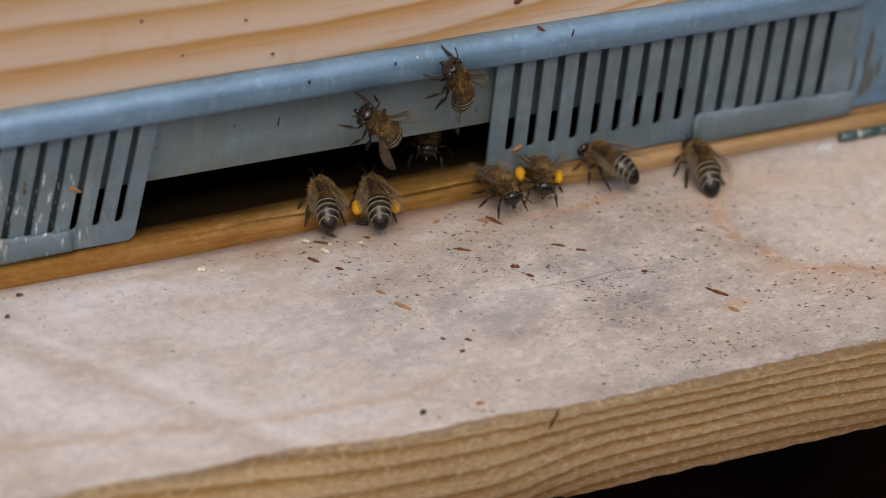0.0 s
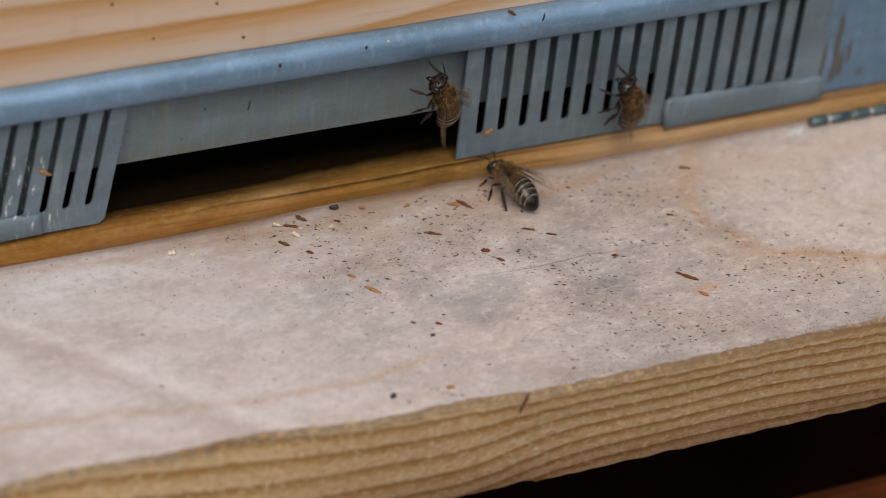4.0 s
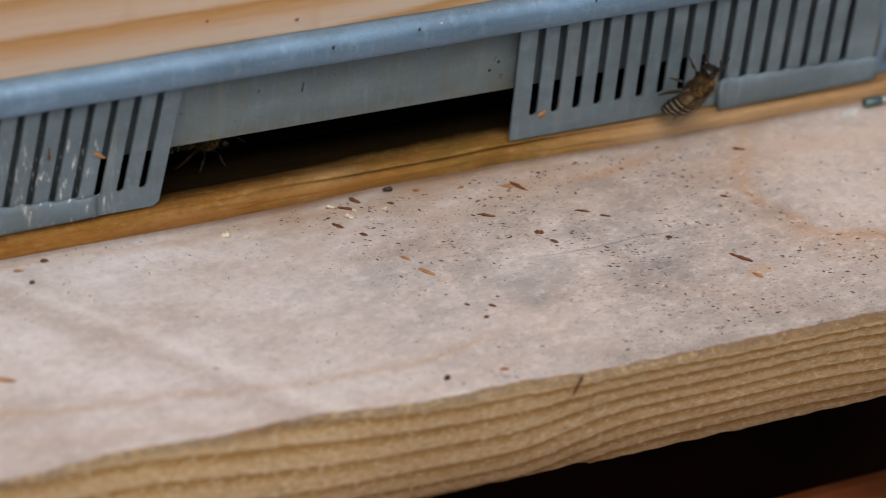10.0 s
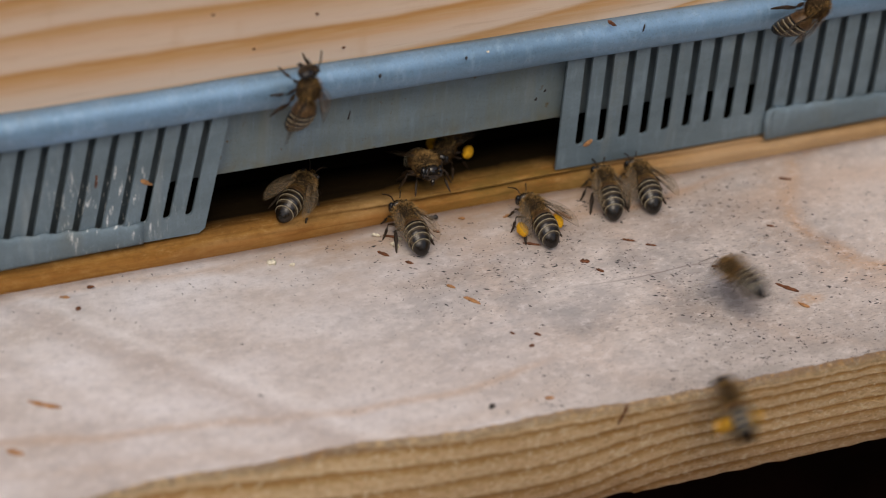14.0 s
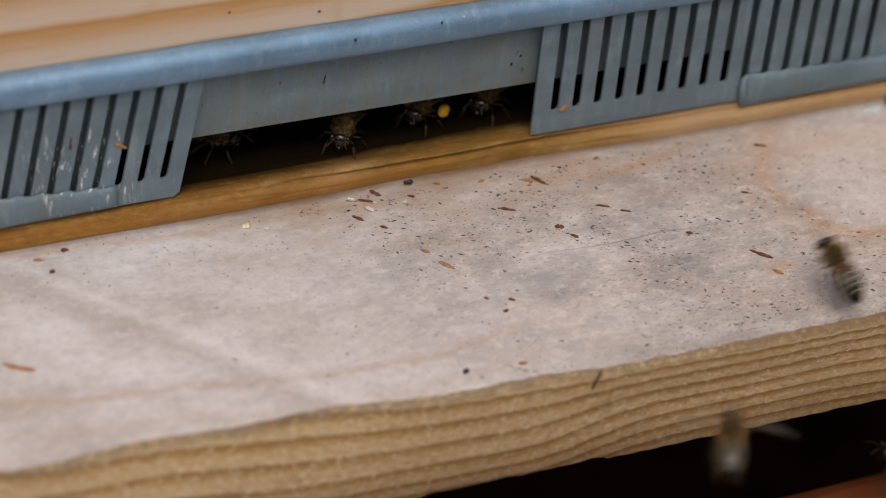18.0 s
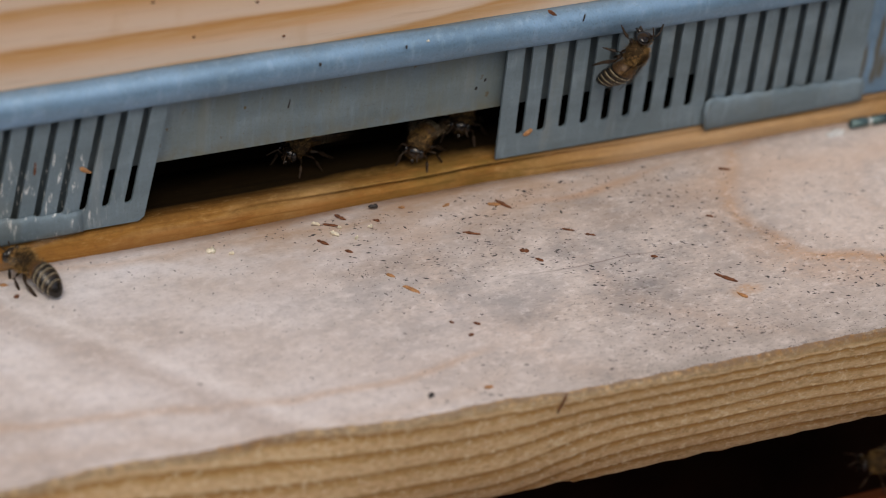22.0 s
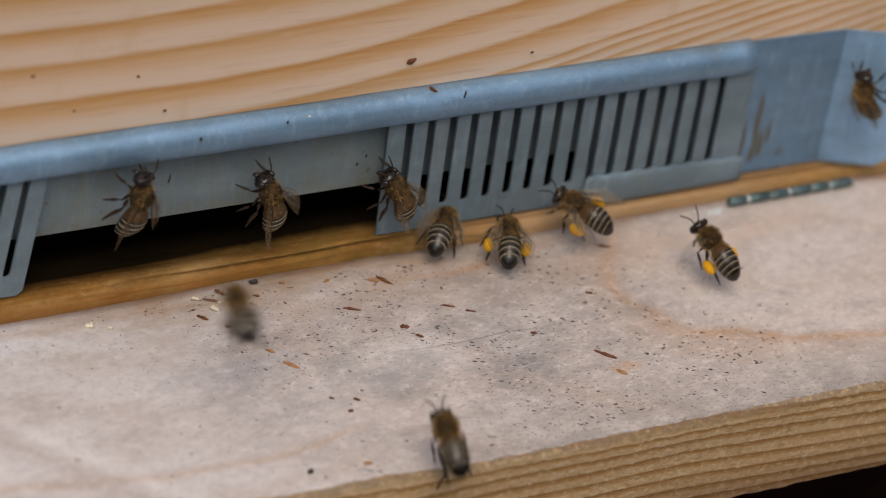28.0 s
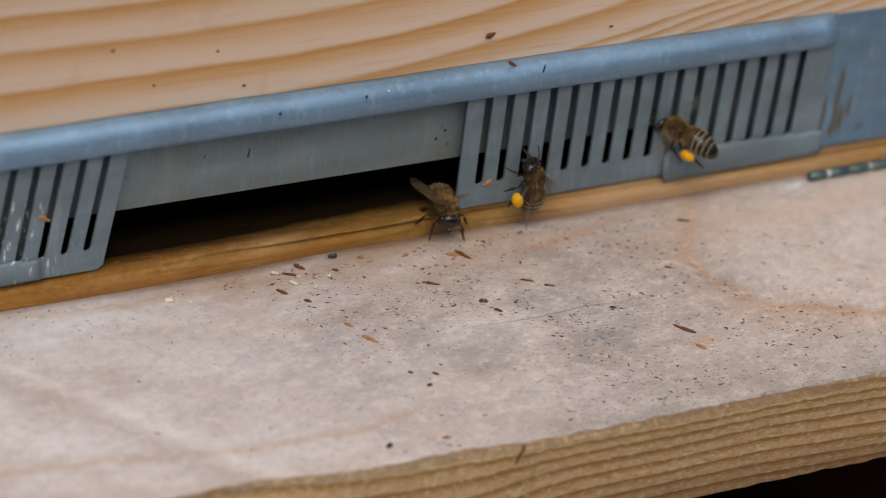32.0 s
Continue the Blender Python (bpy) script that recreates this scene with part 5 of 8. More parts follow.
        (26.93, pose(0.0350, 0.0205, 0.0069, -0, -45, 106)),
        (27, pose(0.0120, 0.0450, 0.0062, 0, -0, 79)),
        (27.6, pose(0.0120, 0.0450, 0.0062, 0, -0, 79)),
        (27.69, pose(0.0274, 0.0205, 0.0069, 1, -41, 104)),
        (27.78, pose(0.0429, -0.0040, 0.0075, -55, -71, 180)),
        (28, pose(0.0429, -0.0056, 0.0178, -55, -71, 180)),
        (28.12, pose(0.0429, -0.0056, 0.0178, -55, -71, 180)),
        (28.35, pose(0.0429, -0.0040, 0.0075, -55, -71, 180)),
        (28.43, pose(0.0274, 0.0205, 0.0069, 1, -41, 104)),
        (28.5, pose(0.0120, 0.0450, 0.0062, 0, -0, 79)),
        (28.73, pose(0.0580, -0.0040, 0.0075, -9, -0, 127)),
        (29, pose(0.0699, -0.0012, 0.0058, -9, -0, 127)),
        (29.12, pose(0.0699, -0.0012, 0.0058, -9, -0, 127)),
        (29.88, pose(0.0654, -0.0005, 0.0058, 2, -0, 81)),
        (30, pose(0.0654, -0.0005, 0.0058, 2, -0, 81)),
        (30.12, pose(0.0654, -0.0005, 0.0058, 2, -0, 81)),
        (30.88, pose(0.0648, 0.0025, 0.0058, -1, -0, 94)),
        (31, pose(0.0648, 0.0025, 0.0058, -1, -0, 94)),
        (31.12, pose(0.0648, 0.0025, 0.0058, -1, -0, 94)),
        (31.55, pose(0.0643, 0.0012, 0.0058, -2, -1, 149)),
        (31.71, pose(0.0643, 0.0012, 0.0058, -2, -1, -156)),
        (31.88, pose(0.0637, 0.0002, 0.0058, -3, -0, -102)),
        (32, pose(0.0637, 0.0002, 0.0058, -3, -0, -102)),
    ])
    walk(BEES["N2"], [
        (0, pose(0.0600, 0.0125, 0.0062, 0, 0, -115)),
        (0.3, pose(0.0600, 0.0115, 0.0062, 0, 0, -115)),
        (0.52, pose(0.0585, 0.0020, 0.0075, -25, -35, -150)),
        (0.72, pose(0.0580, -0.0040, 0.0075, -56, -61, 180)),
        (1, pose(0.0611, -0.0056, 0.0225, -56, -61, 180)),
        (1.12, pose(0.0611, -0.0056, 0.0225, -56, -61, 180)),
        (1.63, pose(0.0649, -0.0045, 0.0113, -7, -38, 116)),
        (1.88, pose(0.0667, -0.0040, 0.0058, 0, -0, 89)),
        (2, pose(0.0667, -0.0040, 0.0058, 0, -0, 89)),
        (2.12, pose(0.0667, -0.0040, 0.0058, 0, -0, 89)),
        (2.63, pose(0.0633, -0.0051, 0.0148, -3, -40, 113)),
        (2.88, pose(0.0616, -0.0056, 0.0192, -56, -67, 180)),
        (3, pose(0.0616, -0.0056, 0.0192, -56, -67, 180)),
        (3.12, pose(0.0616, -0.0056, 0.0192, -56, -67, 180)),
        (3.35, pose(0.0580, -0.0040, 0.0075, -56, -67, 180)),
        (3.42, pose(0.0380, 0.0205, 0.0069, -1, -40, 107)),
        (3.5, pose(0.0180, 0.0450, 0.0062, 0, -0, 79)),
        (5, pose(0.0180, 0.0450, 0.0062, 0, -0, 79)),
        (5.11, pose(0.0186, 0.0205, 0.0068, 2, -46, 104)),
        (5.22, pose(0.0192, -0.0040, 0.0075, -86, -74, -148)),
        (5.5, pose(0.0192, -0.0056, 0.0252, -86, -74, -148)),
        (5.62, pose(0.0192, -0.0056, 0.0252, -86, -74, -148)),
        (5.85, pose(0.0192, -0.0040, 0.0075, -86, -74, -148)),
        (5.92, pose(0.0186, 0.0205, 0.0069, 2, -46, 104)),
        (6, pose(0.0180, 0.0450, 0.0062, 0, -0, 79)),
        (9.5, pose(0.0180, 0.0450, 0.0062, 0, -0, 79)),
        (9.69, pose(0.0138, 0.0291, 0.0062, 0, -0, 31)),
        (9.88, pose(0.0096, 0.0132, 0.0062, -0, -0, -16)),
        (10, pose(0.0096, 0.0132, 0.0062, -0, -0, -16)),
        (10.12, pose(0.0096, 0.0132, 0.0062, -0, -0, -16)),
        (10.25, pose(0.0088, 0.0121, 0.0062, 0, -0, -77)),
        (10.38, pose(0.0081, 0.0111, 0.0062, 0, 0, -138)),
        (10.5, pose(0.0081, 0.0111, 0.0062, 0, 0, -138)),
        (10.62, pose(0.0081, 0.0111, 0.0062, 0, 0, -138)),
        (10.75, pose(0.0099, 0.0027, 0.0104, -28, -46, -168)),
        (10.88, pose(0.0118, -0.0056, 0.0147, 124, -82, 0)),
        (11, pose(0.0118, -0.0056, 0.0147, 124, -82, 0)),
        (11.12, pose(0.0118, -0.0056, 0.0147, 124, -82, 0)),
        (11.88, pose(0.0161, -0.0056, 0.0207, -149, -81, -86)),
        (12, pose(0.0161, -0.0056, 0.0207, -149, -81, -86)),
        (12.12, pose(0.0161, -0.0056, 0.0207, -149, -81, -86)),
        (12.88, pose(0.0203, -0.0056, 0.0243, -178, -82, -58)),
        (13, pose(0.0203, -0.0056, 0.0243, -178, -82, -58)),
        (13.12, pose(0.0203, -0.0056, 0.0243, -178, -82, -58)),
        (13.88, pose(0.0144, -0.0078, 0.0324, 123, -86, 0)),
        (14, pose(0.0144, -0.0078, 0.0324, 123, -86, 0)),
        (14.12, pose(0.0144, -0.0078, 0.0324, 123, -86, 0)),
        (14.38, pose(0.0163, -0.0056, 0.0284, -151, -81, -83)),
        (14.5, pose(0.0163, -0.0056, 0.0284, -151, -81, -83)),
        (14.62, pose(0.0163, -0.0056, 0.0284, -151, -81, -83)),
        (16.38, pose(0.0101, -0.0056, 0.0167, -55, -86, 180)),
        (16.5, pose(0.0101, -0.0056, 0.0167, -55, -86, 180)),
        (16.62, pose(0.0101, -0.0056, 0.0167, -55, -86, 180)),
        (16.88, pose(0.0092, -0.0056, 0.0221, 173, -79, -49)),
        (17, pose(0.0092, -0.0056, 0.0221, 173, -79, -49)),
        (17.12, pose(0.0092, -0.0056, 0.0221, 173, -79, -49)),
        (17.35, pose(0.0092, -0.0040, 0.0075, 173, -79, -49)),
        (17.43, pose(0.0136, 0.0205, 0.0069, 18, -49, 88)),
        (17.5, pose(0.0180, 0.0450, 0.0062, 0, -0, 79)),
        (17.69, pose(0.0129, 0.0293, 0.0062, 0, -0, 24)),
        (17.88, pose(0.0079, 0.0135, 0.0062, -0, -0, -30)),
        (18, pose(0.0079, 0.0135, 0.0062, -0, -0, -30)),
        (18.12, pose(0.0079, 0.0135, 0.0062, -0, -0, -30)),
        (18.63, pose(0.0136, 0.0133, 0.0062, 0, -0, -80)),
        (18.88, pose(0.0105, 0.0090, 0.0062, 0, 0, -118)),
        (19.12, pose(0.0105, 0.0090, 0.0062, 0, 0, -118)),
        (19.25, pose(0.0080, 0.0025, 0.0141, -38, -45, -155)),
        (19.38, pose(0.0034, -0.0056, 0.0220, 168, -78, -44)),
        (19.5, pose(0.0034, -0.0056, 0.0220, 168, -78, -44)),
        (19.62, pose(0.0034, -0.0056, 0.0220, 168, -78, -44)),
        (19.88, pose(0.0153, -0.0056, 0.0159, -73, -63, -161)),
        (20, pose(0.0153, -0.0056, 0.0159, -73, -63, -161)),
        (20.12, pose(0.0153, -0.0056, 0.0159, -73, -63, -161)),
        (20.35, pose(0.0153, -0.0040, 0.0075, -73, -63, -161)),
        (20.43, pose(0.0167, 0.0205, 0.0069, -6, -43, 111)),
        (20.5, pose(0.0180, 0.0450, 0.0062, 0, -0, 79)),
        (21.5, pose(0.0180, 0.0450, 0.0062, 0, -0, 79)),
        (21.69, pose(0.0261, 0.0283, 0.0062, 0, -0, 146)),
        (21.88, pose(0.0343, 0.0116, 0.0062, 0, 0, -147)),
        (22, pose(0.0343, 0.0116, 0.0062, 0, 0, -147)),
        (22.12, pose(0.0343, 0.0116, 0.0062, 0, 0, -147)),
        (22.36, pose(0.0261, 0.0283, 0.0062, 0, -0, 146)),
        (22.6, pose(0.0180, 0.0450, 0.0062, 0, -0, 79)),
        (23, pose(0.0180, 0.0450, 0.0062, 0, -0, 79)),
        (26, pose(0.0180, 0.0450, 0.0062, 0, -0, 79)),
        (26.12, pose(0.0134, 0.0205, 0.0069, 13, -49, 92)),
        (26.23, pose(0.0089, -0.0040, 0.0075, -156, -81, -79)),
        (26.5, pose(0.0089, -0.0056, 0.0206, -156, -81, -79)),
        (26.62, pose(0.0089, -0.0056, 0.0206, -156, -81, -79)),
        (26.88, pose(0.0077, -0.0056, 0.0244, -55, -76, 180)),
        (27, pose(0.0077, -0.0056, 0.0244, -55, -76, 180)),
        (27.12, pose(0.0077, -0.0056, 0.0244, -55, -76, 180)),
        (27.38, pose(0.0071, -0.0056, 0.0247, -178, -80, -57)),
        (27.5, pose(0.0071, -0.0056, 0.0247, -178, -80, -57)),
        (27.62, pose(0.0071, -0.0056, 0.0247, -178, -80, -57)),
        (27.88, pose(0.0179, -0.0056, 0.0214, 123, -82, 0)),
        (28, pose(0.0179, -0.0056, 0.0214, 123, -82, 0)),
        (28.12, pose(0.0179, -0.0056, 0.0214, 123, -82, 0)),
        (28.26, pose(0.0333, -0.0026, 0.0136, 6, -47, 109)),
        (28.4, pose(0.0488, 0.0004, 0.0058, -5, -0, 109)),
        (28.52, pose(0.0488, 0.0004, 0.0058, -5, -0, 109)),
        (28.88, pose(0.0300, 0.0030, 0.0058, -2, -0, 97)),
        (29, pose(0.0300, 0.0030, 0.0058, -2, -0, 97)),
        (29.12, pose(0.0300, 0.0030, 0.0058, -2, -0, 97)),
        (29.35, pose(0.0300, -0.0040, 0.0075, -2, -0, 97)),
        (29.5, pose(0.0180, 0.0450, 0.0062, 0, -0, 79)),
        (29.69, pose(0.0294, 0.0293, 0.0062, 0, -0, 138)),
        (29.88, pose(0.0407, 0.0135, 0.0062, 0, 0, -162)),
        (30, pose(0.0407, 0.0135, 0.0062, 0, 0, -162)),
        (30.12, pose(0.0407, 0.0135, 0.0062, 0, 0, -162)),
        (30.36, pose(0.0294, 0.0293, 0.0062, 0, -0, 138)),
        (30.6, pose(0.0180, 0.0450, 0.0062, 0, -0, 79)),
        (31, pose(0.0180, 0.0450, 0.0062, 0, -0, 79)),
        (32, pose(0.0180, 0.0450, 0.0062, 0, -0, 79)),
    ])
    walk(BEES["N10"], [
        (0, pose(0.0570, -0.0056, 0.0273, -74, -63, -161)),
        (0.12, pose(0.0570, -0.0056, 0.0273, -74, -63, -161)),
        (0.38, pose(0.0587, -0.0056, 0.0180, -73, -62, -162)),
        (0.5, pose(0.0587, -0.0056, 0.0180, -73, -62, -162)),
        (0.62, pose(0.0587, -0.0056, 0.0180, -73, -62, -162)),
        (0.85, pose(0.0580, -0.0040, 0.0075, -73, -62, -162)),
        (0.93, pose(0.0410, 0.0205, 0.0068, -6, -43, 112)),
        (1, pose(0.0240, 0.0450, 0.0062, 0, -0, 79)),
        (32, pose(0.0240, 0.0450, 0.0062, 0, -0, 79)),
    ])
    walk(BEES["N3"], [
        (0, pose(0.0342, -0.0020, 0.0058, 2, -0, 80)),
        (0.12, pose(0.0342, -0.0020, 0.0058, 2, -0, 80)),
        (0.47, pose(0.0342, -0.0040, 0.0075, 2, -0, 80)),
        (0.7, pose(0.0300, 0.0450, 0.0062, 0, -0, 79)),
        (2.4, pose(0.0300, 0.0450, 0.0062, 0, -0, 79)),
        (2.67, pose(0.0456, -0.0040, 0.0075, 1, -0, 84)),
        (3, pose(0.0456, 0.0006, 0.0058, 1, -0, 84)),
        (3.12, pose(0.0456, 0.0006, 0.0058, 1, -0, 84)),
        (3.21, pose(0.0384, 0.0044, 0.0059, 1, -1, 141)),
        (3.29, pose(0.0313, 0.0083, 0.0061, 0, -1, -162)),
        (3.38, pose(0.0241, 0.0121, 0.0062, 0, 0, -104)),
        (3.5, pose(0.0241, 0.0121, 0.0062, 0, 0, -104)),
        (3.62, pose(0.0241, 0.0121, 0.0062, 0, 0, -104)),
        (3.78, pose(0.0261, 0.0231, 0.0062, 0, -0, -163)),
        (3.94, pose(0.0280, 0.0340, 0.0062, 0, -0, 138)),
        (4.1, pose(0.0300, 0.0450, 0.0062, 0, -0, 79)),
        (4.5, pose(0.0300, 0.0450, 0.0062, 0, -0, 79)),
        (11.4, pose(0.0300, 0.0450, 0.0062, 0, -0, 79)),
        (11.67, pose(0.0127, -0.0040, 0.0075, 0, -0, 117)),
        (12, pose(0.0165, -0.0010, 0.0058, 0, 0, 117)),
        (12.12, pose(0.0165, -0.0010, 0.0058, 0, 0, 117)),
        (12.38, pose(0.0156, 0.0003, 0.0058, -10, -0, 134)),
        (12.5, pose(0.0156, 0.0003, 0.0058, -10, -0, 134)),
        (12.62, pose(0.0156, 0.0003, 0.0058, -10, -0, 134)),
        (12.75, pose(0.0139, 0.0075, 0.0060, -5, 2, 174)),
        (12.88, pose(0.0122, 0.0147, 0.0062, 0, 0, -146)),
        (13, pose(0.0122, 0.0147, 0.0062, 0, 0, -146)),
        (13.12, pose(0.0122, 0.0147, 0.0062, 0, 0, -146)),
        (13.25, pose(0.0230, 0.0069, 0.0060, -2, 1, 160)),
        (13.38, pose(0.0338, -0.0008, 0.0058, -4, -0, 106)),
        (13.5, pose(0.0338, -0.0008, 0.0058, -4, -0, 106)),
        (13.62, pose(0.0338, -0.0008, 0.0058, -4, -0, 106)),
        (13.88, pose(0.0350, -0.0085, 0.0037, 0, -0, 92)),
        (14, pose(0.0350, -0.0085, 0.0037, 0, -0, 92)),
        (14.12, pose(0.0350, -0.0085, 0.0037, 0, -0, 92)),
        (14.38, pose(0.0304, -0.0023, 0.0058, -1, -0, 94)),
        (14.5, pose(0.0304, -0.0023, 0.0058, -1, -0, 94)),
        (14.62, pose(0.0304, -0.0023, 0.0058, -1, -0, 94)),
        (15.1, pose(0.0300, 0.0450, 0.0062, 0, -0, 79)),
        (15.34, pose(0.0304, -0.0040, 0.0075, -1, -0, 94)),
        (15.5, pose(0.0300, 0.0450, 0.0062, 0, -0, 79)),
        (17, pose(0.0300, 0.0450, 0.0062, 0, -0, 79)),
        (17.23, pose(0.0253, -0.0040, 0.0075, 2, -0, 81)),
        (17.5, pose(0.0253, -0.0004, 0.0058, 2, -0, 81)),
        (17.62, pose(0.0253, -0.0004, 0.0058, 2, -0, 81)),
        (17.71, pose(0.0281, 0.0029, 0.0059, 2, -1, 134)),
        (17.79, pose(0.0309, 0.0061, 0.0061, 1, -1, -173)),
        (17.88, pose(0.0338, 0.0094, 0.0062, 0, 0, -120)),
        (18, pose(0.0338, 0.0094, 0.0062, 0, 0, -120)),
        (18.12, pose(0.0338, 0.0094, 0.0062, 0, 0, -120)),
        (18.5, pose(0.0318, 0.0100, 0.0062, 0, 0, -112)),
        (18.88, pose(0.0220, 0.0098, 0.0062, 0, 0, -122)),
        (19.12, pose(0.0220, 0.0098, 0.0062, 0, 0, -122)),
        (19.25, pose(0.0205, 0.0028, 0.0120, -38, -45, -155)),
        (19.38, pose(0.0163, -0.0056, 0.0183, -73, -63, -161)),
        (19.62, pose(0.0163, -0.0056, 0.0183, -73, -63, -161)),
        (19.78, pose(0.0180, -0.0040, 0.0075, -73, -63, -161)),
        (19.86, pose(0.0240, 0.0205, 0.0069, -6, -43, 111)),
        (19.95, pose(0.0300, 0.0450, 0.0062, 0, -0, 79)),
        (20, pose(0.0300, 0.0450, 0.0062, 0, -0, 79)),
        (20.5, pose(0.0300, 0.0450, 0.0062, 0, -0, 79)),
        (20.73, pose(0.0438, -0.0040, 0.0075, 4, -0, 76)),
        (21, pose(0.0438, -0.0056, 0.0058, 4, -0, 76)),
        (21.12, pose(0.0438, -0.0056, 0.0058, 4, -0, 76)),
        (21.55, pose(0.0500, 0.0013, 0.0060, 3, -1, 127)),
        (21.71, pose(0.0524, 0.0041, 0.0061, 1, -1, 178)),
        (21.88, pose(0.0548, 0.0068, 0.0062, 0, 0, -131)),
        (22, pose(0.0548, 0.0068, 0.0062, 0, 0, -131)),
        (22.12, pose(0.0548, 0.0068, 0.0062, 0, 0, -131)),
        (22.28, pose(0.0466, 0.0195, 0.0062, 0, -0, 179)),
        (22.44, pose(0.0383, 0.0323, 0.0062, 0, -0, 129)),
        (22.6, pose(0.0300, 0.0450, 0.0062, 0, -0, 79)),
        (23, pose(0.0300, 0.0450, 0.0062, 0, -0, 79)),
        (26.5, pose(0.0300, 0.0450, 0.0062, 0, -0, 79)),
        (26.62, pose(0.0190, 0.0205, 0.0069, 12, -48, 94)),
        (26.73, pose(0.0080, -0.0040, 0.0075, -146, -81, -88)),
        (27, pose(0.0043, -0.0056, 0.0128, -146, -81, -88)),
        (27.12, pose(0.0043, -0.0056, 0.0128, -146, -81, -88)),
        (27.25, pose(0.0041, -0.0048, 0.0093, 17, -48, 89)),
        (27.38, pose(0.0039, -0.0040, 0.0058, 4, -0, 74)),
        (27.5, pose(0.0039, -0.0040, 0.0058, 4, -0, 74)),
        (27.62, pose(0.0039, -0.0040, 0.0058, 4, -0, 74)),
        (27.85, pose(0.0080, -0.0040, 0.0075, 4, -0, 74)),
        (28, pose(0.0300, 0.0450, 0.0062, 0, -0, 79)),
        (32, pose(0.0300, 0.0450, 0.0062, 0, -0, 79)),
    ])
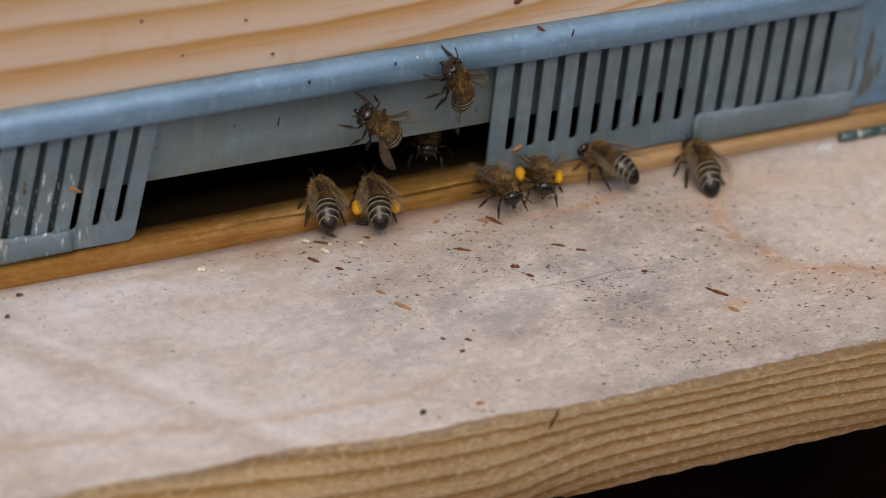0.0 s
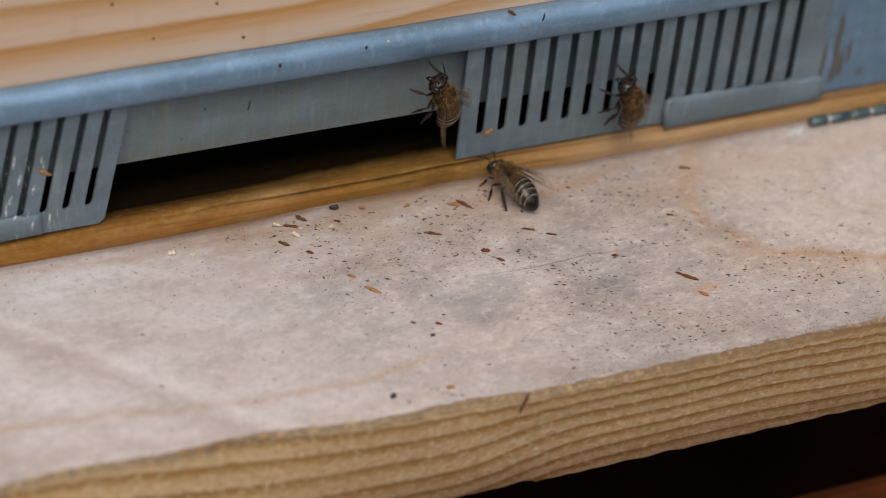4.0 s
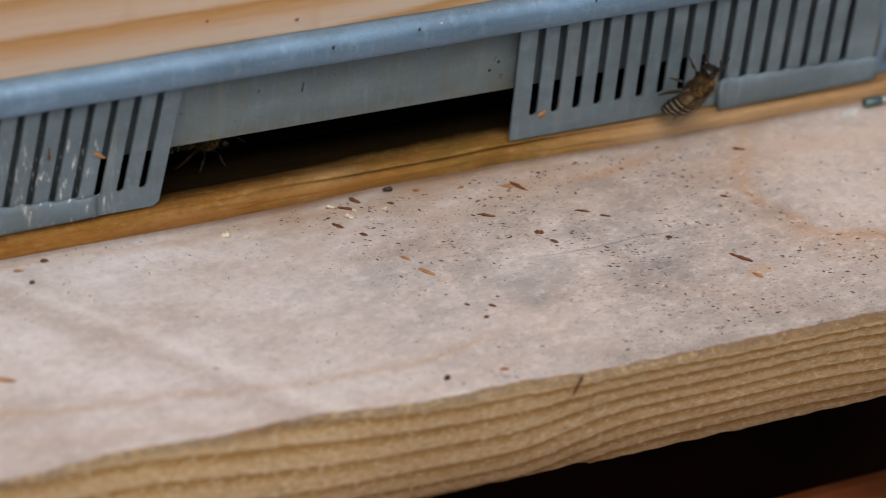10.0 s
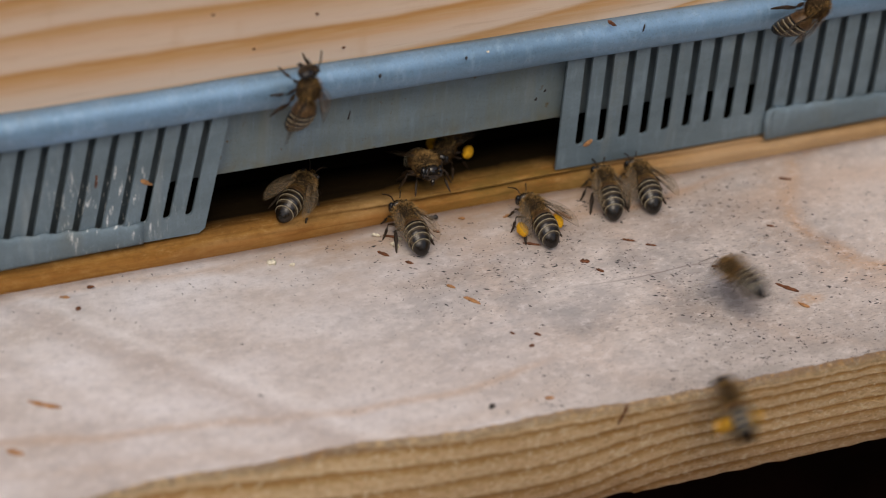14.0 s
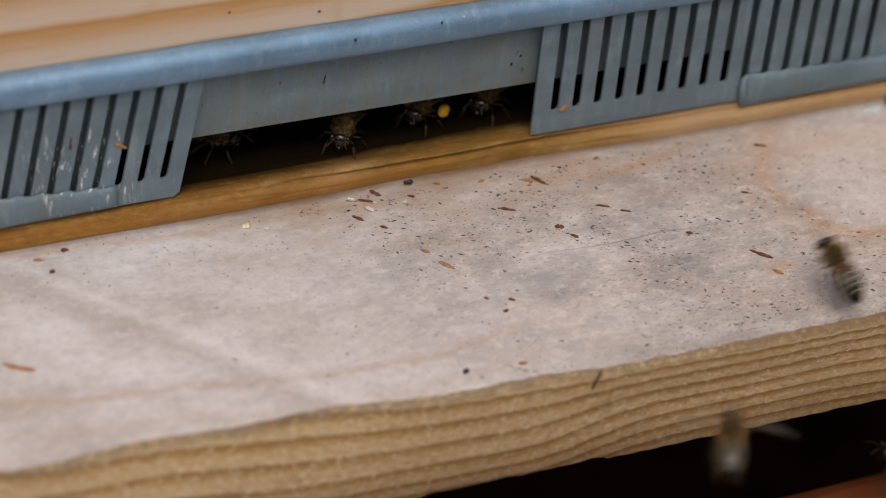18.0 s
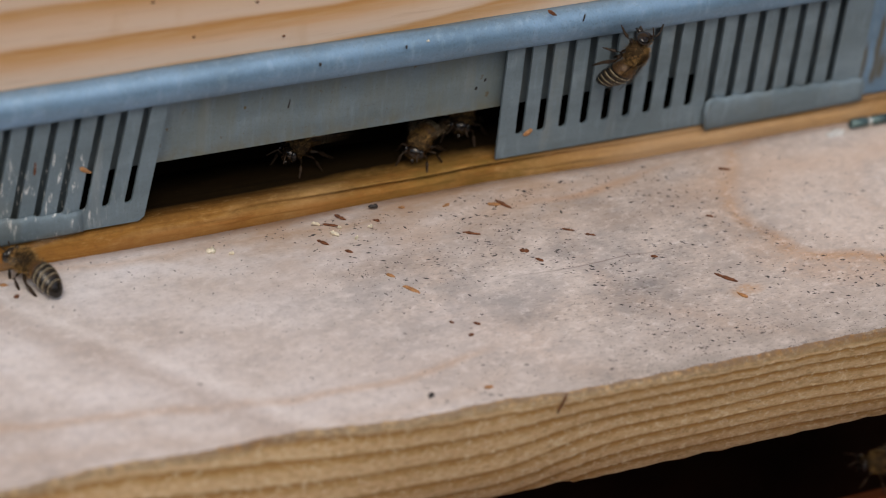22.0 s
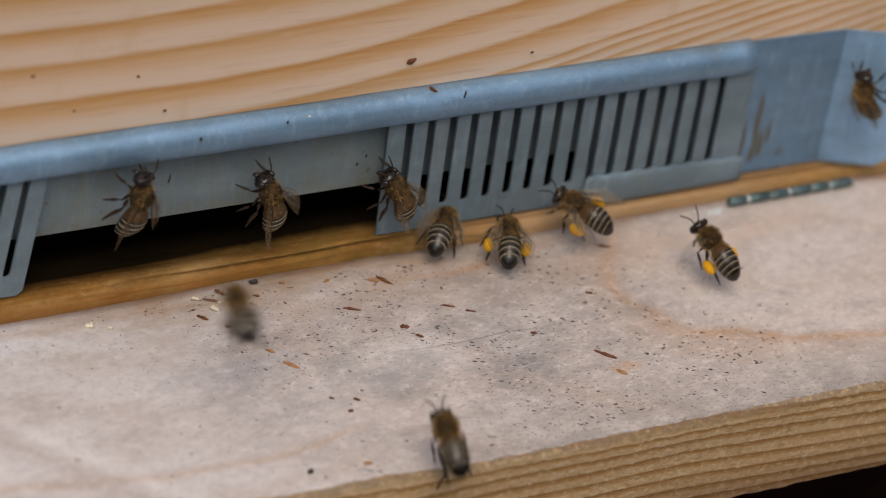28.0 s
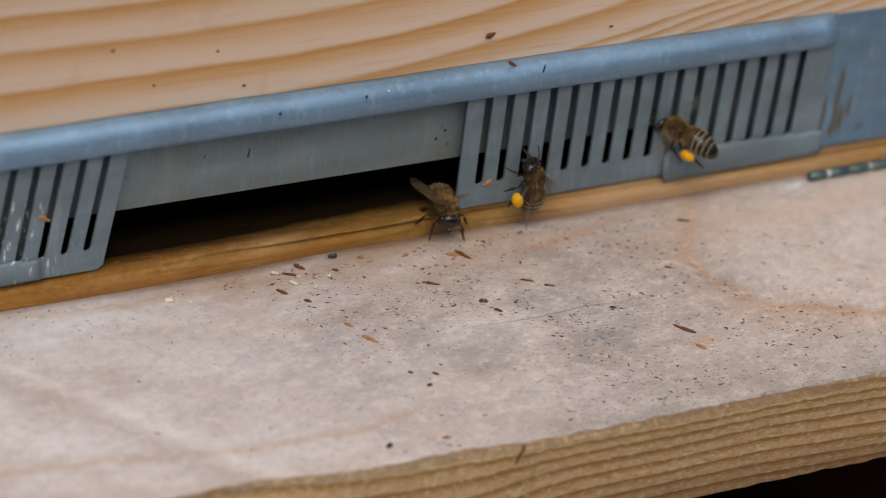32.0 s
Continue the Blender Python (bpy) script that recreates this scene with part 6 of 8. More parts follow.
    walk(BEES["N4"], [
        (0, pose(0.1065, -0.0085, 0.0037, 0, -0, 82)),
        (0.12, pose(0.1065, -0.0085, 0.0037, 0, -0, 82)),
        (0.88, pose(0.0967, -0.0085, 0.0037, 0, -0, 75)),
        (1, pose(0.0967, -0.0085, 0.0037, 0, -0, 75)),
        (1.12, pose(0.0967, -0.0085, 0.0037, 0, -0, 75)),
        (1.88, pose(0.0984, -0.0085, 0.0037, 0, -0, 84)),
        (2, pose(0.0984, -0.0085, 0.0037, 0, -0, 84)),
        (2.12, pose(0.0984, -0.0085, 0.0037, 0, -0, 84)),
        (2.63, pose(0.0990, -0.0066, 0.0059, 1, -41, 107)),
        (2.88, pose(0.0994, -0.0056, 0.0070, -55, -73, 180)),
        (3, pose(0.0994, -0.0056, 0.0070, -55, -73, 180)),
        (3.12, pose(0.0994, -0.0056, 0.0070, -55, -73, 180)),
        (3.38, pose(0.0987, -0.0056, 0.0130, -79, -69, -156)),
        (3.5, pose(0.0987, -0.0056, 0.0130, -79, -69, -156)),
        (3.62, pose(0.0987, -0.0056, 0.0130, -79, -69, -156)),
        (5.13, pose(0.0888, -0.0069, 0.0068, 0, -45, 107)),
        (5.38, pose(0.0872, -0.0071, 0.0058, 3, 0, 79)),
        (5.5, pose(0.0872, -0.0071, 0.0058, 3, 0, 79)),
        (5.62, pose(0.0872, -0.0071, 0.0058, 3, 0, 79)),
        (5.88, pose(0.0858, -0.0088, 0.0058, 3, 0, 78)),
        (6, pose(0.0858, -0.0088, 0.0058, 3, 0, 78)),
        (6.12, pose(0.0858, -0.0088, 0.0058, 3, 0, 78)),
        (6.88, pose(0.0896, -0.0085, 0.0037, -0, -0, 111)),
        (7, pose(0.0896, -0.0085, 0.0037, -0, -0, 111)),
        (7.12, pose(0.0896, -0.0085, 0.0037, -0, -0, 111)),
        (7.88, pose(0.0930, -0.0085, 0.0037, 0, -0, 64)),
        (8, pose(0.0930, -0.0085, 0.0037, 0, -0, 64)),
        (8.12, pose(0.0930, -0.0085, 0.0037, 0, -0, 64)),
        (8.21, pose(0.0942, -0.0085, 0.0037, 0, -0, 123)),
        (8.29, pose(0.0953, -0.0085, 0.0037, 0, -0, -178)),
        (8.38, pose(0.0965, -0.0085, 0.0037, 0, -0, -119)),
        (8.5, pose(0.0965, -0.0085, 0.0037, 0, -0, -119)),
        (8.62, pose(0.0965, -0.0085, 0.0037, 0, -0, -119)),
        (8.88, pose(0.0951, -0.0047, 0.0058, -5, -0, -111)),
        (9, pose(0.0951, -0.0047, 0.0058, -5, -0, -111)),
        (9.12, pose(0.0951, -0.0047, 0.0058, -5, -0, -111)),
        (9.38, pose(0.0982, -0.0040, 0.0058, -4, -0, -106)),
        (9.5, pose(0.0982, -0.0040, 0.0058, -4, -0, -106)),
        (9.62, pose(0.0982, -0.0040, 0.0058, -4, -0, -106)),
        (9.71, pose(0.0986, -0.0045, 0.0073, -38, -31, -128)),
        (9.79, pose(0.0990, -0.0051, 0.0088, -81, -69, -124)),
        (9.88, pose(0.0995, -0.0056, 0.0103, 138, -63, -19)),
        (10, pose(0.0995, -0.0056, 0.0103, 138, -63, -19)),
        (10.12, pose(0.0995, -0.0056, 0.0103, 138, -63, -19)),
        (10.38, pose(0.1014, -0.0056, 0.0139, 144, -67, -23)),
        (10.5, pose(0.1014, -0.0056, 0.0139, 144, -67, -23)),
        (10.62, pose(0.1014, -0.0056, 0.0139, 144, -67, -23)),
        (10.88, pose(0.1067, -0.0056, 0.0135, 133, -57, -16)),
        (11, pose(0.1067, -0.0056, 0.0135, 133, -57, -16)),
        (11.12, pose(0.1067, -0.0056, 0.0135, 133, -57, -16)),
        (11.88, pose(0.1091, -0.0056, 0.0222, 122, -73, -0)),
        (12, pose(0.1091, -0.0056, 0.0222, 122, -73, -0)),
        (12.12, pose(0.1091, -0.0056, 0.0222, 122, -73, -0)),
        (12.88, pose(0.1068, -0.0056, 0.0311, -55, -83, 180)),
        (13, pose(0.1068, -0.0056, 0.0311, -55, -83, 180)),
        (13.12, pose(0.1068, -0.0056, 0.0311, -55, -83, 180)),
        (13.38, pose(0.1039, -0.0078, 0.0346, -111, -80, -122)),
        (13.5, pose(0.1039, -0.0078, 0.0346, -111, -80, -122)),
        (13.62, pose(0.1039, -0.0078, 0.0346, -111, -80, -122)),
        (13.88, pose(0.1080, -0.0078, 0.0337, 124, -55, -15)),
        (14, pose(0.1080, -0.0078, 0.0337, 124, -55, -15)),
        (14.12, pose(0.1080, -0.0078, 0.0337, 124, -55, -15)),
        (14.36, pose(0.2080, -0.0289, 0.0469, -0, -58, 135)),
        (14.6, pose(0.3080, -0.0500, 0.0600, 0, -0, 169)),
        (19.6, pose(0.3080, -0.0500, 0.0600, 0, -0, 169)),
        (19.88, pose(0.1058, -0.0494, 0.0037, 0, -0, 115)),
        (20, pose(0.1058, -0.0494, 0.0037, 0, -0, 115)),
        (20.12, pose(0.1058, -0.0494, 0.0037, 0, -0, 115)),
        (20.4, pose(0.3080, -0.0500, 0.0600, 0, -0, 169)),
        (21, pose(0.3080, -0.0500, 0.0600, 0, -0, 169)),
        (21.19, pose(0.2016, -0.0278, 0.0448, -13, -52, 155)),
        (21.38, pose(0.0952, -0.0056, 0.0296, 156, -74, -33)),
        (21.5, pose(0.0952, -0.0056, 0.0296, 156, -74, -33)),
        (21.62, pose(0.0952, -0.0056, 0.0296, 156, -74, -33)),
        (21.88, pose(0.0872, -0.0056, 0.0236, 142, -66, -22)),
        (22, pose(0.0872, -0.0056, 0.0236, 142, -66, -22)),
        (22.12, pose(0.0872, -0.0056, 0.0236, 142, -66, -22)),
        (22.38, pose(0.0774, -0.0056, 0.0133, 152, -72, -29)),
        (22.5, pose(0.0774, -0.0056, 0.0133, 152, -72, -29)),
        (22.62, pose(0.0774, -0.0056, 0.0133, 152, -72, -29)),
        (22.88, pose(0.0718, -0.0056, 0.0148, -71, -32, -170)),
        (23, pose(0.0718, -0.0056, 0.0148, -71, -32, -170)),
        (23.12, pose(0.0718, -0.0056, 0.0148, -71, -32, -170)),
        (23.38, pose(0.0725, -0.0040, 0.0058, -11, -0, 141)),
        (23.5, pose(0.0725, -0.0040, 0.0058, -11, -0, 141)),
        (23.62, pose(0.0725, -0.0040, 0.0058, -11, -0, 141)),
        (23.85, pose(0.0580, -0.0040, 0.0075, -11, -0, 141)),
        (24, pose(0.0360, 0.0450, 0.0062, 0, -0, 79)),
        (27.5, pose(0.0360, 0.0450, 0.0062, 0, -0, 79)),
        (27.62, pose(0.0470, 0.0205, 0.0069, -6, -38, 110)),
        (27.73, pose(0.0580, -0.0040, 0.0075, -57, -59, 180)),
        (28, pose(0.0677, -0.0056, 0.0148, -57, -59, 180)),
        (28.12, pose(0.0677, -0.0056, 0.0148, -57, -59, 180)),
        (28.26, pose(0.0712, -0.0048, 0.0103, -9, -37, 119)),
        (28.4, pose(0.0747, -0.0040, 0.0058, -1, -0, 93)),
        (28.52, pose(0.0747, -0.0040, 0.0058, -1, -0, 93)),
        (28.81, pose(0.0580, -0.0040, 0.0075, -1, -0, 93)),
        (29, pose(0.0360, 0.0450, 0.0062, 0, -0, 79)),
        (32, pose(0.0360, 0.0450, 0.0062, 0, -0, 79)),
    ])
    walk(BEES["N5"], [
        (0, pose(0.0889, -0.0051, 0.0058, -7, -0, 122)),
        (0.12, pose(0.0889, -0.0051, 0.0058, -7, -0, 122)),
        (0.63, pose(0.0821, -0.0044, 0.0058, 2, -4, 76)),
        (0.88, pose(0.0788, -0.0040, 0.0058, 12, -0, 30)),
        (1, pose(0.0788, -0.0040, 0.0058, 12, -0, 30)),
        (1.12, pose(0.0788, -0.0040, 0.0058, 12, -0, 30)),
        (1.63, pose(0.0767, -0.0040, 0.0058, -0, -7, 90)),
        (1.88, pose(0.0757, -0.0040, 0.0058, -12, 0, 151)),
        (2, pose(0.0757, -0.0040, 0.0058, -12, 0, 151)),
        (2.12, pose(0.0757, -0.0040, 0.0058, -12, 0, 151)),
        (2.63, pose(0.0719, -0.0040, 0.0058, -1, -5, 98)),
        (2.88, pose(0.0700, -0.0040, 0.0058, 10, -0, 46)),
        (3, pose(0.0700, -0.0040, 0.0058, 10, -0, 46)),
        (3.12, pose(0.0700, -0.0040, 0.0058, 10, -0, 46)),
        (3.38, pose(0.0722, -0.0096, 0.0037, 0, -0, 94)),
        (3.5, pose(0.0722, -0.0096, 0.0037, 0, -0, 94)),
        (3.62, pose(0.0722, -0.0096, 0.0037, 0, -0, 94)),
        (3.98, pose(0.0737, -0.0099, 0.0037, 0, -0, 105)),
        (4.1, pose(0.0737, -0.0099, 0.0037, 0, -0, 105)),
        (4.22, pose(0.0737, -0.0099, 0.0037, 0, -0, 105)),
        (4.45, pose(0.0580, -0.0040, 0.0075, 0, -0, 105)),
        (4.6, pose(0.0420, 0.0450, 0.0062, 0, -0, 79)),
        (5.4, pose(0.0420, 0.0450, 0.0062, 0, -0, 79)),
        (5.54, pose(0.0500, 0.0205, 0.0069, -17, -37, 120)),
        (5.67, pose(0.0580, -0.0040, 0.0075, -70, -44, -168)),
        (6, pose(0.0865, -0.0056, 0.0116, -70, -44, -168)),
        (6.12, pose(0.0865, -0.0056, 0.0116, -70, -44, -168)),
        (6.88, pose(0.0845, -0.0056, 0.0109, -89, 12, -171)),
        (7, pose(0.0845, -0.0056, 0.0109, -89, 12, -171)),
        (7.12, pose(0.0845, -0.0056, 0.0109, -89, 12, -171)),
        (7.3, pose(0.0816, -0.0048, 0.0083, -49, -10, 152)),
        (7.48, pose(0.0787, -0.0040, 0.0058, -5, -0, 110)),
        (7.6, pose(0.0787, -0.0040, 0.0058, -5, -0, 110)),
        (7.72, pose(0.0787, -0.0040, 0.0058, -5, -0, 110)),
        (7.89, pose(0.0580, -0.0040, 0.0075, -5, -0, 110)),
        (8, pose(0.0420, 0.0450, 0.0062, 0, -0, 79)),
        (12.4, pose(0.0420, 0.0450, 0.0062, 0, -0, 79)),
        (12.54, pose(0.0341, 0.0205, 0.0069, 12, -44, 93)),
        (12.67, pose(0.0262, -0.0040, 0.0075, -55, -89, 180)),
        (13, pose(0.0262, -0.0056, 0.0193, -55, -89, 180)),
        (13.12, pose(0.0262, -0.0056, 0.0193, -55, -89, 180)),
        (13.38, pose(0.0186, -0.0056, 0.0270, -104, -79, -130)),
        (13.5, pose(0.0186, -0.0056, 0.0270, -104, -79, -130)),
        (13.62, pose(0.0186, -0.0056, 0.0270, -104, -79, -130)),
        (13.75, pose(0.0182, -0.0013, 0.0164, 25, -48, 72)),
        (13.88, pose(0.0177, 0.0030, 0.0058, 10, -0, 47)),
        (14, pose(0.0177, 0.0030, 0.0058, 10, -0, 47)),
        (14.12, pose(0.0177, 0.0030, 0.0058, 10, -0, 47)),
        (14.25, pose(0.0179, -0.0013, 0.0130, 30, -48, 67)),
        (14.38, pose(0.0180, -0.0056, 0.0202, -139, -81, -96)),
        (14.5, pose(0.0180, -0.0056, 0.0202, -139, -81, -96)),
        (14.62, pose(0.0180, -0.0056, 0.0202, -139, -81, -96)),
        (14.86, pose(0.0300, 0.0197, 0.0132, 12, -48, 94)),
        (15.1, pose(0.0420, 0.0450, 0.0062, 0, -0, 79)),
        (15.39, pose(0.0291, 0.0187, 0.0069, 12, -48, 94)),
        (15.64, pose(0.0180, -0.0040, 0.0075, -139, -81, -96)),
        (15.82, pose(0.0300, 0.0205, 0.0069, 12, -48, 94)),
        (16, pose(0.0420, 0.0450, 0.0062, 0, -0, 79)),
        (19.4, pose(0.0420, 0.0450, 0.0062, 0, -0, 79)),
        (19.67, pose(0.0580, -0.0040, 0.0075, -3, -0, 101)),
        (20, pose(0.0589, -0.0040, 0.0058, -3, -0, 101)),
        (20.12, pose(0.0589, -0.0040, 0.0058, -3, -0, 101)),
        (20.38, pose(0.0612, -0.0085, 0.0037, -0, 0, 100)),
        (20.5, pose(0.0612, -0.0085, 0.0037, -0, 0, 100)),
        (20.62, pose(0.0612, -0.0085, 0.0037, -0, 0, 100)),
        (20.75, pose(0.0550, 0.0020, 0.0049, 0, 0, 162)),
        (20.88, pose(0.0488, 0.0125, 0.0062, 0, 0, -136)),
        (21, pose(0.0488, 0.0125, 0.0062, 0, 0, -136)),
        (21.12, pose(0.0488, 0.0125, 0.0062, 0, 0, -136)),
        (21.36, pose(0.0454, 0.0287, 0.0062, 0, -0, 151)),
        (21.6, pose(0.0420, 0.0450, 0.0062, 0, -0, 79)),
        (22, pose(0.0420, 0.0450, 0.0062, 0, -0, 79)),
        (24.8, pose(0.0420, 0.0450, 0.0062, 0, -0, 79)),
        (25.03, pose(0.0580, -0.0040, 0.0075, -2, -0, 100)),
        (25.3, pose(0.0589, -0.0159, 0.0058, -2, -0, 100)),
        (25.42, pose(0.0589, -0.0159, 0.0058, -2, -0, 100)),
        (25.71, pose(0.0580, -0.0040, 0.0075, -2, -0, 100)),
        (25.9, pose(0.0420, 0.0450, 0.0062, 0, -0, 79)),
        (26.5, pose(0.0420, 0.0450, 0.0062, 0, -0, 79)),
        (26.62, pose(0.0273, 0.0205, 0.0069, 18, -49, 88)),
        (26.73, pose(0.0127, -0.0040, 0.0075, 175, -79, -50)),
        (27, pose(0.0127, -0.0056, 0.0148, 175, -79, -50)),
        (27.12, pose(0.0127, -0.0056, 0.0148, 175, -79, -50)),
        (27.63, pose(0.0561, -0.0045, 0.0087, 32, -47, 68)),
        (27.88, pose(0.0774, -0.0040, 0.0058, 8, -0, 56)),
        (28, pose(0.0774, -0.0040, 0.0058, 8, -0, 56)),
        (28.12, pose(0.0774, -0.0040, 0.0058, 8, -0, 56)),
        (28.35, pose(0.0580, -0.0040, 0.0075, 8, -0, 56)),
        (28.5, pose(0.0420, 0.0450, 0.0062, 0, -0, 79)),
        (29.5, pose(0.0420, 0.0450, 0.0062, 0, -0, 79)),
        (29.69, pose(0.0481, 0.0287, 0.0062, 0, -0, 152)),
        (29.88, pose(0.0541, 0.0123, 0.0062, 0, 0, -135)),
        (30, pose(0.0541, 0.0123, 0.0062, 0, 0, -135)),
        (30.12, pose(0.0541, 0.0123, 0.0062, 0, 0, -135)),
        (30.36, pose(0.0481, 0.0287, 0.0062, 0, -0, 152)),
        (30.6, pose(0.0420, 0.0450, 0.0062, 0, -0, 79)),
        (31, pose(0.0420, 0.0450, 0.0062, 0, -0, 79)),
        (32, pose(0.0420, 0.0450, 0.0062, 0, -0, 79)),
    ])
    walk(BEES["N6"], [
        (0, pose(0.0662, -0.0048, 0.0058, 2, -0, -84)),
        (0.12, pose(0.0662, -0.0048, 0.0058, 2, -0, -84)),
        (0.88, pose(0.0807, -0.0217, 0.0037, -0, -0, -64)),
        (1, pose(0.0807, -0.0217, 0.0037, -0, -0, -64)),
        (1.12, pose(0.0807, -0.0217, 0.0037, -0, -0, -64)),
        (1.38, pose(0.0975, -0.0085, 0.0037, -0, -0, -83)),
        (1.5, pose(0.0975, -0.0085, 0.0037, -0, -0, -83)),
        (1.62, pose(0.0975, -0.0085, 0.0037, -0, -0, -83)),
        (1.76, pose(0.1848, -0.0353, 0.0318, 0, -0, -137)),
        (1.9, pose(0.2720, -0.0620, 0.0600, 0, -0, 169)),
        (10.6, pose(0.2720, -0.0620, 0.0600, 0, -0, 169)),
        (10.77, pose(0.1307, -0.0620, 0.0567, 0, -0, 116)),
        (10.93, pose(-0.0107, -0.0620, 0.0533, 0, -0, 64)),
        (11.1, pose(-0.1520, -0.0620, 0.0500, 0, -0, 11)),
        (11.24, pose(-0.0483, -0.0349, 0.0418, 23, -46, 59)),
        (11.38, pose(0.0554, -0.0078, 0.0337, -75, -70, -155)),
        (11.5, pose(0.0554, -0.0078, 0.0337, -75, -70, -155)),
        (11.62, pose(0.0554, -0.0078, 0.0337, -75, -70, -155)),
        (11.88, pose(0.0495, -0.0078, 0.0333, -52, -67, 180)),
        (12, pose(0.0495, -0.0078, 0.0333, -52, -67, 180)),
        (12.12, pose(0.0495, -0.0078, 0.0333, -52, -67, 180)),
        (12.88, pose(0.0604, -0.0056, 0.0288, 124, -82, 0)),
        (13, pose(0.0604, -0.0056, 0.0288, 124, -82, 0)),
        (13.12, pose(0.0604, -0.0056, 0.0288, 124, -82, 0)),
        (13.38, pose(0.0616, -0.0056, 0.0144, -95, -77, -139)),
        (13.5, pose(0.0616, -0.0056, 0.0144, -95, -77, -139)),
        (13.62, pose(0.0616, -0.0056, 0.0144, -95, -77, -139)),
        (13.75, pose(0.0672, -0.0071, 0.0091, 5, -47, 102)),
        (13.88, pose(0.0729, -0.0085, 0.0037, 0, -0, 80)),
        (14, pose(0.0729, -0.0085, 0.0037, 0, -0, 80)),
        (14.12, pose(0.0729, -0.0085, 0.0037, 0, -0, 80)),
        (14.38, pose(0.0736, -0.0040, 0.0058, 1, -0, 86)),
        (14.5, pose(0.0736, -0.0040, 0.0058, 1, -0, 86)),
        (14.62, pose(0.0736, -0.0040, 0.0058, 1, -0, 86)),
        (15.1, pose(0.0480, 0.0450, 0.0062, 0, -0, 79)),
        (15.34, pose(0.0580, -0.0040, 0.0075, 1, -0, 86)),
        (15.5, pose(0.0480, 0.0450, 0.0062, 0, -0, 79)),
        (17, pose(0.0480, 0.0450, 0.0062, 0, -0, 79)),
        (18, pose(0.0480, 0.0450, 0.0062, 0, -0, 79)),
        (18.1, pose(0.0530, 0.0205, 0.0069, 0, -0, 124)),
        (18.2, pose(0.0580, -0.0040, 0.0075, 0, -0, 169)),
        (18.45, pose(0.2720, -0.0620, 0.0600, 0, -0, 169)),
        (18.88, pose(0.0694, -0.0242, 0.0037, 0, -0, 103)),
        (19, pose(0.0694, -0.0242, 0.0037, 0, -0, 103)),
        (19.12, pose(0.0694, -0.0242, 0.0037, 0, -0, 103)),
        (19.38, pose(0.0644, -0.0116, 0.0037, 0, -0, 105)),
        (19.5, pose(0.0644, -0.0116, 0.0037, 0, -0, 105)),
        (19.62, pose(0.0644, -0.0116, 0.0037, 0, -0, 105)),
        (19.85, pose(0.0580, -0.0040, 0.0075, 0, -0, 105)),
        (20, pose(0.0480, 0.0450, 0.0062, 0, -0, 79)),
        (32, pose(0.0480, 0.0450, 0.0062, 0, -0, 79)),
    ])
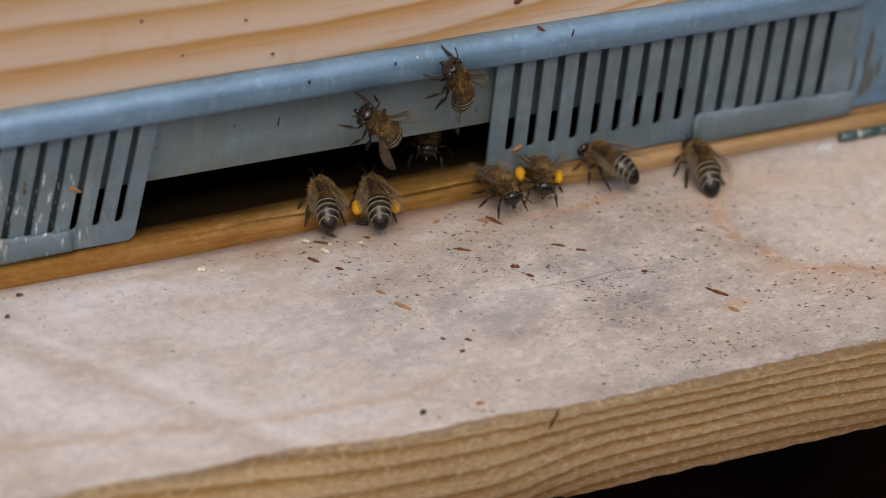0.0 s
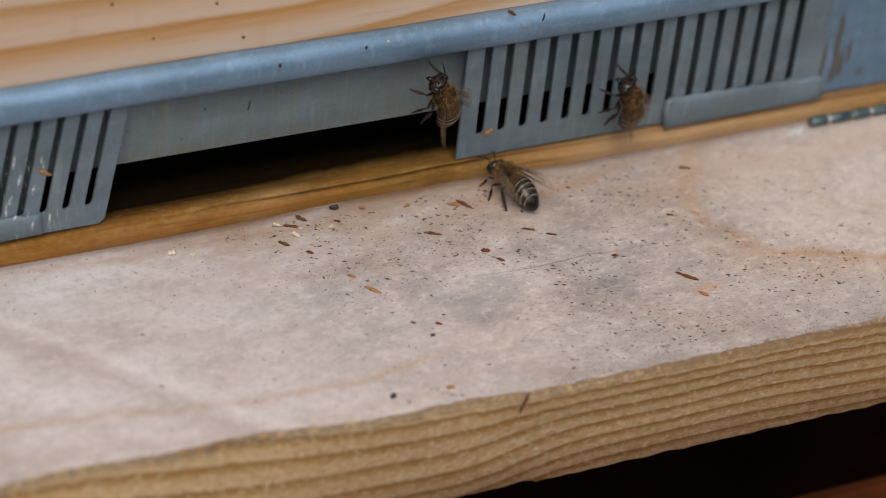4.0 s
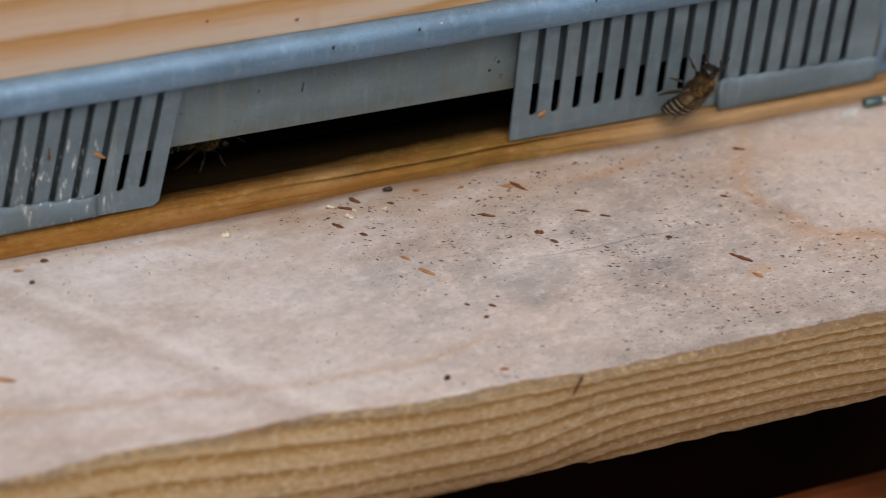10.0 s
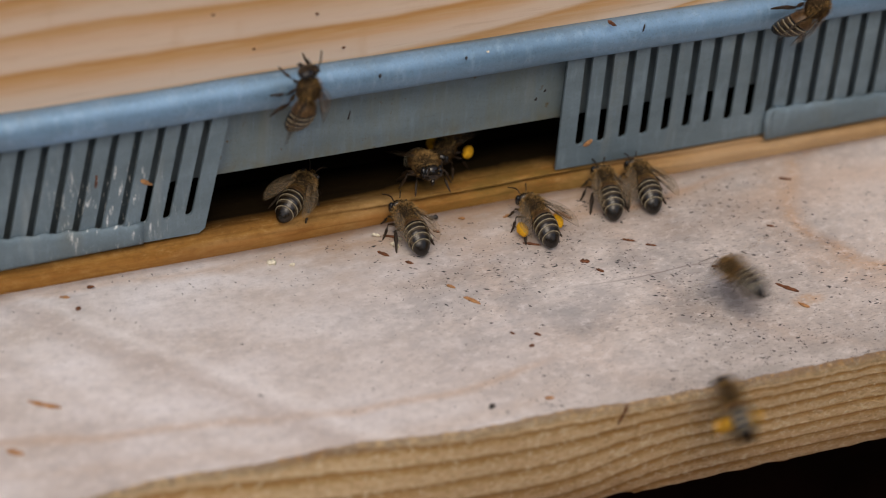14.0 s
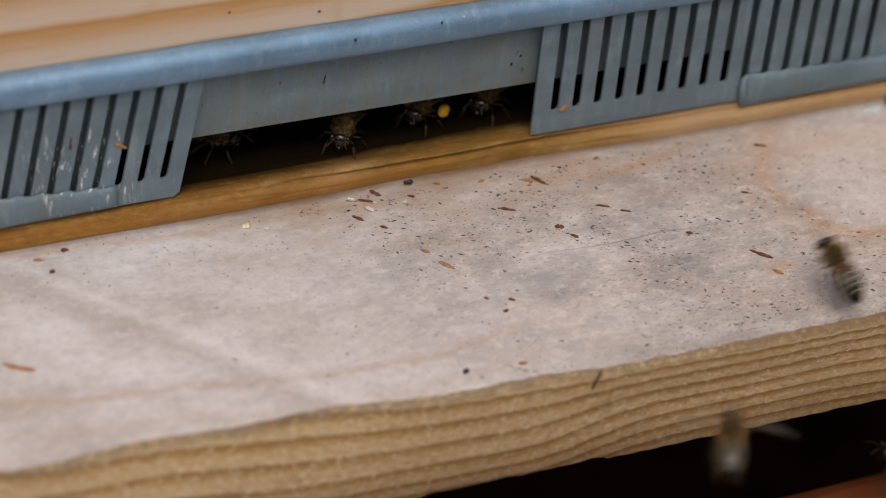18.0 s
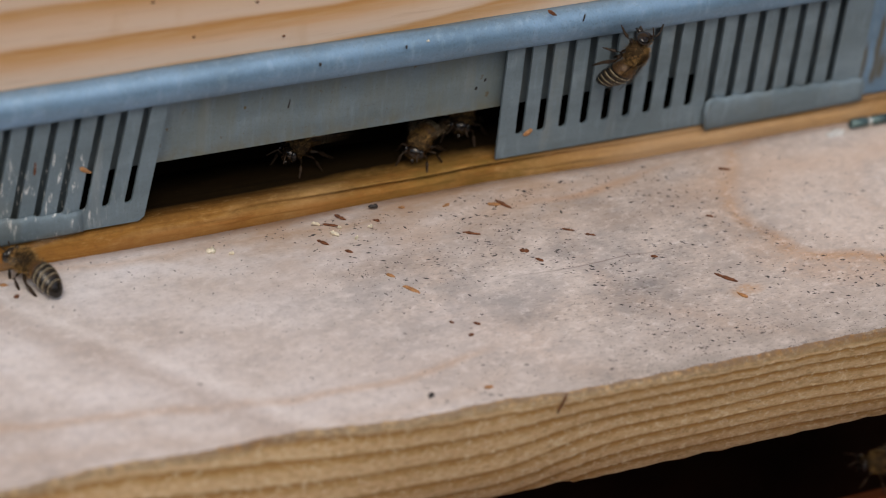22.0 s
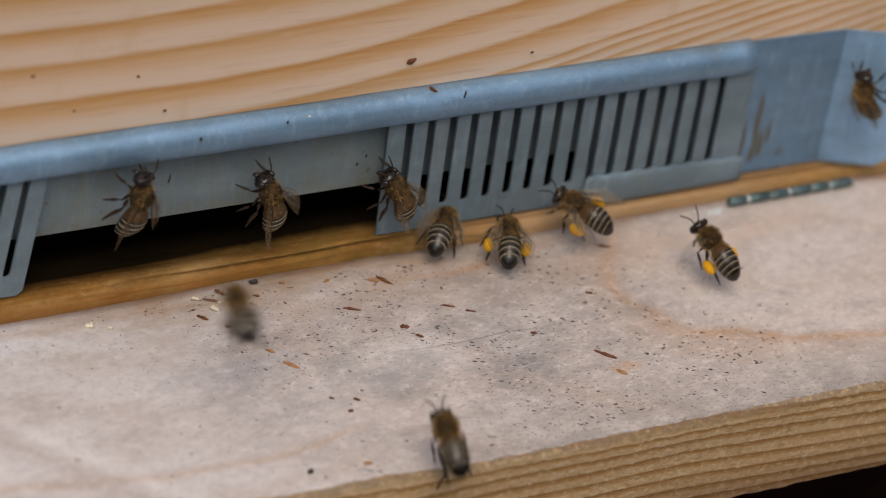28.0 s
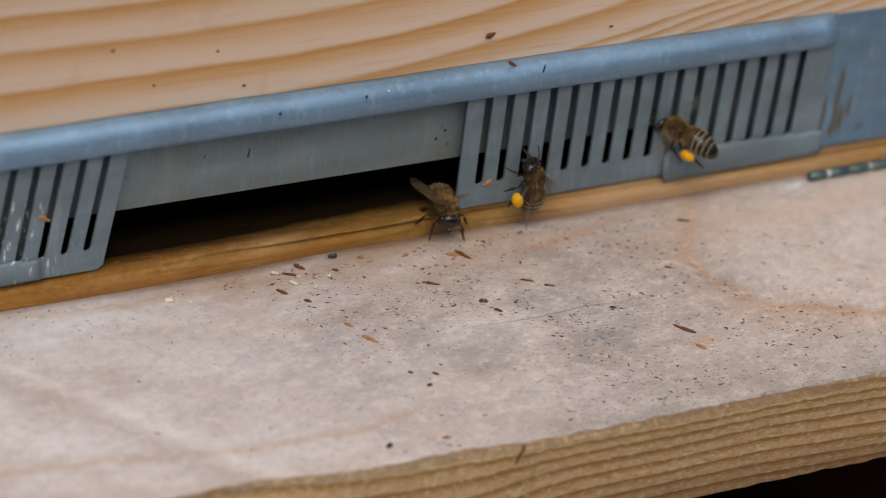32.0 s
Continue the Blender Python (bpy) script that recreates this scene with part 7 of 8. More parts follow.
    walk(BEES["N7"], [
        (0, pose(0.0540, 0.0450, 0.0062, 0, -0, 79)),
        (0.23, pose(0.0580, -0.0040, 0.0075, -6, -0, 114)),
        (0.5, pose(0.0826, -0.0040, 0.0058, -6, -0, 114)),
        (0.62, pose(0.0826, -0.0040, 0.0058, -6, -0, 114)),
        (0.88, pose(0.0694, -0.0040, 0.0058, -9, -0, 131)),
        (1, pose(0.0694, -0.0040, 0.0058, -9, -0, 131)),
        (1.12, pose(0.0694, -0.0040, 0.0058, -9, -0, 131)),
        (1.35, pose(0.0580, -0.0040, 0.0075, -9, -0, 131)),
        (1.5, pose(0.0540, 0.0450, 0.0062, 0, -0, 79)),
        (1.69, pose(0.0544, 0.0288, 0.0062, 0, -0, 142)),
        (1.88, pose(0.0547, 0.0126, 0.0062, 0, 0, -155)),
        (2, pose(0.0547, 0.0126, 0.0062, 0, 0, -155)),
        (2.12, pose(0.0547, 0.0126, 0.0062, 0, 0, -155)),
        (2.36, pose(0.0544, 0.0288, 0.0062, 0, -0, 142)),
        (2.6, pose(0.0540, 0.0450, 0.0062, 0, -0, 79)),
        (3, pose(0.0540, 0.0450, 0.0062, 0, -0, 79)),
        (12.5, pose(0.0540, 0.0450, 0.0062, 0, -0, 79)),
        (12.61, pose(0.0560, 0.0205, 0.0068, 0, -0, 124)),
        (12.72, pose(0.0580, -0.0040, 0.0075, 0, -0, 169)),
        (13, pose(0.2840, -0.0620, 0.0600, 0, -0, 169)),
        (13.38, pose(0.0713, -0.0085, 0.0037, 0, -0, 101)),
        (13.5, pose(0.0713, -0.0085, 0.0037, 0, -0, 101)),
        (13.62, pose(0.0713, -0.0085, 0.0037, 0, -0, 101)),
        (13.88, pose(0.0802, -0.0085, 0.0037, 0, -0, 86)),
        (14, pose(0.0802, -0.0085, 0.0037, 0, -0, 86)),
        (14.12, pose(0.0802, -0.0085, 0.0037, 0, -0, 86)),
        (14.38, pose(0.0714, -0.0040, 0.0058, -2, -0, 98)),
        (14.5, pose(0.0714, -0.0040, 0.0058, -2, -0, 98)),
        (14.62, pose(0.0714, -0.0040, 0.0058, -2, -0, 98)),
        (15.1, pose(0.0540, 0.0450, 0.0062, 0, -0, 79)),
        (15.34, pose(0.0580, -0.0040, 0.0075, -2, -0, 98)),
        (15.5, pose(0.0540, 0.0450, 0.0062, 0, -0, 79)),
        (19, pose(0.0540, 0.0450, 0.0062, 0, -0, 79)),
        (19.12, pose(0.0525, 0.0205, 0.0069, 2, -45, 106)),
        (19.23, pose(0.0509, -0.0040, 0.0075, -80, -72, -151)),
        (19.5, pose(0.0509, -0.0078, 0.0328, -80, -72, -151)),
        (19.62, pose(0.0509, -0.0078, 0.0328, -80, -72, -151)),
        (19.88, pose(0.0491, -0.0078, 0.0273, -53, -74, 180)),
        (20, pose(0.0491, -0.0078, 0.0273, -53, -74, 180)),
        (20.12, pose(0.0491, -0.0078, 0.0273, -53, -74, 180)),
        (20.35, pose(0.0491, -0.0040, 0.0075, -53, -74, 180)),
        (20.43, pose(0.0516, 0.0205, 0.0069, 4, -41, 103)),
        (20.5, pose(0.0540, 0.0450, 0.0062, 0, -0, 79)),
        (20.69, pose(0.0540, 0.0271, 0.0062, -0, 0, 152)),
        (20.88, pose(0.0541, 0.0092, 0.0062, -0, 0, -135)),
        (21, pose(0.0541, 0.0092, 0.0062, -0, 0, -135)),
        (21.12, pose(0.0541, 0.0092, 0.0062, -0, 0, -135)),
        (21.36, pose(0.0540, 0.0271, 0.0062, -0, 0, 152)),
        (21.6, pose(0.0540, 0.0450, 0.0062, 0, -0, 79)),
        (22, pose(0.0540, 0.0450, 0.0062, 0, -0, 79)),
        (32, pose(0.0540, 0.0450, 0.0062, 0, -0, 79)),
    ])
    walk(BEES["N8"], [
        (0, pose(0.2960, -0.0620, 0.0600, 0, -0, 169)),
        (2.5, pose(0.2960, -0.0620, 0.0600, 0, -0, 169)),
        (2.69, pose(0.2215, -0.0338, 0.0396, -23, -37, 167)),
        (2.88, pose(0.1471, -0.0056, 0.0191, -78, -68, -157)),
        (3, pose(0.1471, -0.0056, 0.0191, -78, -68, -157)),
        (3.12, pose(0.1471, -0.0056, 0.0191, -78, -68, -157)),
        (3.26, pose(0.2215, -0.0338, 0.0396, -23, -37, 167)),
        (3.4, pose(0.2960, -0.0620, 0.0600, 0, -0, 169)),
        (27, pose(0.2960, -0.0620, 0.0600, 0, -0, 169)),
        (27.16, pose(0.2513, -0.0442, 0.0481, -39, -19, 144)),
        (27.32, pose(0.2065, -0.0263, 0.0361, -77, -49, 134)),
        (27.48, pose(0.1618, -0.0085, 0.0242, -162, -72, 180)),
        (27.6, pose(0.1618, -0.0085, 0.0242, -162, -72, 180)),
        (27.72, pose(0.1618, -0.0085, 0.0242, -162, -72, 180)),
        (28, pose(0.1611, -0.0085, 0.0226, -161, -70, 180)),
        (28.12, pose(0.1611, -0.0085, 0.0226, -161, -70, 180)),
        (28.88, pose(0.1592, -0.0085, 0.0243, -162, -73, 180)),
        (29, pose(0.1592, -0.0085, 0.0243, -162, -73, 180)),
        (29.12, pose(0.1592, -0.0085, 0.0243, -162, -73, 180)),
        (29.88, pose(0.1600, -0.0085, 0.0250, -162, -72, -180)),
        (30, pose(0.1600, -0.0085, 0.0250, -162, -72, -180)),
        (30.12, pose(0.1600, -0.0085, 0.0250, -162, -72, -180)),
        (30.88, pose(0.1599, -0.0085, 0.0248, -162, -74, -180)),
        (31, pose(0.1599, -0.0085, 0.0248, -162, -74, -180)),
        (31.12, pose(0.1599, -0.0085, 0.0248, -162, -74, -180)),
        (31.88, pose(0.1578, -0.0085, 0.0246, -162, -73, -180)),
        (32, pose(0.1578, -0.0085, 0.0246, -162, -73, -180)),
    ])
    walk(BEES["S1"], [
        (0, pose(-0.1880, -0.0620, 0.0500, 0, -0, 11)),
        (0.5, pose(-0.1880, -0.0620, 0.0500, 0, -0, 11)),
        (0.72, pose(-0.0902, -0.0363, 0.0371, -13, 5, 53)),
        (0.94, pose(0.0076, -0.0106, 0.0242, -20, 17, 95)),
        (1, pose(0.0311, -0.0100, 0.0199, -20, 17, 95)),
        (1.06, pose(0.0546, -0.0094, 0.0157, -20, 17, 95)),
        (1.3, pose(0.0383, -0.0416, 0.0090, -20, 17, 95)),
        (1.42, pose(0.0383, -0.0416, 0.0090, -20, 17, 95)),
        (1.94, pose(0.0133, -0.0745, 0.0025, -16, 0, 94)),
        (2, pose(0.0368, -0.0750, 0.0070, -16, 0, 94)),
        (2.06, pose(0.0603, -0.0755, 0.0114, -16, 0, 94)),
        (2.18, pose(0.1842, -0.0688, 0.0357, -8, 3, 131)),
        (2.3, pose(0.3080, -0.0620, 0.0600, 0, -0, 169)),
        (2.7, pose(0.3080, -0.0620, 0.0600, 0, -0, 169)),
        (2.82, pose(0.2080, -0.0424, 0.0371, -1, -2, 116)),
        (2.94, pose(0.1080, -0.0228, 0.0143, -0, -3, 63)),
        (3, pose(0.0850, -0.0215, 0.0090, -0, -3, 63)),
        (3.06, pose(0.0619, -0.0203, 0.0037, -0, -3, 63)),
        (3.23, pose(0.1850, -0.0411, 0.0319, -1, -2, 116)),
        (3.4, pose(0.3080, -0.0620, 0.0600, 0, -0, 169)),
        (10.6, pose(0.3080, -0.0620, 0.0600, 0, -0, 169)),
        (10.88, pose(0.0583, -0.0250, 0.0476, -25, 4, 116)),
        (11, pose(0.0583, -0.0250, 0.0476, -25, 4, 116)),
        (11.3, pose(0.3080, -0.0620, 0.0600, 0, -0, 169)),
        (11.6, pose(0.3080, -0.0620, 0.0600, 0, -0, 169)),
        (11.77, pose(0.2030, -0.0648, 0.0368, -9, -5, 128)),
        (11.94, pose(0.0980, -0.0676, 0.0137, -12, -15, 87)),
        (12, pose(0.0745, -0.0676, 0.0090, -12, -15, 87)),
        (12.06, pose(0.0510, -0.0675, 0.0043, -12, -15, 87)),
        (12.38, pose(0.0679, -0.0600, 0.0124, -14, 10, 87)),
        (12.5, pose(0.0679, -0.0600, 0.0124, -14, 10, 87)),
        (12.62, pose(0.0679, -0.0600, 0.0124, -14, 10, 87)),
        (12.88, pose(0.1166, -0.0408, 0.0090, -13, 9, 85)),
        (13, pose(0.1166, -0.0408, 0.0090, -13, 9, 85)),
        (13.15, pose(0.2123, -0.0514, 0.0345, -5, 7, 127)),
        (13.3, pose(0.3080, -0.0620, 0.0600, 0, -0, 169)),
        (17.5, pose(0.3080, -0.0620, 0.0600, 0, -0, 169)),
        (17.72, pose(0.1967, -0.0760, 0.0342, -1, -2, 117)),
        (17.94, pose(0.0854, -0.0900, 0.0083, -0, -4, 65)),
        (18, pose(0.0614, -0.0900, 0.0078, -0, -4, 65)),
        (18.06, pose(0.0374, -0.0900, 0.0073, -0, -4, 65)),
        (18.3, pose(-0.1880, -0.0620, 0.0500, 0, -0, 11)),
        (18.6, pose(-0.1880, -0.0620, 0.0500, 0, -0, 11)),
        (18.77, pose(-0.0858, -0.0353, 0.0349, -6, -10, 55)),
        (18.94, pose(0.0164, -0.0086, 0.0199, -17, -14, 100)),
        (19, pose(0.0366, -0.0050, 0.0156, -17, -14, 100)),
        (19.06, pose(0.0569, -0.0014, 0.0113, -17, -14, 100)),
        (19.32, pose(0.0366, -0.0040, 0.0075, -17, -14, 100)),
        (19.5, pose(0.0180, 0.0610, 0.0062, 0, -0, 79)),
        (20, pose(0.0180, 0.0610, 0.0062, 0, -0, 79)),
        (32, pose(0.0180, 0.0610, 0.0062, 0, -0, 79)),
    ])
    walk(BEES["S2"], [
        (0, pose(0.0240, 0.0610, 0.0062, 0, -0, 79)),
        (11.5, pose(0.0240, 0.0610, 0.0062, 0, -0, 79)),
        (11.72, pose(0.0080, -0.0040, 0.0075, -22, 8, 104)),
        (11.94, pose(-0.0010, -0.0051, 0.0242, -22, 8, 104)),
        (12, pose(0.0053, -0.0120, 0.0249, -22, 8, 104)),
        (12.06, pose(0.0116, -0.0189, 0.0256, -22, 8, 104)),
        (12.88, pose(0.0433, -0.0100, 0.0082, -35, 32, 121)),
        (13, pose(0.0433, -0.0100, 0.0082, -35, 32, 121)),
        (13.12, pose(0.0433, -0.0100, 0.0082, -35, 32, 121)),
        (13.38, pose(0.0726, -0.0300, 0.0095, -28, 23, 112)),
        (13.5, pose(0.0726, -0.0300, 0.0095, -28, 23, 112)),
        (13.62, pose(0.0726, -0.0300, 0.0095, -28, 23, 112)),
        (13.94, pose(0.0586, -0.0422, 0.0029, -20, 17, 96)),
        (14, pose(0.0812, -0.0438, 0.0090, -20, 17, 96)),
        (14.06, pose(0.1038, -0.0454, 0.0151, -20, 17, 96)),
        (14.3, pose(0.2600, -0.0740, 0.0600, 0, -0, 169)),
        (16.4, pose(0.2600, -0.0740, 0.0600, 0, -0, 169)),
        (16.88, pose(0.0437, -0.0070, 0.0182, -17, -2, 98)),
        (17, pose(0.0437, -0.0070, 0.0182, -17, -2, 98)),
        (17.3, pose(0.0701, -0.0300, 0.0175, -21, 16, 100)),
        (17.42, pose(0.0701, -0.0300, 0.0175, -21, 16, 100)),
        (17.94, pose(0.0759, -0.0553, 0.0039, -15, -17, 97)),
        (18, pose(0.0987, -0.0569, 0.0090, -15, -17, 97)),
        (18.06, pose(0.1216, -0.0584, 0.0141, -15, -17, 97)),
        (18.13, pose(0.1908, -0.0662, 0.0371, -10, -6, 133)),
        (18.2, pose(0.2600, -0.0740, 0.0600, 0, -0, 169)),
        (18.3, pose(0.1267, -0.0740, 0.0567, 0, -0, 116)),
        (18.4, pose(-0.0067, -0.0740, 0.0533, 0, -0, 64)),
        (18.5, pose(-0.1400, -0.0740, 0.0500, 0, -0, 11)),
        (18.69, pose(-0.0577, -0.0400, 0.0333, -4, -8, 50)),
        (18.88, pose(0.0246, -0.0060, 0.0166, -12, -12, 89)),
        (19, pose(0.0246, -0.0060, 0.0166, -12, -12, 89)),
        (19.12, pose(0.0246, -0.0060, 0.0166, -12, -12, 89)),
        (19.35, pose(0.0246, -0.0040, 0.0075, -12, -12, 89)),
        (19.5, pose(0.0240, 0.0610, 0.0062, 0, -0, 79)),
        (20.6, pose(0.0240, 0.0610, 0.0062, 0, -0, 79)),
        (20.78, pose(0.0325, -0.0040, 0.0075, -21, -28, 111)),
        (21, pose(0.0325, -0.0090, 0.0152, -21, -28, 111)),
        (21.12, pose(0.0325, -0.0090, 0.0152, -21, -28, 111)),
        (21.38, pose(0.0098, -0.0100, 0.0351, -13, 10, 86)),
        (21.5, pose(0.0098, -0.0100, 0.0351, -13, 10, 86)),
        (21.62, pose(0.0098, -0.0100, 0.0351, -13, 10, 86)),
        (21.88, pose(-0.0217, -0.0085, 0.0037, 0, -0, 118)),
        (22, pose(-0.0217, -0.0085, 0.0037, 0, -0, 118)),
        (22.12, pose(-0.0217, -0.0085, 0.0037, 0, -0, 118)),
        (22.38, pose(-0.0228, -0.0089, 0.0037, 0, -0, 100)),
        (22.5, pose(-0.0228, -0.0089, 0.0037, 0, -0, 100)),
        (22.62, pose(-0.0228, -0.0089, 0.0037, 0, -0, 100)),
        (22.94, pose(0.0080, -0.0367, 0.0081, -10, 0, 81)),
        (23, pose(-0.0118, -0.0400, 0.0159, -10, 0, 81)),
        (23.06, pose(-0.0316, -0.0433, 0.0238, -10, 0, 81)),
        (23.5, pose(-0.1400, -0.0740, 0.0500, 0, -0, 11)),
        (23.94, pose(-0.0449, -0.0148, 0.0089, 0, -0, 81)),
        (24, pose(-0.0223, -0.0129, 0.0037, 0, -0, 81)),
        (24.06, pose(0.0002, -0.0110, -0.0015, 0, -0, 81)),
        (24.38, pose(0.0151, -0.0300, 0.0142, -9, 7, 77)),
        (24.5, pose(0.0151, -0.0300, 0.0142, -9, 7, 77)),
        (24.62, pose(0.0151, -0.0300, 0.0142, -9, 7, 77)),
        (24.9, pose(-0.1400, -0.0740, 0.0500, 0, -0, 11)),
        (26.1, pose(-0.1400, -0.0740, 0.0500, 0, -0, 11)),
        (26.24, pose(-0.0511, -0.0520, 0.0334, -13, 5, 53)),
        (26.38, pose(0.0378, -0.0300, 0.0167, -19, 18, 93)),
        (26.5, pose(0.0378, -0.0300, 0.0167, -19, 18, 93)),
        (26.8, pose(0.0323, -0.0268, 0.0090, -19, 16, 92)),
        (27, pose(0.0521, -0.0050, 0.0159, -3, -9, 69)),
        (27.12, pose(0.0521, -0.0050, 0.0159, -3, -9, 69)),
        (27.38, pose(0.1034, -0.0500, 0.0110, -16, 11, 86)),
        (27.5, pose(0.1034, -0.0500, 0.0110, -16, 11, 86)),
        (27.62, pose(0.1034, -0.0500, 0.0110, -16, 11, 86)),
        (27.94, pose(0.0544, -0.0557, 0.0116, -12, -8, 84)),
        (28, pose(0.0520, -0.0628, 0.0090, -12, -8, 84)),
        (28.06, pose(0.0496, -0.0699, 0.0064, -12, -8, 84)),
        (28.4, pose(0.1015, -0.0678, 0.0090, -19, 7, 93)),
        (28.7, pose(0.1029, -0.0497, 0.0090, -27, 2, 118)),
        (29, pose(0.2600, -0.0740, 0.0600, 0, -0, 169)),
        (30.4, pose(0.2600, -0.0740, 0.0600, 0, -0, 169)),
        (30.88, pose(0.0677, -0.0070, 0.0262, -25, -18, 117)),
        (31, pose(0.0677, -0.0070, 0.0262, -25, -18, 117)),
        (31.12, pose(0.0677, -0.0070, 0.0262, -25, -18, 117)),
        (31.29, pose(0.0580, -0.0040, 0.0075, -25, -18, 117)),
        (31.4, pose(0.0240, 0.0610, 0.0062, 0, -0, 79)),
        (32, pose(0.0240, 0.0610, 0.0062, 0, -0, 79)),
    ])
    walk(BEES["S3"], [
        (0, pose(-0.1520, -0.0740, 0.0500, 0, -0, 11)),
        (12.5, pose(-0.1520, -0.0740, 0.0500, 0, -0, 11)),
        (12.69, pose(-0.0528, -0.0519, 0.0310, 0, -0, -53)),
        (12.88, pose(0.0464, -0.0298, 0.0120, 0, -0, -116)),
        (13, pose(0.0464, -0.0298, 0.0120, 0, -0, -116)),
        (13.12, pose(0.0464, -0.0298, 0.0120, 0, -0, -116)),
        (13.5, pose(0.2720, -0.0740, 0.0600, 0, -0, 169)),
        (20.6, pose(0.2720, -0.0740, 0.0600, 0, -0, 169)),
        (20.88, pose(0.0968, -0.0097, 0.0090, -26, 7, 118)),
        (21, pose(0.0968, -0.0097, 0.0090, -26, 7, 118)),
        (21.12, pose(0.0968, -0.0097, 0.0090, -26, 7, 118)),
        (21.4, pose(0.2720, -0.0740, 0.0600, 0, -0, 169)),
        (27.1, pose(0.2720, -0.0740, 0.0600, 0, -0, 169)),
        (27.27, pose(0.1307, -0.0740, 0.0567, 0, -0, 116)),
        (27.43, pose(-0.0107, -0.0740, 0.0533, 0, -0, 64)),
        (27.6, pose(-0.1520, -0.0740, 0.0500, 0, -0, 11)),
        (27.94, pose(0.0005, -0.0421, 0.0295, -12, 4, 80)),
        (28, pose(0.0230, -0.0400, 0.0247, -12, 4, 80)),
        (28.06, pose(0.0455, -0.0379, 0.0199, -12, 4, 80)),
        (28.38, pose(0.0255, -0.0200, 0.0123, -16, 10, 86)),
        (28.5, pose(0.0255, -0.0200, 0.0123, -16, 10, 86)),
        (28.62, pose(0.0255, -0.0200, 0.0123, -16, 10, 86)),
        (28.94, pose(0.0206, -0.0142, 0.0139, -24, -5, 114)),
        (29, pose(0.0219, -0.0070, 0.0122, -24, -5, 114)),
        (29.06, pose(0.0232, 0.0002, 0.0104, -24, -5, 114)),
        (29.32, pose(0.0219, -0.0040, 0.0075, -24, -5, 114)),
        (29.5, pose(0.0300, 0.0610, 0.0062, 0, -0, 79)),
        (29.66, pose(0.0440, 0.0285, 0.0069, 0, -0, 124)),
        (29.82, pose(0.0580, -0.0040, 0.0075, 0, -0, 169)),
        (30.2, pose(0.2720, -0.0740, 0.0600, 0, -0, 169)),
        (30.5, pose(0.1110, -0.0500, 0.0097, -28, 26, 99)),
        (30.62, pose(0.1110, -0.0500, 0.0097, -28, 26, 99)),
        (30.94, pose(0.0357, -0.0594, 0.0316, -17, 10, 89)),
        (31, pose(0.0121, -0.0600, 0.0352, -17, 10, 89)),
        (31.06, pose(-0.0116, -0.0606, 0.0389, -17, 10, 89)),
        (31.18, pose(-0.0818, -0.0673, 0.0444, -10, 2, 51)),
        (31.3, pose(-0.1520, -0.0740, 0.0500, 0, -0, 11)),
        (32, pose(-0.1520, -0.0740, 0.0500, 0, -0, 11)),
    ])
    walk(BEES["S4"], [
        (0, pose(-0.1640, -0.0740, 0.0500, 0, -0, 11)),
        (12.6, pose(-0.1640, -0.0740, 0.0500, 0, -0, 11)),
        (12.88, pose(-0.0010, -0.0194, 0.0075, 0, 5, -25)),
        (13, pose(-0.0010, -0.0194, 0.0075, 0, 5, -25)),
        (13.12, pose(-0.0010, -0.0194, 0.0075, 0, 5, -25)),
        (13.4, pose(-0.1640, -0.0740, 0.0500, 0, -0, 11)),
        (19.1, pose(-0.1640, -0.0740, 0.0500, 0, -0, 11)),
        (19.27, pose(-0.0147, -0.0740, 0.0533, 0, -0, 64)),
        (19.43, pose(0.1347, -0.0740, 0.0567, 0, -0, 116)),
        (19.6, pose(0.2840, -0.0740, 0.0600, 0, -0, 169)),
        (19.74, pose(0.2082, -0.0445, 0.0345, -5, 8, 128)),
        (19.88, pose(0.1325, -0.0150, 0.0090, -14, 11, 87)),
        (20, pose(0.1325, -0.0150, 0.0090, -14, 11, 87)),
        (20.15, pose(0.2082, -0.0445, 0.0345, -5, 8, 128)),
        (20.3, pose(0.2840, -0.0740, 0.0600, 0, -0, 169)),
        (32, pose(0.2840, -0.0740, 0.0600, 0, -0, 169)),
    ])
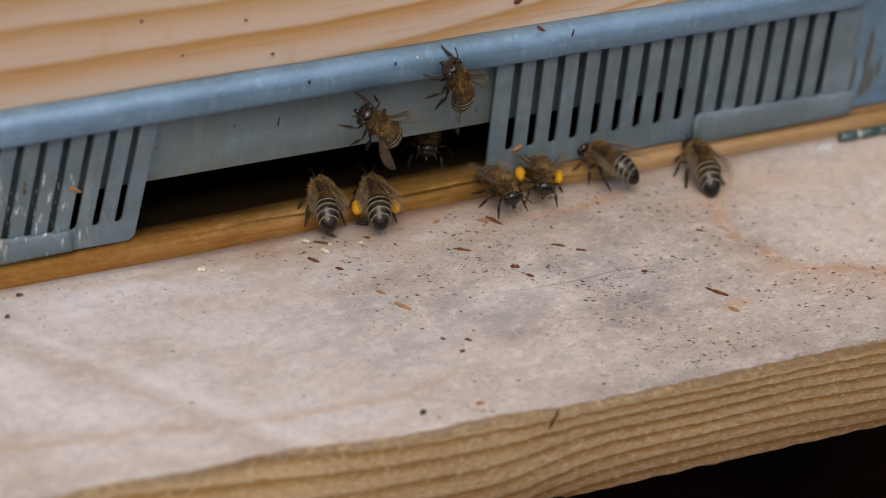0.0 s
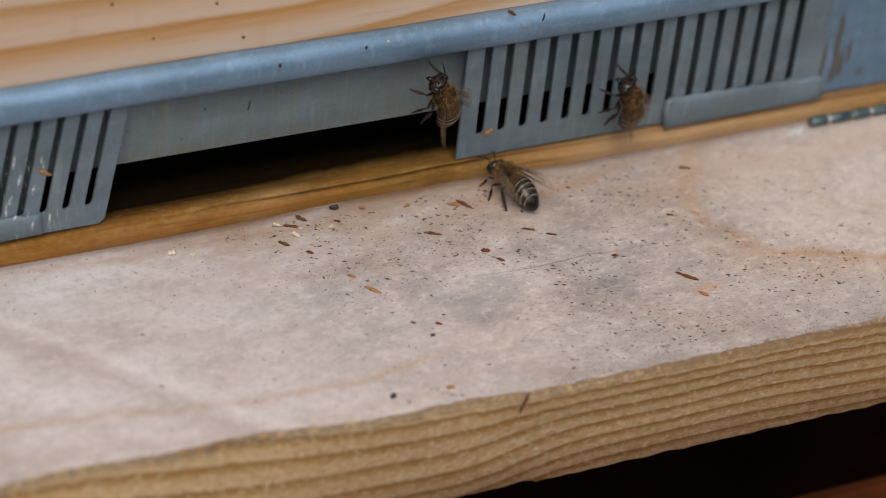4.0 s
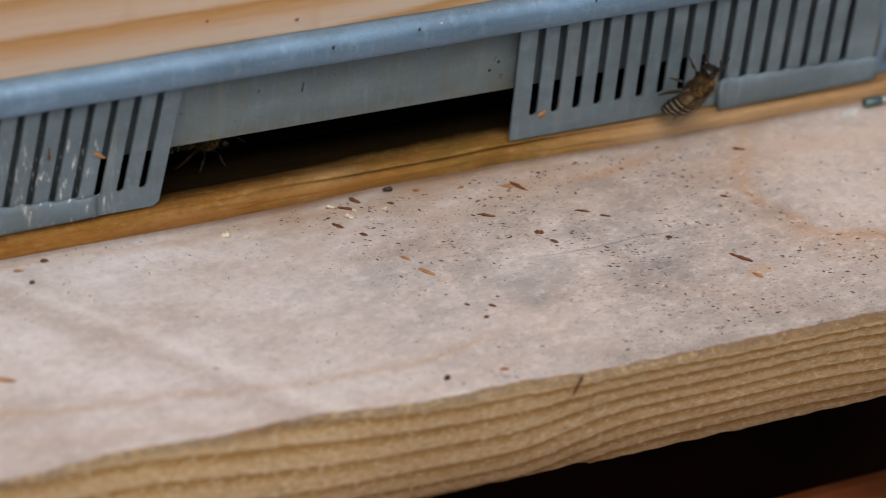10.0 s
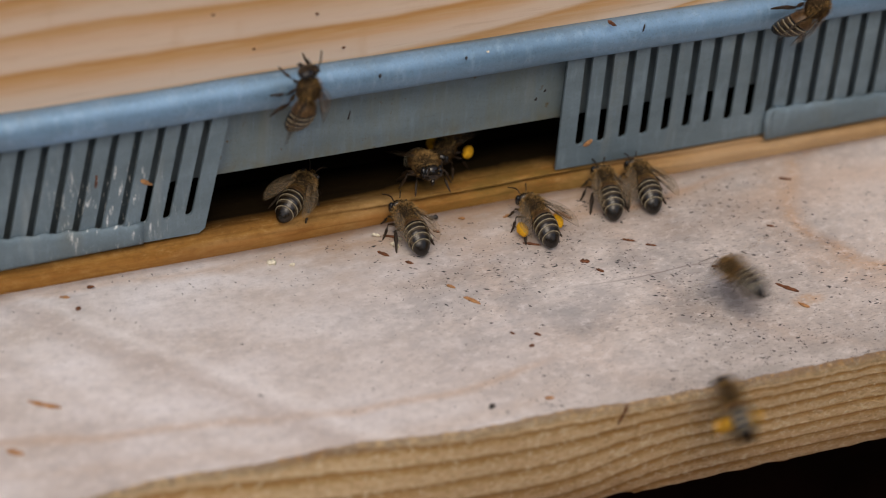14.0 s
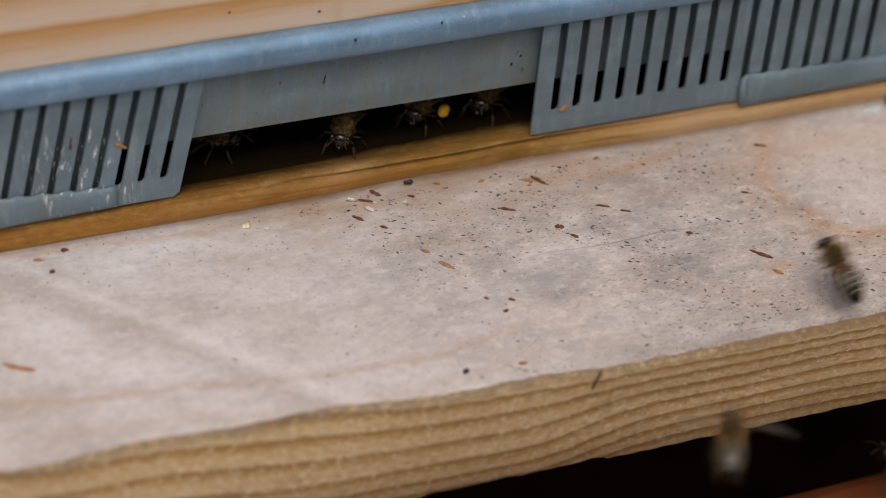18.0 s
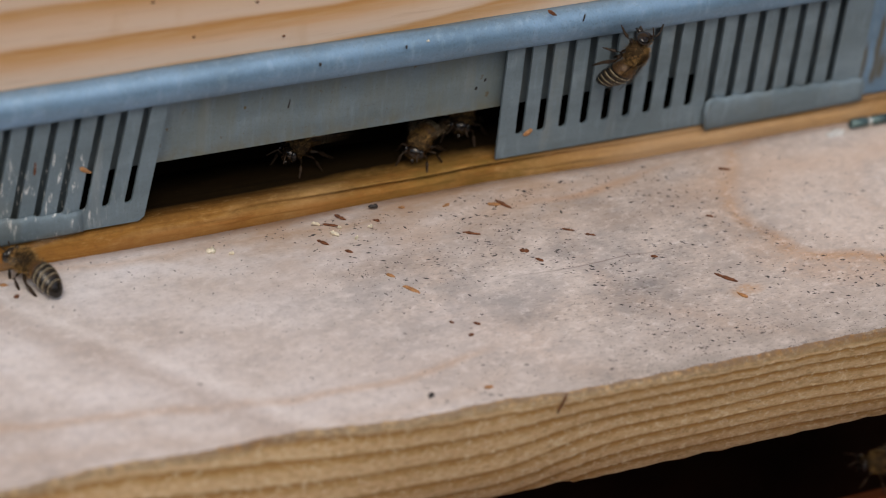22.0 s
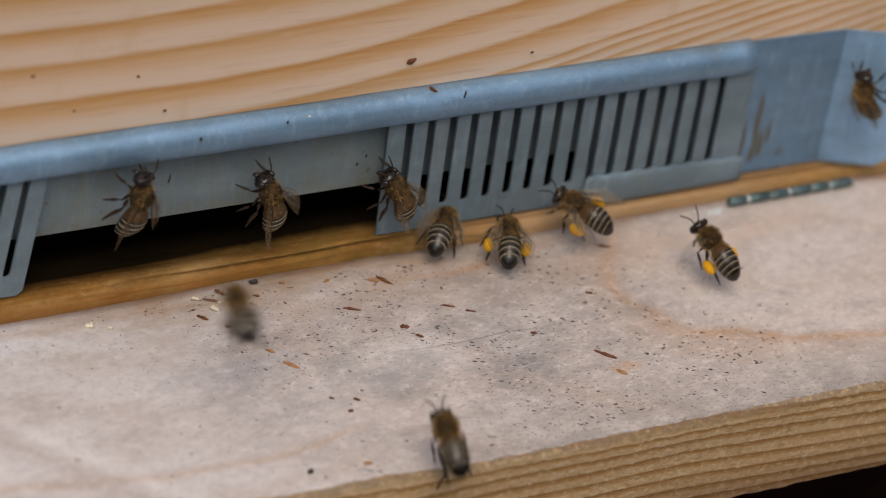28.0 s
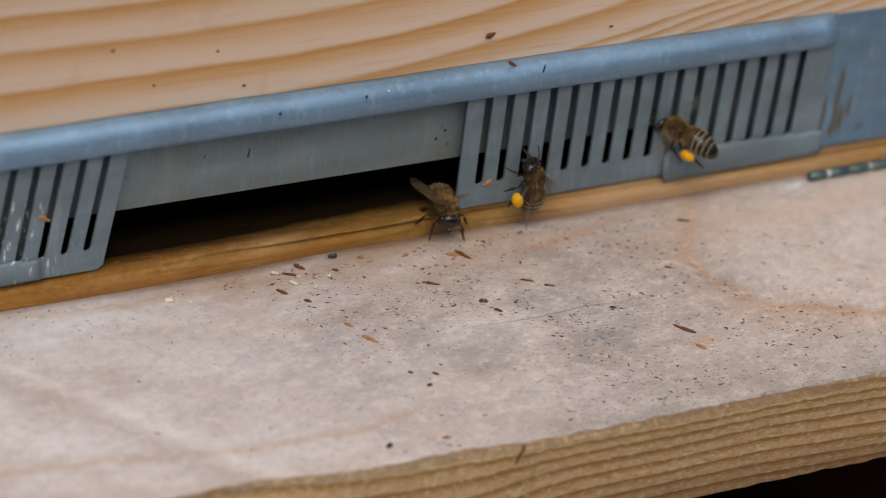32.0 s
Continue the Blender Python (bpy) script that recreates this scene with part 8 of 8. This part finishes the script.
    walk(BEES["Q1"], [
        (0, pose(0.2960, -0.0740, 0.0600, 0, -0, 169)),
        (0.6, pose(0.2960, -0.0740, 0.0600, 0, -0, 169)),
        (0.74, pose(0.1906, -0.0714, 0.0345, -14, -15, 133)),
        (0.88, pose(0.0852, -0.0688, 0.0090, -16, -35, 97)),
        (1, pose(0.0852, -0.0688, 0.0090, -16, -35, 97)),
        (1.12, pose(0.0852, -0.0688, 0.0090, -16, -35, 97)),
        (1.26, pose(0.1906, -0.0714, 0.0345, -14, -15, 133)),
        (1.4, pose(0.2960, -0.0740, 0.0600, 0, -0, 169)),
        (13.6, pose(0.2960, -0.0740, 0.0600, 0, -0, 169)),
        (13.77, pose(0.1930, -0.0730, 0.0358, -7, -2, 127)),
        (13.94, pose(0.0900, -0.0721, 0.0117, -11, -7, 86)),
        (14, pose(0.0666, -0.0720, 0.0062, -11, -7, 86)),
        (14.06, pose(0.0432, -0.0719, 0.0007, -11, -7, 86)),
        (14.23, pose(0.1696, -0.0730, 0.0304, -7, -2, 127)),
        (14.4, pose(0.2960, -0.0740, 0.0600, 0, -0, 169)),
        (16.2, pose(0.2960, -0.0740, 0.0600, 0, -0, 169)),
        (16.5, pose(0.0655, -0.0069, 0.0090, -24, -2, 119)),
        (16.62, pose(0.0655, -0.0069, 0.0090, -24, -2, 119)),
        (16.88, pose(0.0674, -0.0045, 0.0058, 3, -0, 78)),
        (17, pose(0.0674, -0.0045, 0.0058, 3, -0, 78)),
        (17.12, pose(0.0674, -0.0045, 0.0058, 3, -0, 78)),
        (17.35, pose(0.0580, -0.0040, 0.0075, 3, -0, 78)),
        (17.5, pose(0.0420, 0.0610, 0.0062, 0, -0, 79)),
        (18, pose(0.0420, 0.0610, 0.0062, 0, -0, 79)),
        (20, pose(0.0420, 0.0610, 0.0062, 0, -0, 79)),
        (20.13, pose(0.0500, 0.0285, 0.0068, 0, -0, 124)),
        (20.27, pose(0.0580, -0.0040, 0.0075, 0, -0, 169)),
        (20.6, pose(0.2960, -0.0740, 0.0600, 0, -0, 169)),
        (20.94, pose(0.1237, -0.0267, 0.0340, -22, 11, 104)),
        (21, pose(0.1007, -0.0250, 0.0305, -22, 11, 104)),
        (21.06, pose(0.0777, -0.0233, 0.0271, -22, 11, 104)),
        (21.4, pose(0.2960, -0.0740, 0.0600, 0, -0, 169)),
        (23.6, pose(0.2960, -0.0740, 0.0600, 0, -0, 169)),
        (23.88, pose(0.0753, -0.0050, 0.0131, -18, -12, 101)),
        (24, pose(0.0753, -0.0050, 0.0131, -18, -12, 101)),
        (24.12, pose(0.0753, -0.0050, 0.0131, -18, -12, 101)),
        (24.25, pose(0.0590, -0.0064, 0.0198, -16, -50, 125)),
        (24.38, pose(0.0427, -0.0078, 0.0265, -89, -76, -142)),
        (24.5, pose(0.0427, -0.0078, 0.0265, -89, -76, -142)),
        (24.62, pose(0.0427, -0.0078, 0.0265, -89, -76, -142)),
        (24.86, pose(0.0423, 0.0266, 0.0163, 5, -46, 103)),
        (25.1, pose(0.0420, 0.0610, 0.0062, 0, -0, 79)),
        (25.39, pose(0.0423, 0.0261, 0.0069, 5, -46, 103)),
        (25.64, pose(0.0427, -0.0040, 0.0075, -89, -76, -142)),
        (25.82, pose(0.0423, 0.0285, 0.0069, 5, -46, 103)),
        (26, pose(0.0420, 0.0610, 0.0062, 0, -0, 79)),
        (27, pose(0.0420, 0.0610, 0.0062, 0, -0, 79)),
        (27.13, pose(0.0500, 0.0285, 0.0068, 0, -0, 124)),
        (27.27, pose(0.0580, -0.0040, 0.0075, 0, -0, 169)),
        (27.6, pose(0.2960, -0.0740, 0.0600, 0, -0, 169)),
        (27.88, pose(0.1213, -0.0276, 0.0090, -22, -20, 107)),
        (28, pose(0.1213, -0.0276, 0.0090, -22, -20, 107)),
        (28.12, pose(0.1213, -0.0276, 0.0090, -22, -20, 107)),
        (28.38, pose(0.0925, -0.0063, 0.0058, 3, -0, 76)),
        (28.5, pose(0.0925, -0.0063, 0.0058, 3, -0, 76)),
        (28.62, pose(0.0925, -0.0063, 0.0058, 3, -0, 76)),
        (28.88, pose(0.0621, 0.0012, 0.0058, 3, -0, 78)),
        (29, pose(0.0621, 0.0012, 0.0058, 3, -0, 78)),
        (29.12, pose(0.0621, 0.0012, 0.0058, 3, -0, 78)),
        (29.35, pose(0.0580, -0.0040, 0.0075, 3, -0, 78)),
        (29.5, pose(0.0420, 0.0610, 0.0062, 0, -0, 79)),
        (30.2, pose(0.0420, 0.0610, 0.0062, 0, -0, 79)),
        (30.29, pose(0.0500, 0.0285, 0.0069, 0, -0, 124)),
        (30.38, pose(0.0580, -0.0040, 0.0075, 0, -0, 169)),
        (30.6, pose(0.2960, -0.0740, 0.0600, 0, -0, 169)),
        (30.88, pose(0.1213, -0.0060, 0.0220, -26, -20, 120)),
        (31, pose(0.1213, -0.0060, 0.0220, -26, -20, 120)),
        (31.12, pose(0.1213, -0.0060, 0.0220, -26, -20, 120)),
        (31.88, pose(0.1095, -0.0050, 0.0153, -27, -3, 124)),
        (32, pose(0.1095, -0.0050, 0.0153, -27, -3, 124)),
    ])
    walk(BEES["P4"], [
        (0, pose(0.3080, -0.0740, 0.0600, 0, -0, 169)),
        (27.5, pose(0.3080, -0.0740, 0.0600, 0, -0, 169)),
        (27.88, pose(0.1031, -0.0102, 0.0090, -28, -12, 128)),
        (28, pose(0.1031, -0.0102, 0.0090, -28, -12, 128)),
        (28.12, pose(0.1031, -0.0102, 0.0090, -28, -12, 128)),
        (28.38, pose(0.0996, -0.0056, 0.0108, -74, -63, -161)),
        (28.5, pose(0.0996, -0.0056, 0.0108, -74, -63, -161)),
        (28.62, pose(0.0996, -0.0056, 0.0108, -74, -63, -161)),
        (28.88, pose(0.0920, -0.0069, 0.0094, -13, -59, 114)),
        (29, pose(0.0920, -0.0069, 0.0094, -13, -59, 114)),
        (29.12, pose(0.0920, -0.0069, 0.0094, -13, -59, 114)),
        (29.88, pose(0.0839, -0.0056, 0.0071, -81, -6, -171)),
        (30, pose(0.0839, -0.0056, 0.0071, -81, -6, -171)),
        (30.12, pose(0.0839, -0.0056, 0.0071, -81, -6, -171)),
        (30.88, pose(0.0803, -0.0056, 0.0088, -55, -75, 180)),
        (31, pose(0.0803, -0.0056, 0.0088, -55, -75, 180)),
        (31.12, pose(0.0803, -0.0056, 0.0088, -55, -75, 180)),
        (31.88, pose(0.0790, -0.0056, 0.0091, -55, -77, 180)),
        (32, pose(0.0790, -0.0056, 0.0091, -55, -77, 180)),
    ])
    walk(BEES["P1"], [
        (0, pose(0.0432, -0.0040, 0.0058, 2, -0, 80)),
        (0.12, pose(0.0432, -0.0040, 0.0058, 2, -0, 80)),
        (0.41, pose(0.0432, -0.0040, 0.0075, 2, -0, 80)),
        (0.6, pose(0.0540, 0.0610, 0.0062, 0, -0, 79)),
        (10.3, pose(0.0540, 0.0610, 0.0062, 0, -0, 79)),
        (10.41, pose(0.0560, 0.0285, 0.0068, 0, -0, 124)),
        (10.53, pose(0.0580, -0.0040, 0.0075, 0, -0, 169)),
        (10.8, pose(0.2600, -0.0860, 0.0600, 0, -0, 169)),
        (11.38, pose(0.1228, -0.0165, 0.0090, -19, 6, 96)),
        (11.5, pose(0.1228, -0.0165, 0.0090, -19, 6, 96)),
        (11.62, pose(0.1228, -0.0165, 0.0090, -19, 6, 96)),
        (11.88, pose(0.0476, -0.0031, 0.0058, -6, -0, 115)),
        (12, pose(0.0476, -0.0031, 0.0058, -6, -0, 115)),
        (12.12, pose(0.0476, -0.0031, 0.0058, -6, -0, 115)),
        (12.88, pose(0.0505, 0.0031, 0.0058, -0, -0, 90)),
        (13, pose(0.0505, 0.0031, 0.0058, -0, -0, 90)),
        (13.12, pose(0.0505, 0.0031, 0.0058, -0, -0, 90)),
        (13.35, pose(0.0505, -0.0040, 0.0075, -0, -0, 90)),
        (13.5, pose(0.0540, 0.0610, 0.0062, 0, -0, 79)),
        (13.63, pose(0.0525, 0.0440, 0.0062, 0, -0, 129)),
        (13.75, pose(0.0510, 0.0270, 0.0062, 0, -0, 179)),
        (13.88, pose(0.0494, 0.0100, 0.0062, 0, 0, -131)),
        (14, pose(0.0494, 0.0100, 0.0062, 0, 0, -131)),
        (14.12, pose(0.0494, 0.0100, 0.0062, 0, 0, -131)),
        (14.28, pose(0.0510, 0.0270, 0.0062, 0, -0, 179)),
        (14.44, pose(0.0525, 0.0440, 0.0062, 0, -0, 129)),
        (14.6, pose(0.0540, 0.0610, 0.0062, 0, -0, 79)),
        (15, pose(0.0540, 0.0610, 0.0062, 0, -0, 79)),
        (15.5, pose(0.0540, 0.0610, 0.0062, 0, -0, 79)),
        (15.61, pose(0.0560, 0.0285, 0.0068, 0, -0, 124)),
        (15.72, pose(0.0580, -0.0040, 0.0075, 0, -0, 169)),
        (16, pose(0.2600, -0.0860, 0.0600, 0, -0, 169)),
        (16.6, pose(0.2600, -0.0860, 0.0600, 0, -0, 169)),
        (16.74, pose(0.1524, -0.0443, 0.0329, 2, -1, 122)),
        (16.88, pose(0.0447, -0.0025, 0.0058, 4, -0, 75)),
        (17, pose(0.0447, -0.0025, 0.0058, 4, -0, 75)),
        (17.12, pose(0.0447, -0.0025, 0.0058, 4, -0, 75)),
        (17.21, pose(0.0483, 0.0021, 0.0059, 3, -1, 126)),
        (17.29, pose(0.0519, 0.0067, 0.0061, 1, -1, 176)),
        (17.38, pose(0.0555, 0.0113, 0.0062, -0, -0, -133)),
        (17.5, pose(0.0555, 0.0113, 0.0062, -0, -0, -133)),
        (17.62, pose(0.0555, 0.0113, 0.0062, -0, -0, -133)),
        (17.88, pose(0.0504, 0.0120, 0.0062, 0, 0, -136)),
        (18, pose(0.0504, 0.0120, 0.0062, 0, 0, -136)),
        (18.12, pose(0.0504, 0.0120, 0.0062, 0, 0, -136)),
        (18.36, pose(0.0522, 0.0365, 0.0062, 0, -0, 152)),
        (18.6, pose(0.0540, 0.0610, 0.0062, 0, -0, 79)),
        (19, pose(0.0540, 0.0610, 0.0062, 0, -0, 79)),
        (19.09, pose(0.0580, -0.0040, 0.0075, 10, -0, 46)),
        (19.2, pose(0.0600, -0.0091, 0.0058, 10, -0, 46)),
        (19.5, pose(0.0520, -0.0205, 0.0037, 0, -0, 46)),
        (19.62, pose(0.0520, -0.0205, 0.0037, 0, -0, 46)),
        (19.88, pose(0.0507, -0.0181, 0.0037, 0, -0, 79)),
        (20, pose(0.0507, -0.0181, 0.0037, 0, -0, 79)),
        (20.12, pose(0.0507, -0.0181, 0.0037, 0, -0, 79)),
        (20.38, pose(0.0447, -0.0075, 0.0058, -2, -0, 97)),
        (20.5, pose(0.0447, -0.0075, 0.0058, -2, -0, 97)),
        (20.62, pose(0.0447, -0.0075, 0.0058, -2, -0, 97)),
        (20.85, pose(0.0447, -0.0040, 0.0075, -2, -0, 97)),
        (21, pose(0.0540, 0.0610, 0.0062, 0, -0, 79)),
        (25, pose(0.0540, 0.0610, 0.0062, 0, -0, 79)),
        (25.12, pose(0.0560, 0.0285, 0.0069, 0, -0, 124)),
        (25.23, pose(0.0580, -0.0040, 0.0075, 0, -0, 169)),
        (25.5, pose(0.2600, -0.0860, 0.0600, 0, -0, 169)),
        (26, pose(0.2600, -0.0860, 0.0600, 0, -0, 169)),
        (26.19, pose(0.1749, -0.0458, 0.0334, -26, -32, 169)),
        (26.38, pose(0.0898, -0.0056, 0.0069, -72, -59, -163)),
        (26.5, pose(0.0898, -0.0056, 0.0069, -72, -59, -163)),
        (26.62, pose(0.0898, -0.0056, 0.0069, -72, -59, -163)),
        (26.75, pose(0.0877, -0.0071, 0.0053, -12, -40, 125)),
        (26.88, pose(0.0857, -0.0085, 0.0037, 0, 0, 96)),
        (27, pose(0.0857, -0.0085, 0.0037, 0, 0, 96)),
        (27.12, pose(0.0857, -0.0085, 0.0037, 0, 0, 96)),
        (27.4, pose(0.0831, -0.0085, 0.0037, 0, -0, 102)),
        (27.52, pose(0.0831, -0.0085, 0.0037, 0, -0, 102)),
        (27.88, pose(0.0878, -0.0104, 0.0058, 5, -0, 69)),
        (28, pose(0.0878, -0.0104, 0.0058, 5, -0, 69)),
        (28.12, pose(0.0878, -0.0104, 0.0058, 5, -0, 69)),
        (28.63, pose(0.0635, 0.0035, 0.0061, 3, 2, -3)),
        (28.88, pose(0.0516, 0.0103, 0.0062, 0, -0, -75)),
        (29, pose(0.0516, 0.0103, 0.0062, 0, -0, -75)),
        (29.12, pose(0.0516, 0.0103, 0.0062, 0, -0, -75)),
        (29.25, pose(0.0524, 0.0272, 0.0062, -0, -0, -24)),
        (29.37, pose(0.0532, 0.0441, 0.0062, -0, -0, 27)),
        (29.5, pose(0.0540, 0.0610, 0.0062, 0, -0, 79)),
        (32, pose(0.0540, 0.0610, 0.0062, 0, -0, 79)),
    ])
    walk(BEES["P2"], [
        (0, pose(0.0752, -0.0040, 0.0058, -4, -0, -108)),
        (0.12, pose(0.0752, -0.0040, 0.0058, -4, -0, -108)),
        (0.21, pose(0.0736, -0.0078, 0.0051, -3, -2, -163)),
        (0.29, pose(0.0720, -0.0117, 0.0044, -1, -2, 142)),
        (0.38, pose(0.0704, -0.0155, 0.0037, 0, -0, 86)),
        (0.5, pose(0.0704, -0.0155, 0.0037, 0, -0, 86)),
        (0.62, pose(0.0704, -0.0155, 0.0037, 0, -0, 86)),
        (0.88, pose(0.0722, -0.0169, 0.0037, 0, -0, 82)),
        (1, pose(0.0722, -0.0169, 0.0037, 0, -0, 82)),
        (1.12, pose(0.0722, -0.0169, 0.0037, 0, -0, 82)),
        (1.38, pose(0.0667, -0.0085, 0.0037, 0, -0, 93)),
        (1.5, pose(0.0667, -0.0085, 0.0037, 0, -0, 93)),
        (1.62, pose(0.0667, -0.0085, 0.0037, 0, -0, 93)),
        (1.88, pose(0.0617, -0.0103, 0.0058, -3, -0, 104)),
        (2, pose(0.0617, -0.0103, 0.0058, -3, -0, 104)),
        (2.12, pose(0.0617, -0.0103, 0.0058, -3, -0, 104)),
        (2.88, pose(0.0570, -0.0005, 0.0058, 2, -0, 82)),
        (3, pose(0.0570, -0.0005, 0.0058, 2, -0, 82)),
        (3.12, pose(0.0570, -0.0005, 0.0058, 2, -0, 82)),
        (3.29, pose(0.0570, -0.0040, 0.0075, 2, -0, 82)),
        (3.4, pose(0.0120, 0.0770, 0.0062, 0, -0, 79)),
        (4.4, pose(0.0120, 0.0770, 0.0062, 0, -0, 79)),
        (4.58, pose(0.0080, -0.0040, 0.0075, 0, -0, 11)),
        (4.8, pose(-0.1520, -0.0860, 0.0500, 0, -0, 11)),
        (5.13, pose(-0.0567, -0.0366, 0.0249, -3, -1, 63)),
        (5.38, pose(0.0155, 0.0009, 0.0058, -6, -0, 115)),
        (5.5, pose(0.0155, 0.0009, 0.0058, -6, -0, 115)),
        (5.62, pose(0.0155, 0.0009, 0.0058, -6, -0, 115)),
        (5.75, pose(0.0153, 0.0068, 0.0060, -3, 1, 167)),
        (5.88, pose(0.0150, 0.0126, 0.0062, 0, -0, -140)),
        (6, pose(0.0150, 0.0126, 0.0062, 0, -0, -140)),
        (6.12, pose(0.0150, 0.0126, 0.0062, 0, -0, -140)),
        (6.31, pose(0.0135, 0.0448, 0.0062, 0, -0, 149)),
        (6.5, pose(0.0120, 0.0770, 0.0062, 0, -0, 79)),
        (11.3, pose(0.0120, 0.0770, 0.0062, 0, -0, 79)),
        (11.41, pose(0.0350, 0.0365, 0.0068, 0, -0, 124)),
        (11.53, pose(0.0580, -0.0040, 0.0075, 0, -0, 169)),
        (11.8, pose(0.2720, -0.0860, 0.0600, 0, -0, 169)),
        (12.2, pose(0.2720, -0.0860, 0.0600, 0, -0, 169)),
        (12.35, pose(0.1723, -0.0470, 0.0364, -6, 11, 132)),
        (12.5, pose(0.0726, -0.0080, 0.0127, -18, 15, 93)),
        (12.62, pose(0.0726, -0.0080, 0.0127, -18, 15, 93)),
        (12.88, pose(0.0613, -0.0010, 0.0058, 2, -0, 83)),
        (13, pose(0.0613, -0.0010, 0.0058, 2, -0, 83)),
        (13.12, pose(0.0613, -0.0010, 0.0058, 2, -0, 83)),
        (13.29, pose(0.0580, -0.0040, 0.0075, 2, -0, 83)),
        (13.4, pose(0.0120, 0.0770, 0.0062, 0, -0, 79)),
        (25, pose(0.0120, 0.0770, 0.0062, 0, -0, 79)),
        (28, pose(0.0120, 0.0770, 0.0062, 0, -0, 79)),
        (28.12, pose(0.0350, 0.0365, 0.0069, 0, -0, 124)),
        (28.23, pose(0.0580, -0.0040, 0.0075, 0, -0, 169)),
        (28.5, pose(0.2720, -0.0860, 0.0600, 0, -0, 169)),
        (28.72, pose(0.2063, -0.0793, 0.0343, -14, -15, 133)),
        (28.94, pose(0.1405, -0.0726, 0.0086, -17, -36, 96)),
        (29, pose(0.1182, -0.0720, -0.0001, -17, -36, 96)),
        (29.06, pose(0.0960, -0.0714, -0.0088, -17, -36, 96)),
        (29.18, pose(0.1840, -0.0787, 0.0256, -14, -15, 133)),
        (29.3, pose(0.2720, -0.0860, 0.0600, 0, -0, 169)),
        (29.45, pose(0.1410, -0.0480, 0.0382, -5, 7, 127)),
        (29.6, pose(0.0100, -0.0100, 0.0164, -14, 9, 84)),
        (29.72, pose(0.0100, -0.0100, 0.0164, -14, 9, 84)),
        (30, pose(0.0083, -0.0061, 0.0058, -3, -0, 102)),
        (30.12, pose(0.0083, -0.0061, 0.0058, -3, -0, 102)),
        (30.38, pose(0.0093, 0.0071, 0.0058, -3, -0, 103)),
        (30.5, pose(0.0093, 0.0071, 0.0058, -3, -0, 103)),
        (30.62, pose(0.0093, 0.0071, 0.0058, -3, -0, 103)),
        (30.85, pose(0.0093, -0.0040, 0.0075, -3, -0, 103)),
        (31, pose(0.0120, 0.0770, 0.0062, 0, -0, 79)),
        (32, pose(0.0120, 0.0770, 0.0062, 0, -0, 79)),
    ])
    walk(BEES["P3"], [
        (0, pose(0.2840, -0.0860, 0.0600, 0, -0, 169)),
        (13, pose(0.2840, -0.0860, 0.0600, 0, -0, 169)),
        (13.38, pose(0.0763, -0.0447, 0.0037, 0, -0, 114)),
        (13.5, pose(0.0763, -0.0447, 0.0037, 0, -0, 114)),
        (13.62, pose(0.0763, -0.0447, 0.0037, 0, -0, 114)),
        (13.88, pose(0.0577, -0.0127, 0.0037, 0, -0, 94)),
        (14, pose(0.0577, -0.0127, 0.0037, 0, -0, 94)),
        (14.12, pose(0.0577, -0.0127, 0.0037, 0, -0, 94)),
        (14.38, pose(0.0515, -0.0005, 0.0058, 1, -0, 88)),
        (14.5, pose(0.0515, -0.0005, 0.0058, 1, -0, 88)),
        (14.62, pose(0.0515, -0.0005, 0.0058, 1, -0, 88)),
        (14.85, pose(0.0515, -0.0040, 0.0075, 1, -0, 88)),
        (15, pose(0.0180, 0.0770, 0.0062, 0, -0, 79)),
        (32, pose(0.0180, 0.0770, 0.0062, 0, -0, 79)),
    ])
    walk(BEES["E1"], [
        (0, pose(0.1650, -0.0640, -0.0458, 0, -4, 168)),
        (17.5, pose(0.1650, -0.0640, -0.0458, 0, -4, 168)),
        (17.88, pose(0.1285, -0.0500, -0.0458, 0, -4, 168)),
        (18, pose(0.1280, -0.0500, -0.0458, 0, -4, 168)),
        (18.5, pose(0.1274, -0.0500, -0.0458, 0, -4, 170)),
        (19, pose(0.1268, -0.0506, -0.0458, 0, -4, 172)),
        (20, pose(0.1277, -0.0498, -0.0458, 0, -4, 172)),
        (21, pose(0.1288, -0.0500, -0.0458, 0, -4, 172)),
        (21.6, pose(0.1305, -0.0492, -0.0458, 0, -4, 168)),
        (22, pose(0.1320, -0.0484, -0.0458, 0, -4, 166)),
        (22.5, pose(0.1330, -0.0490, -0.0458, 0, -4, 160)),
        (22.9, pose(0.1500, -0.0580, -0.0458, 0, -4, 166)),
        (23.2, pose(0.1650, -0.0640, -0.0458, 0, -4, 168)),
        (32, pose(0.1650, -0.0640, -0.0458, 0, -4, 168)),
    ])


motions()
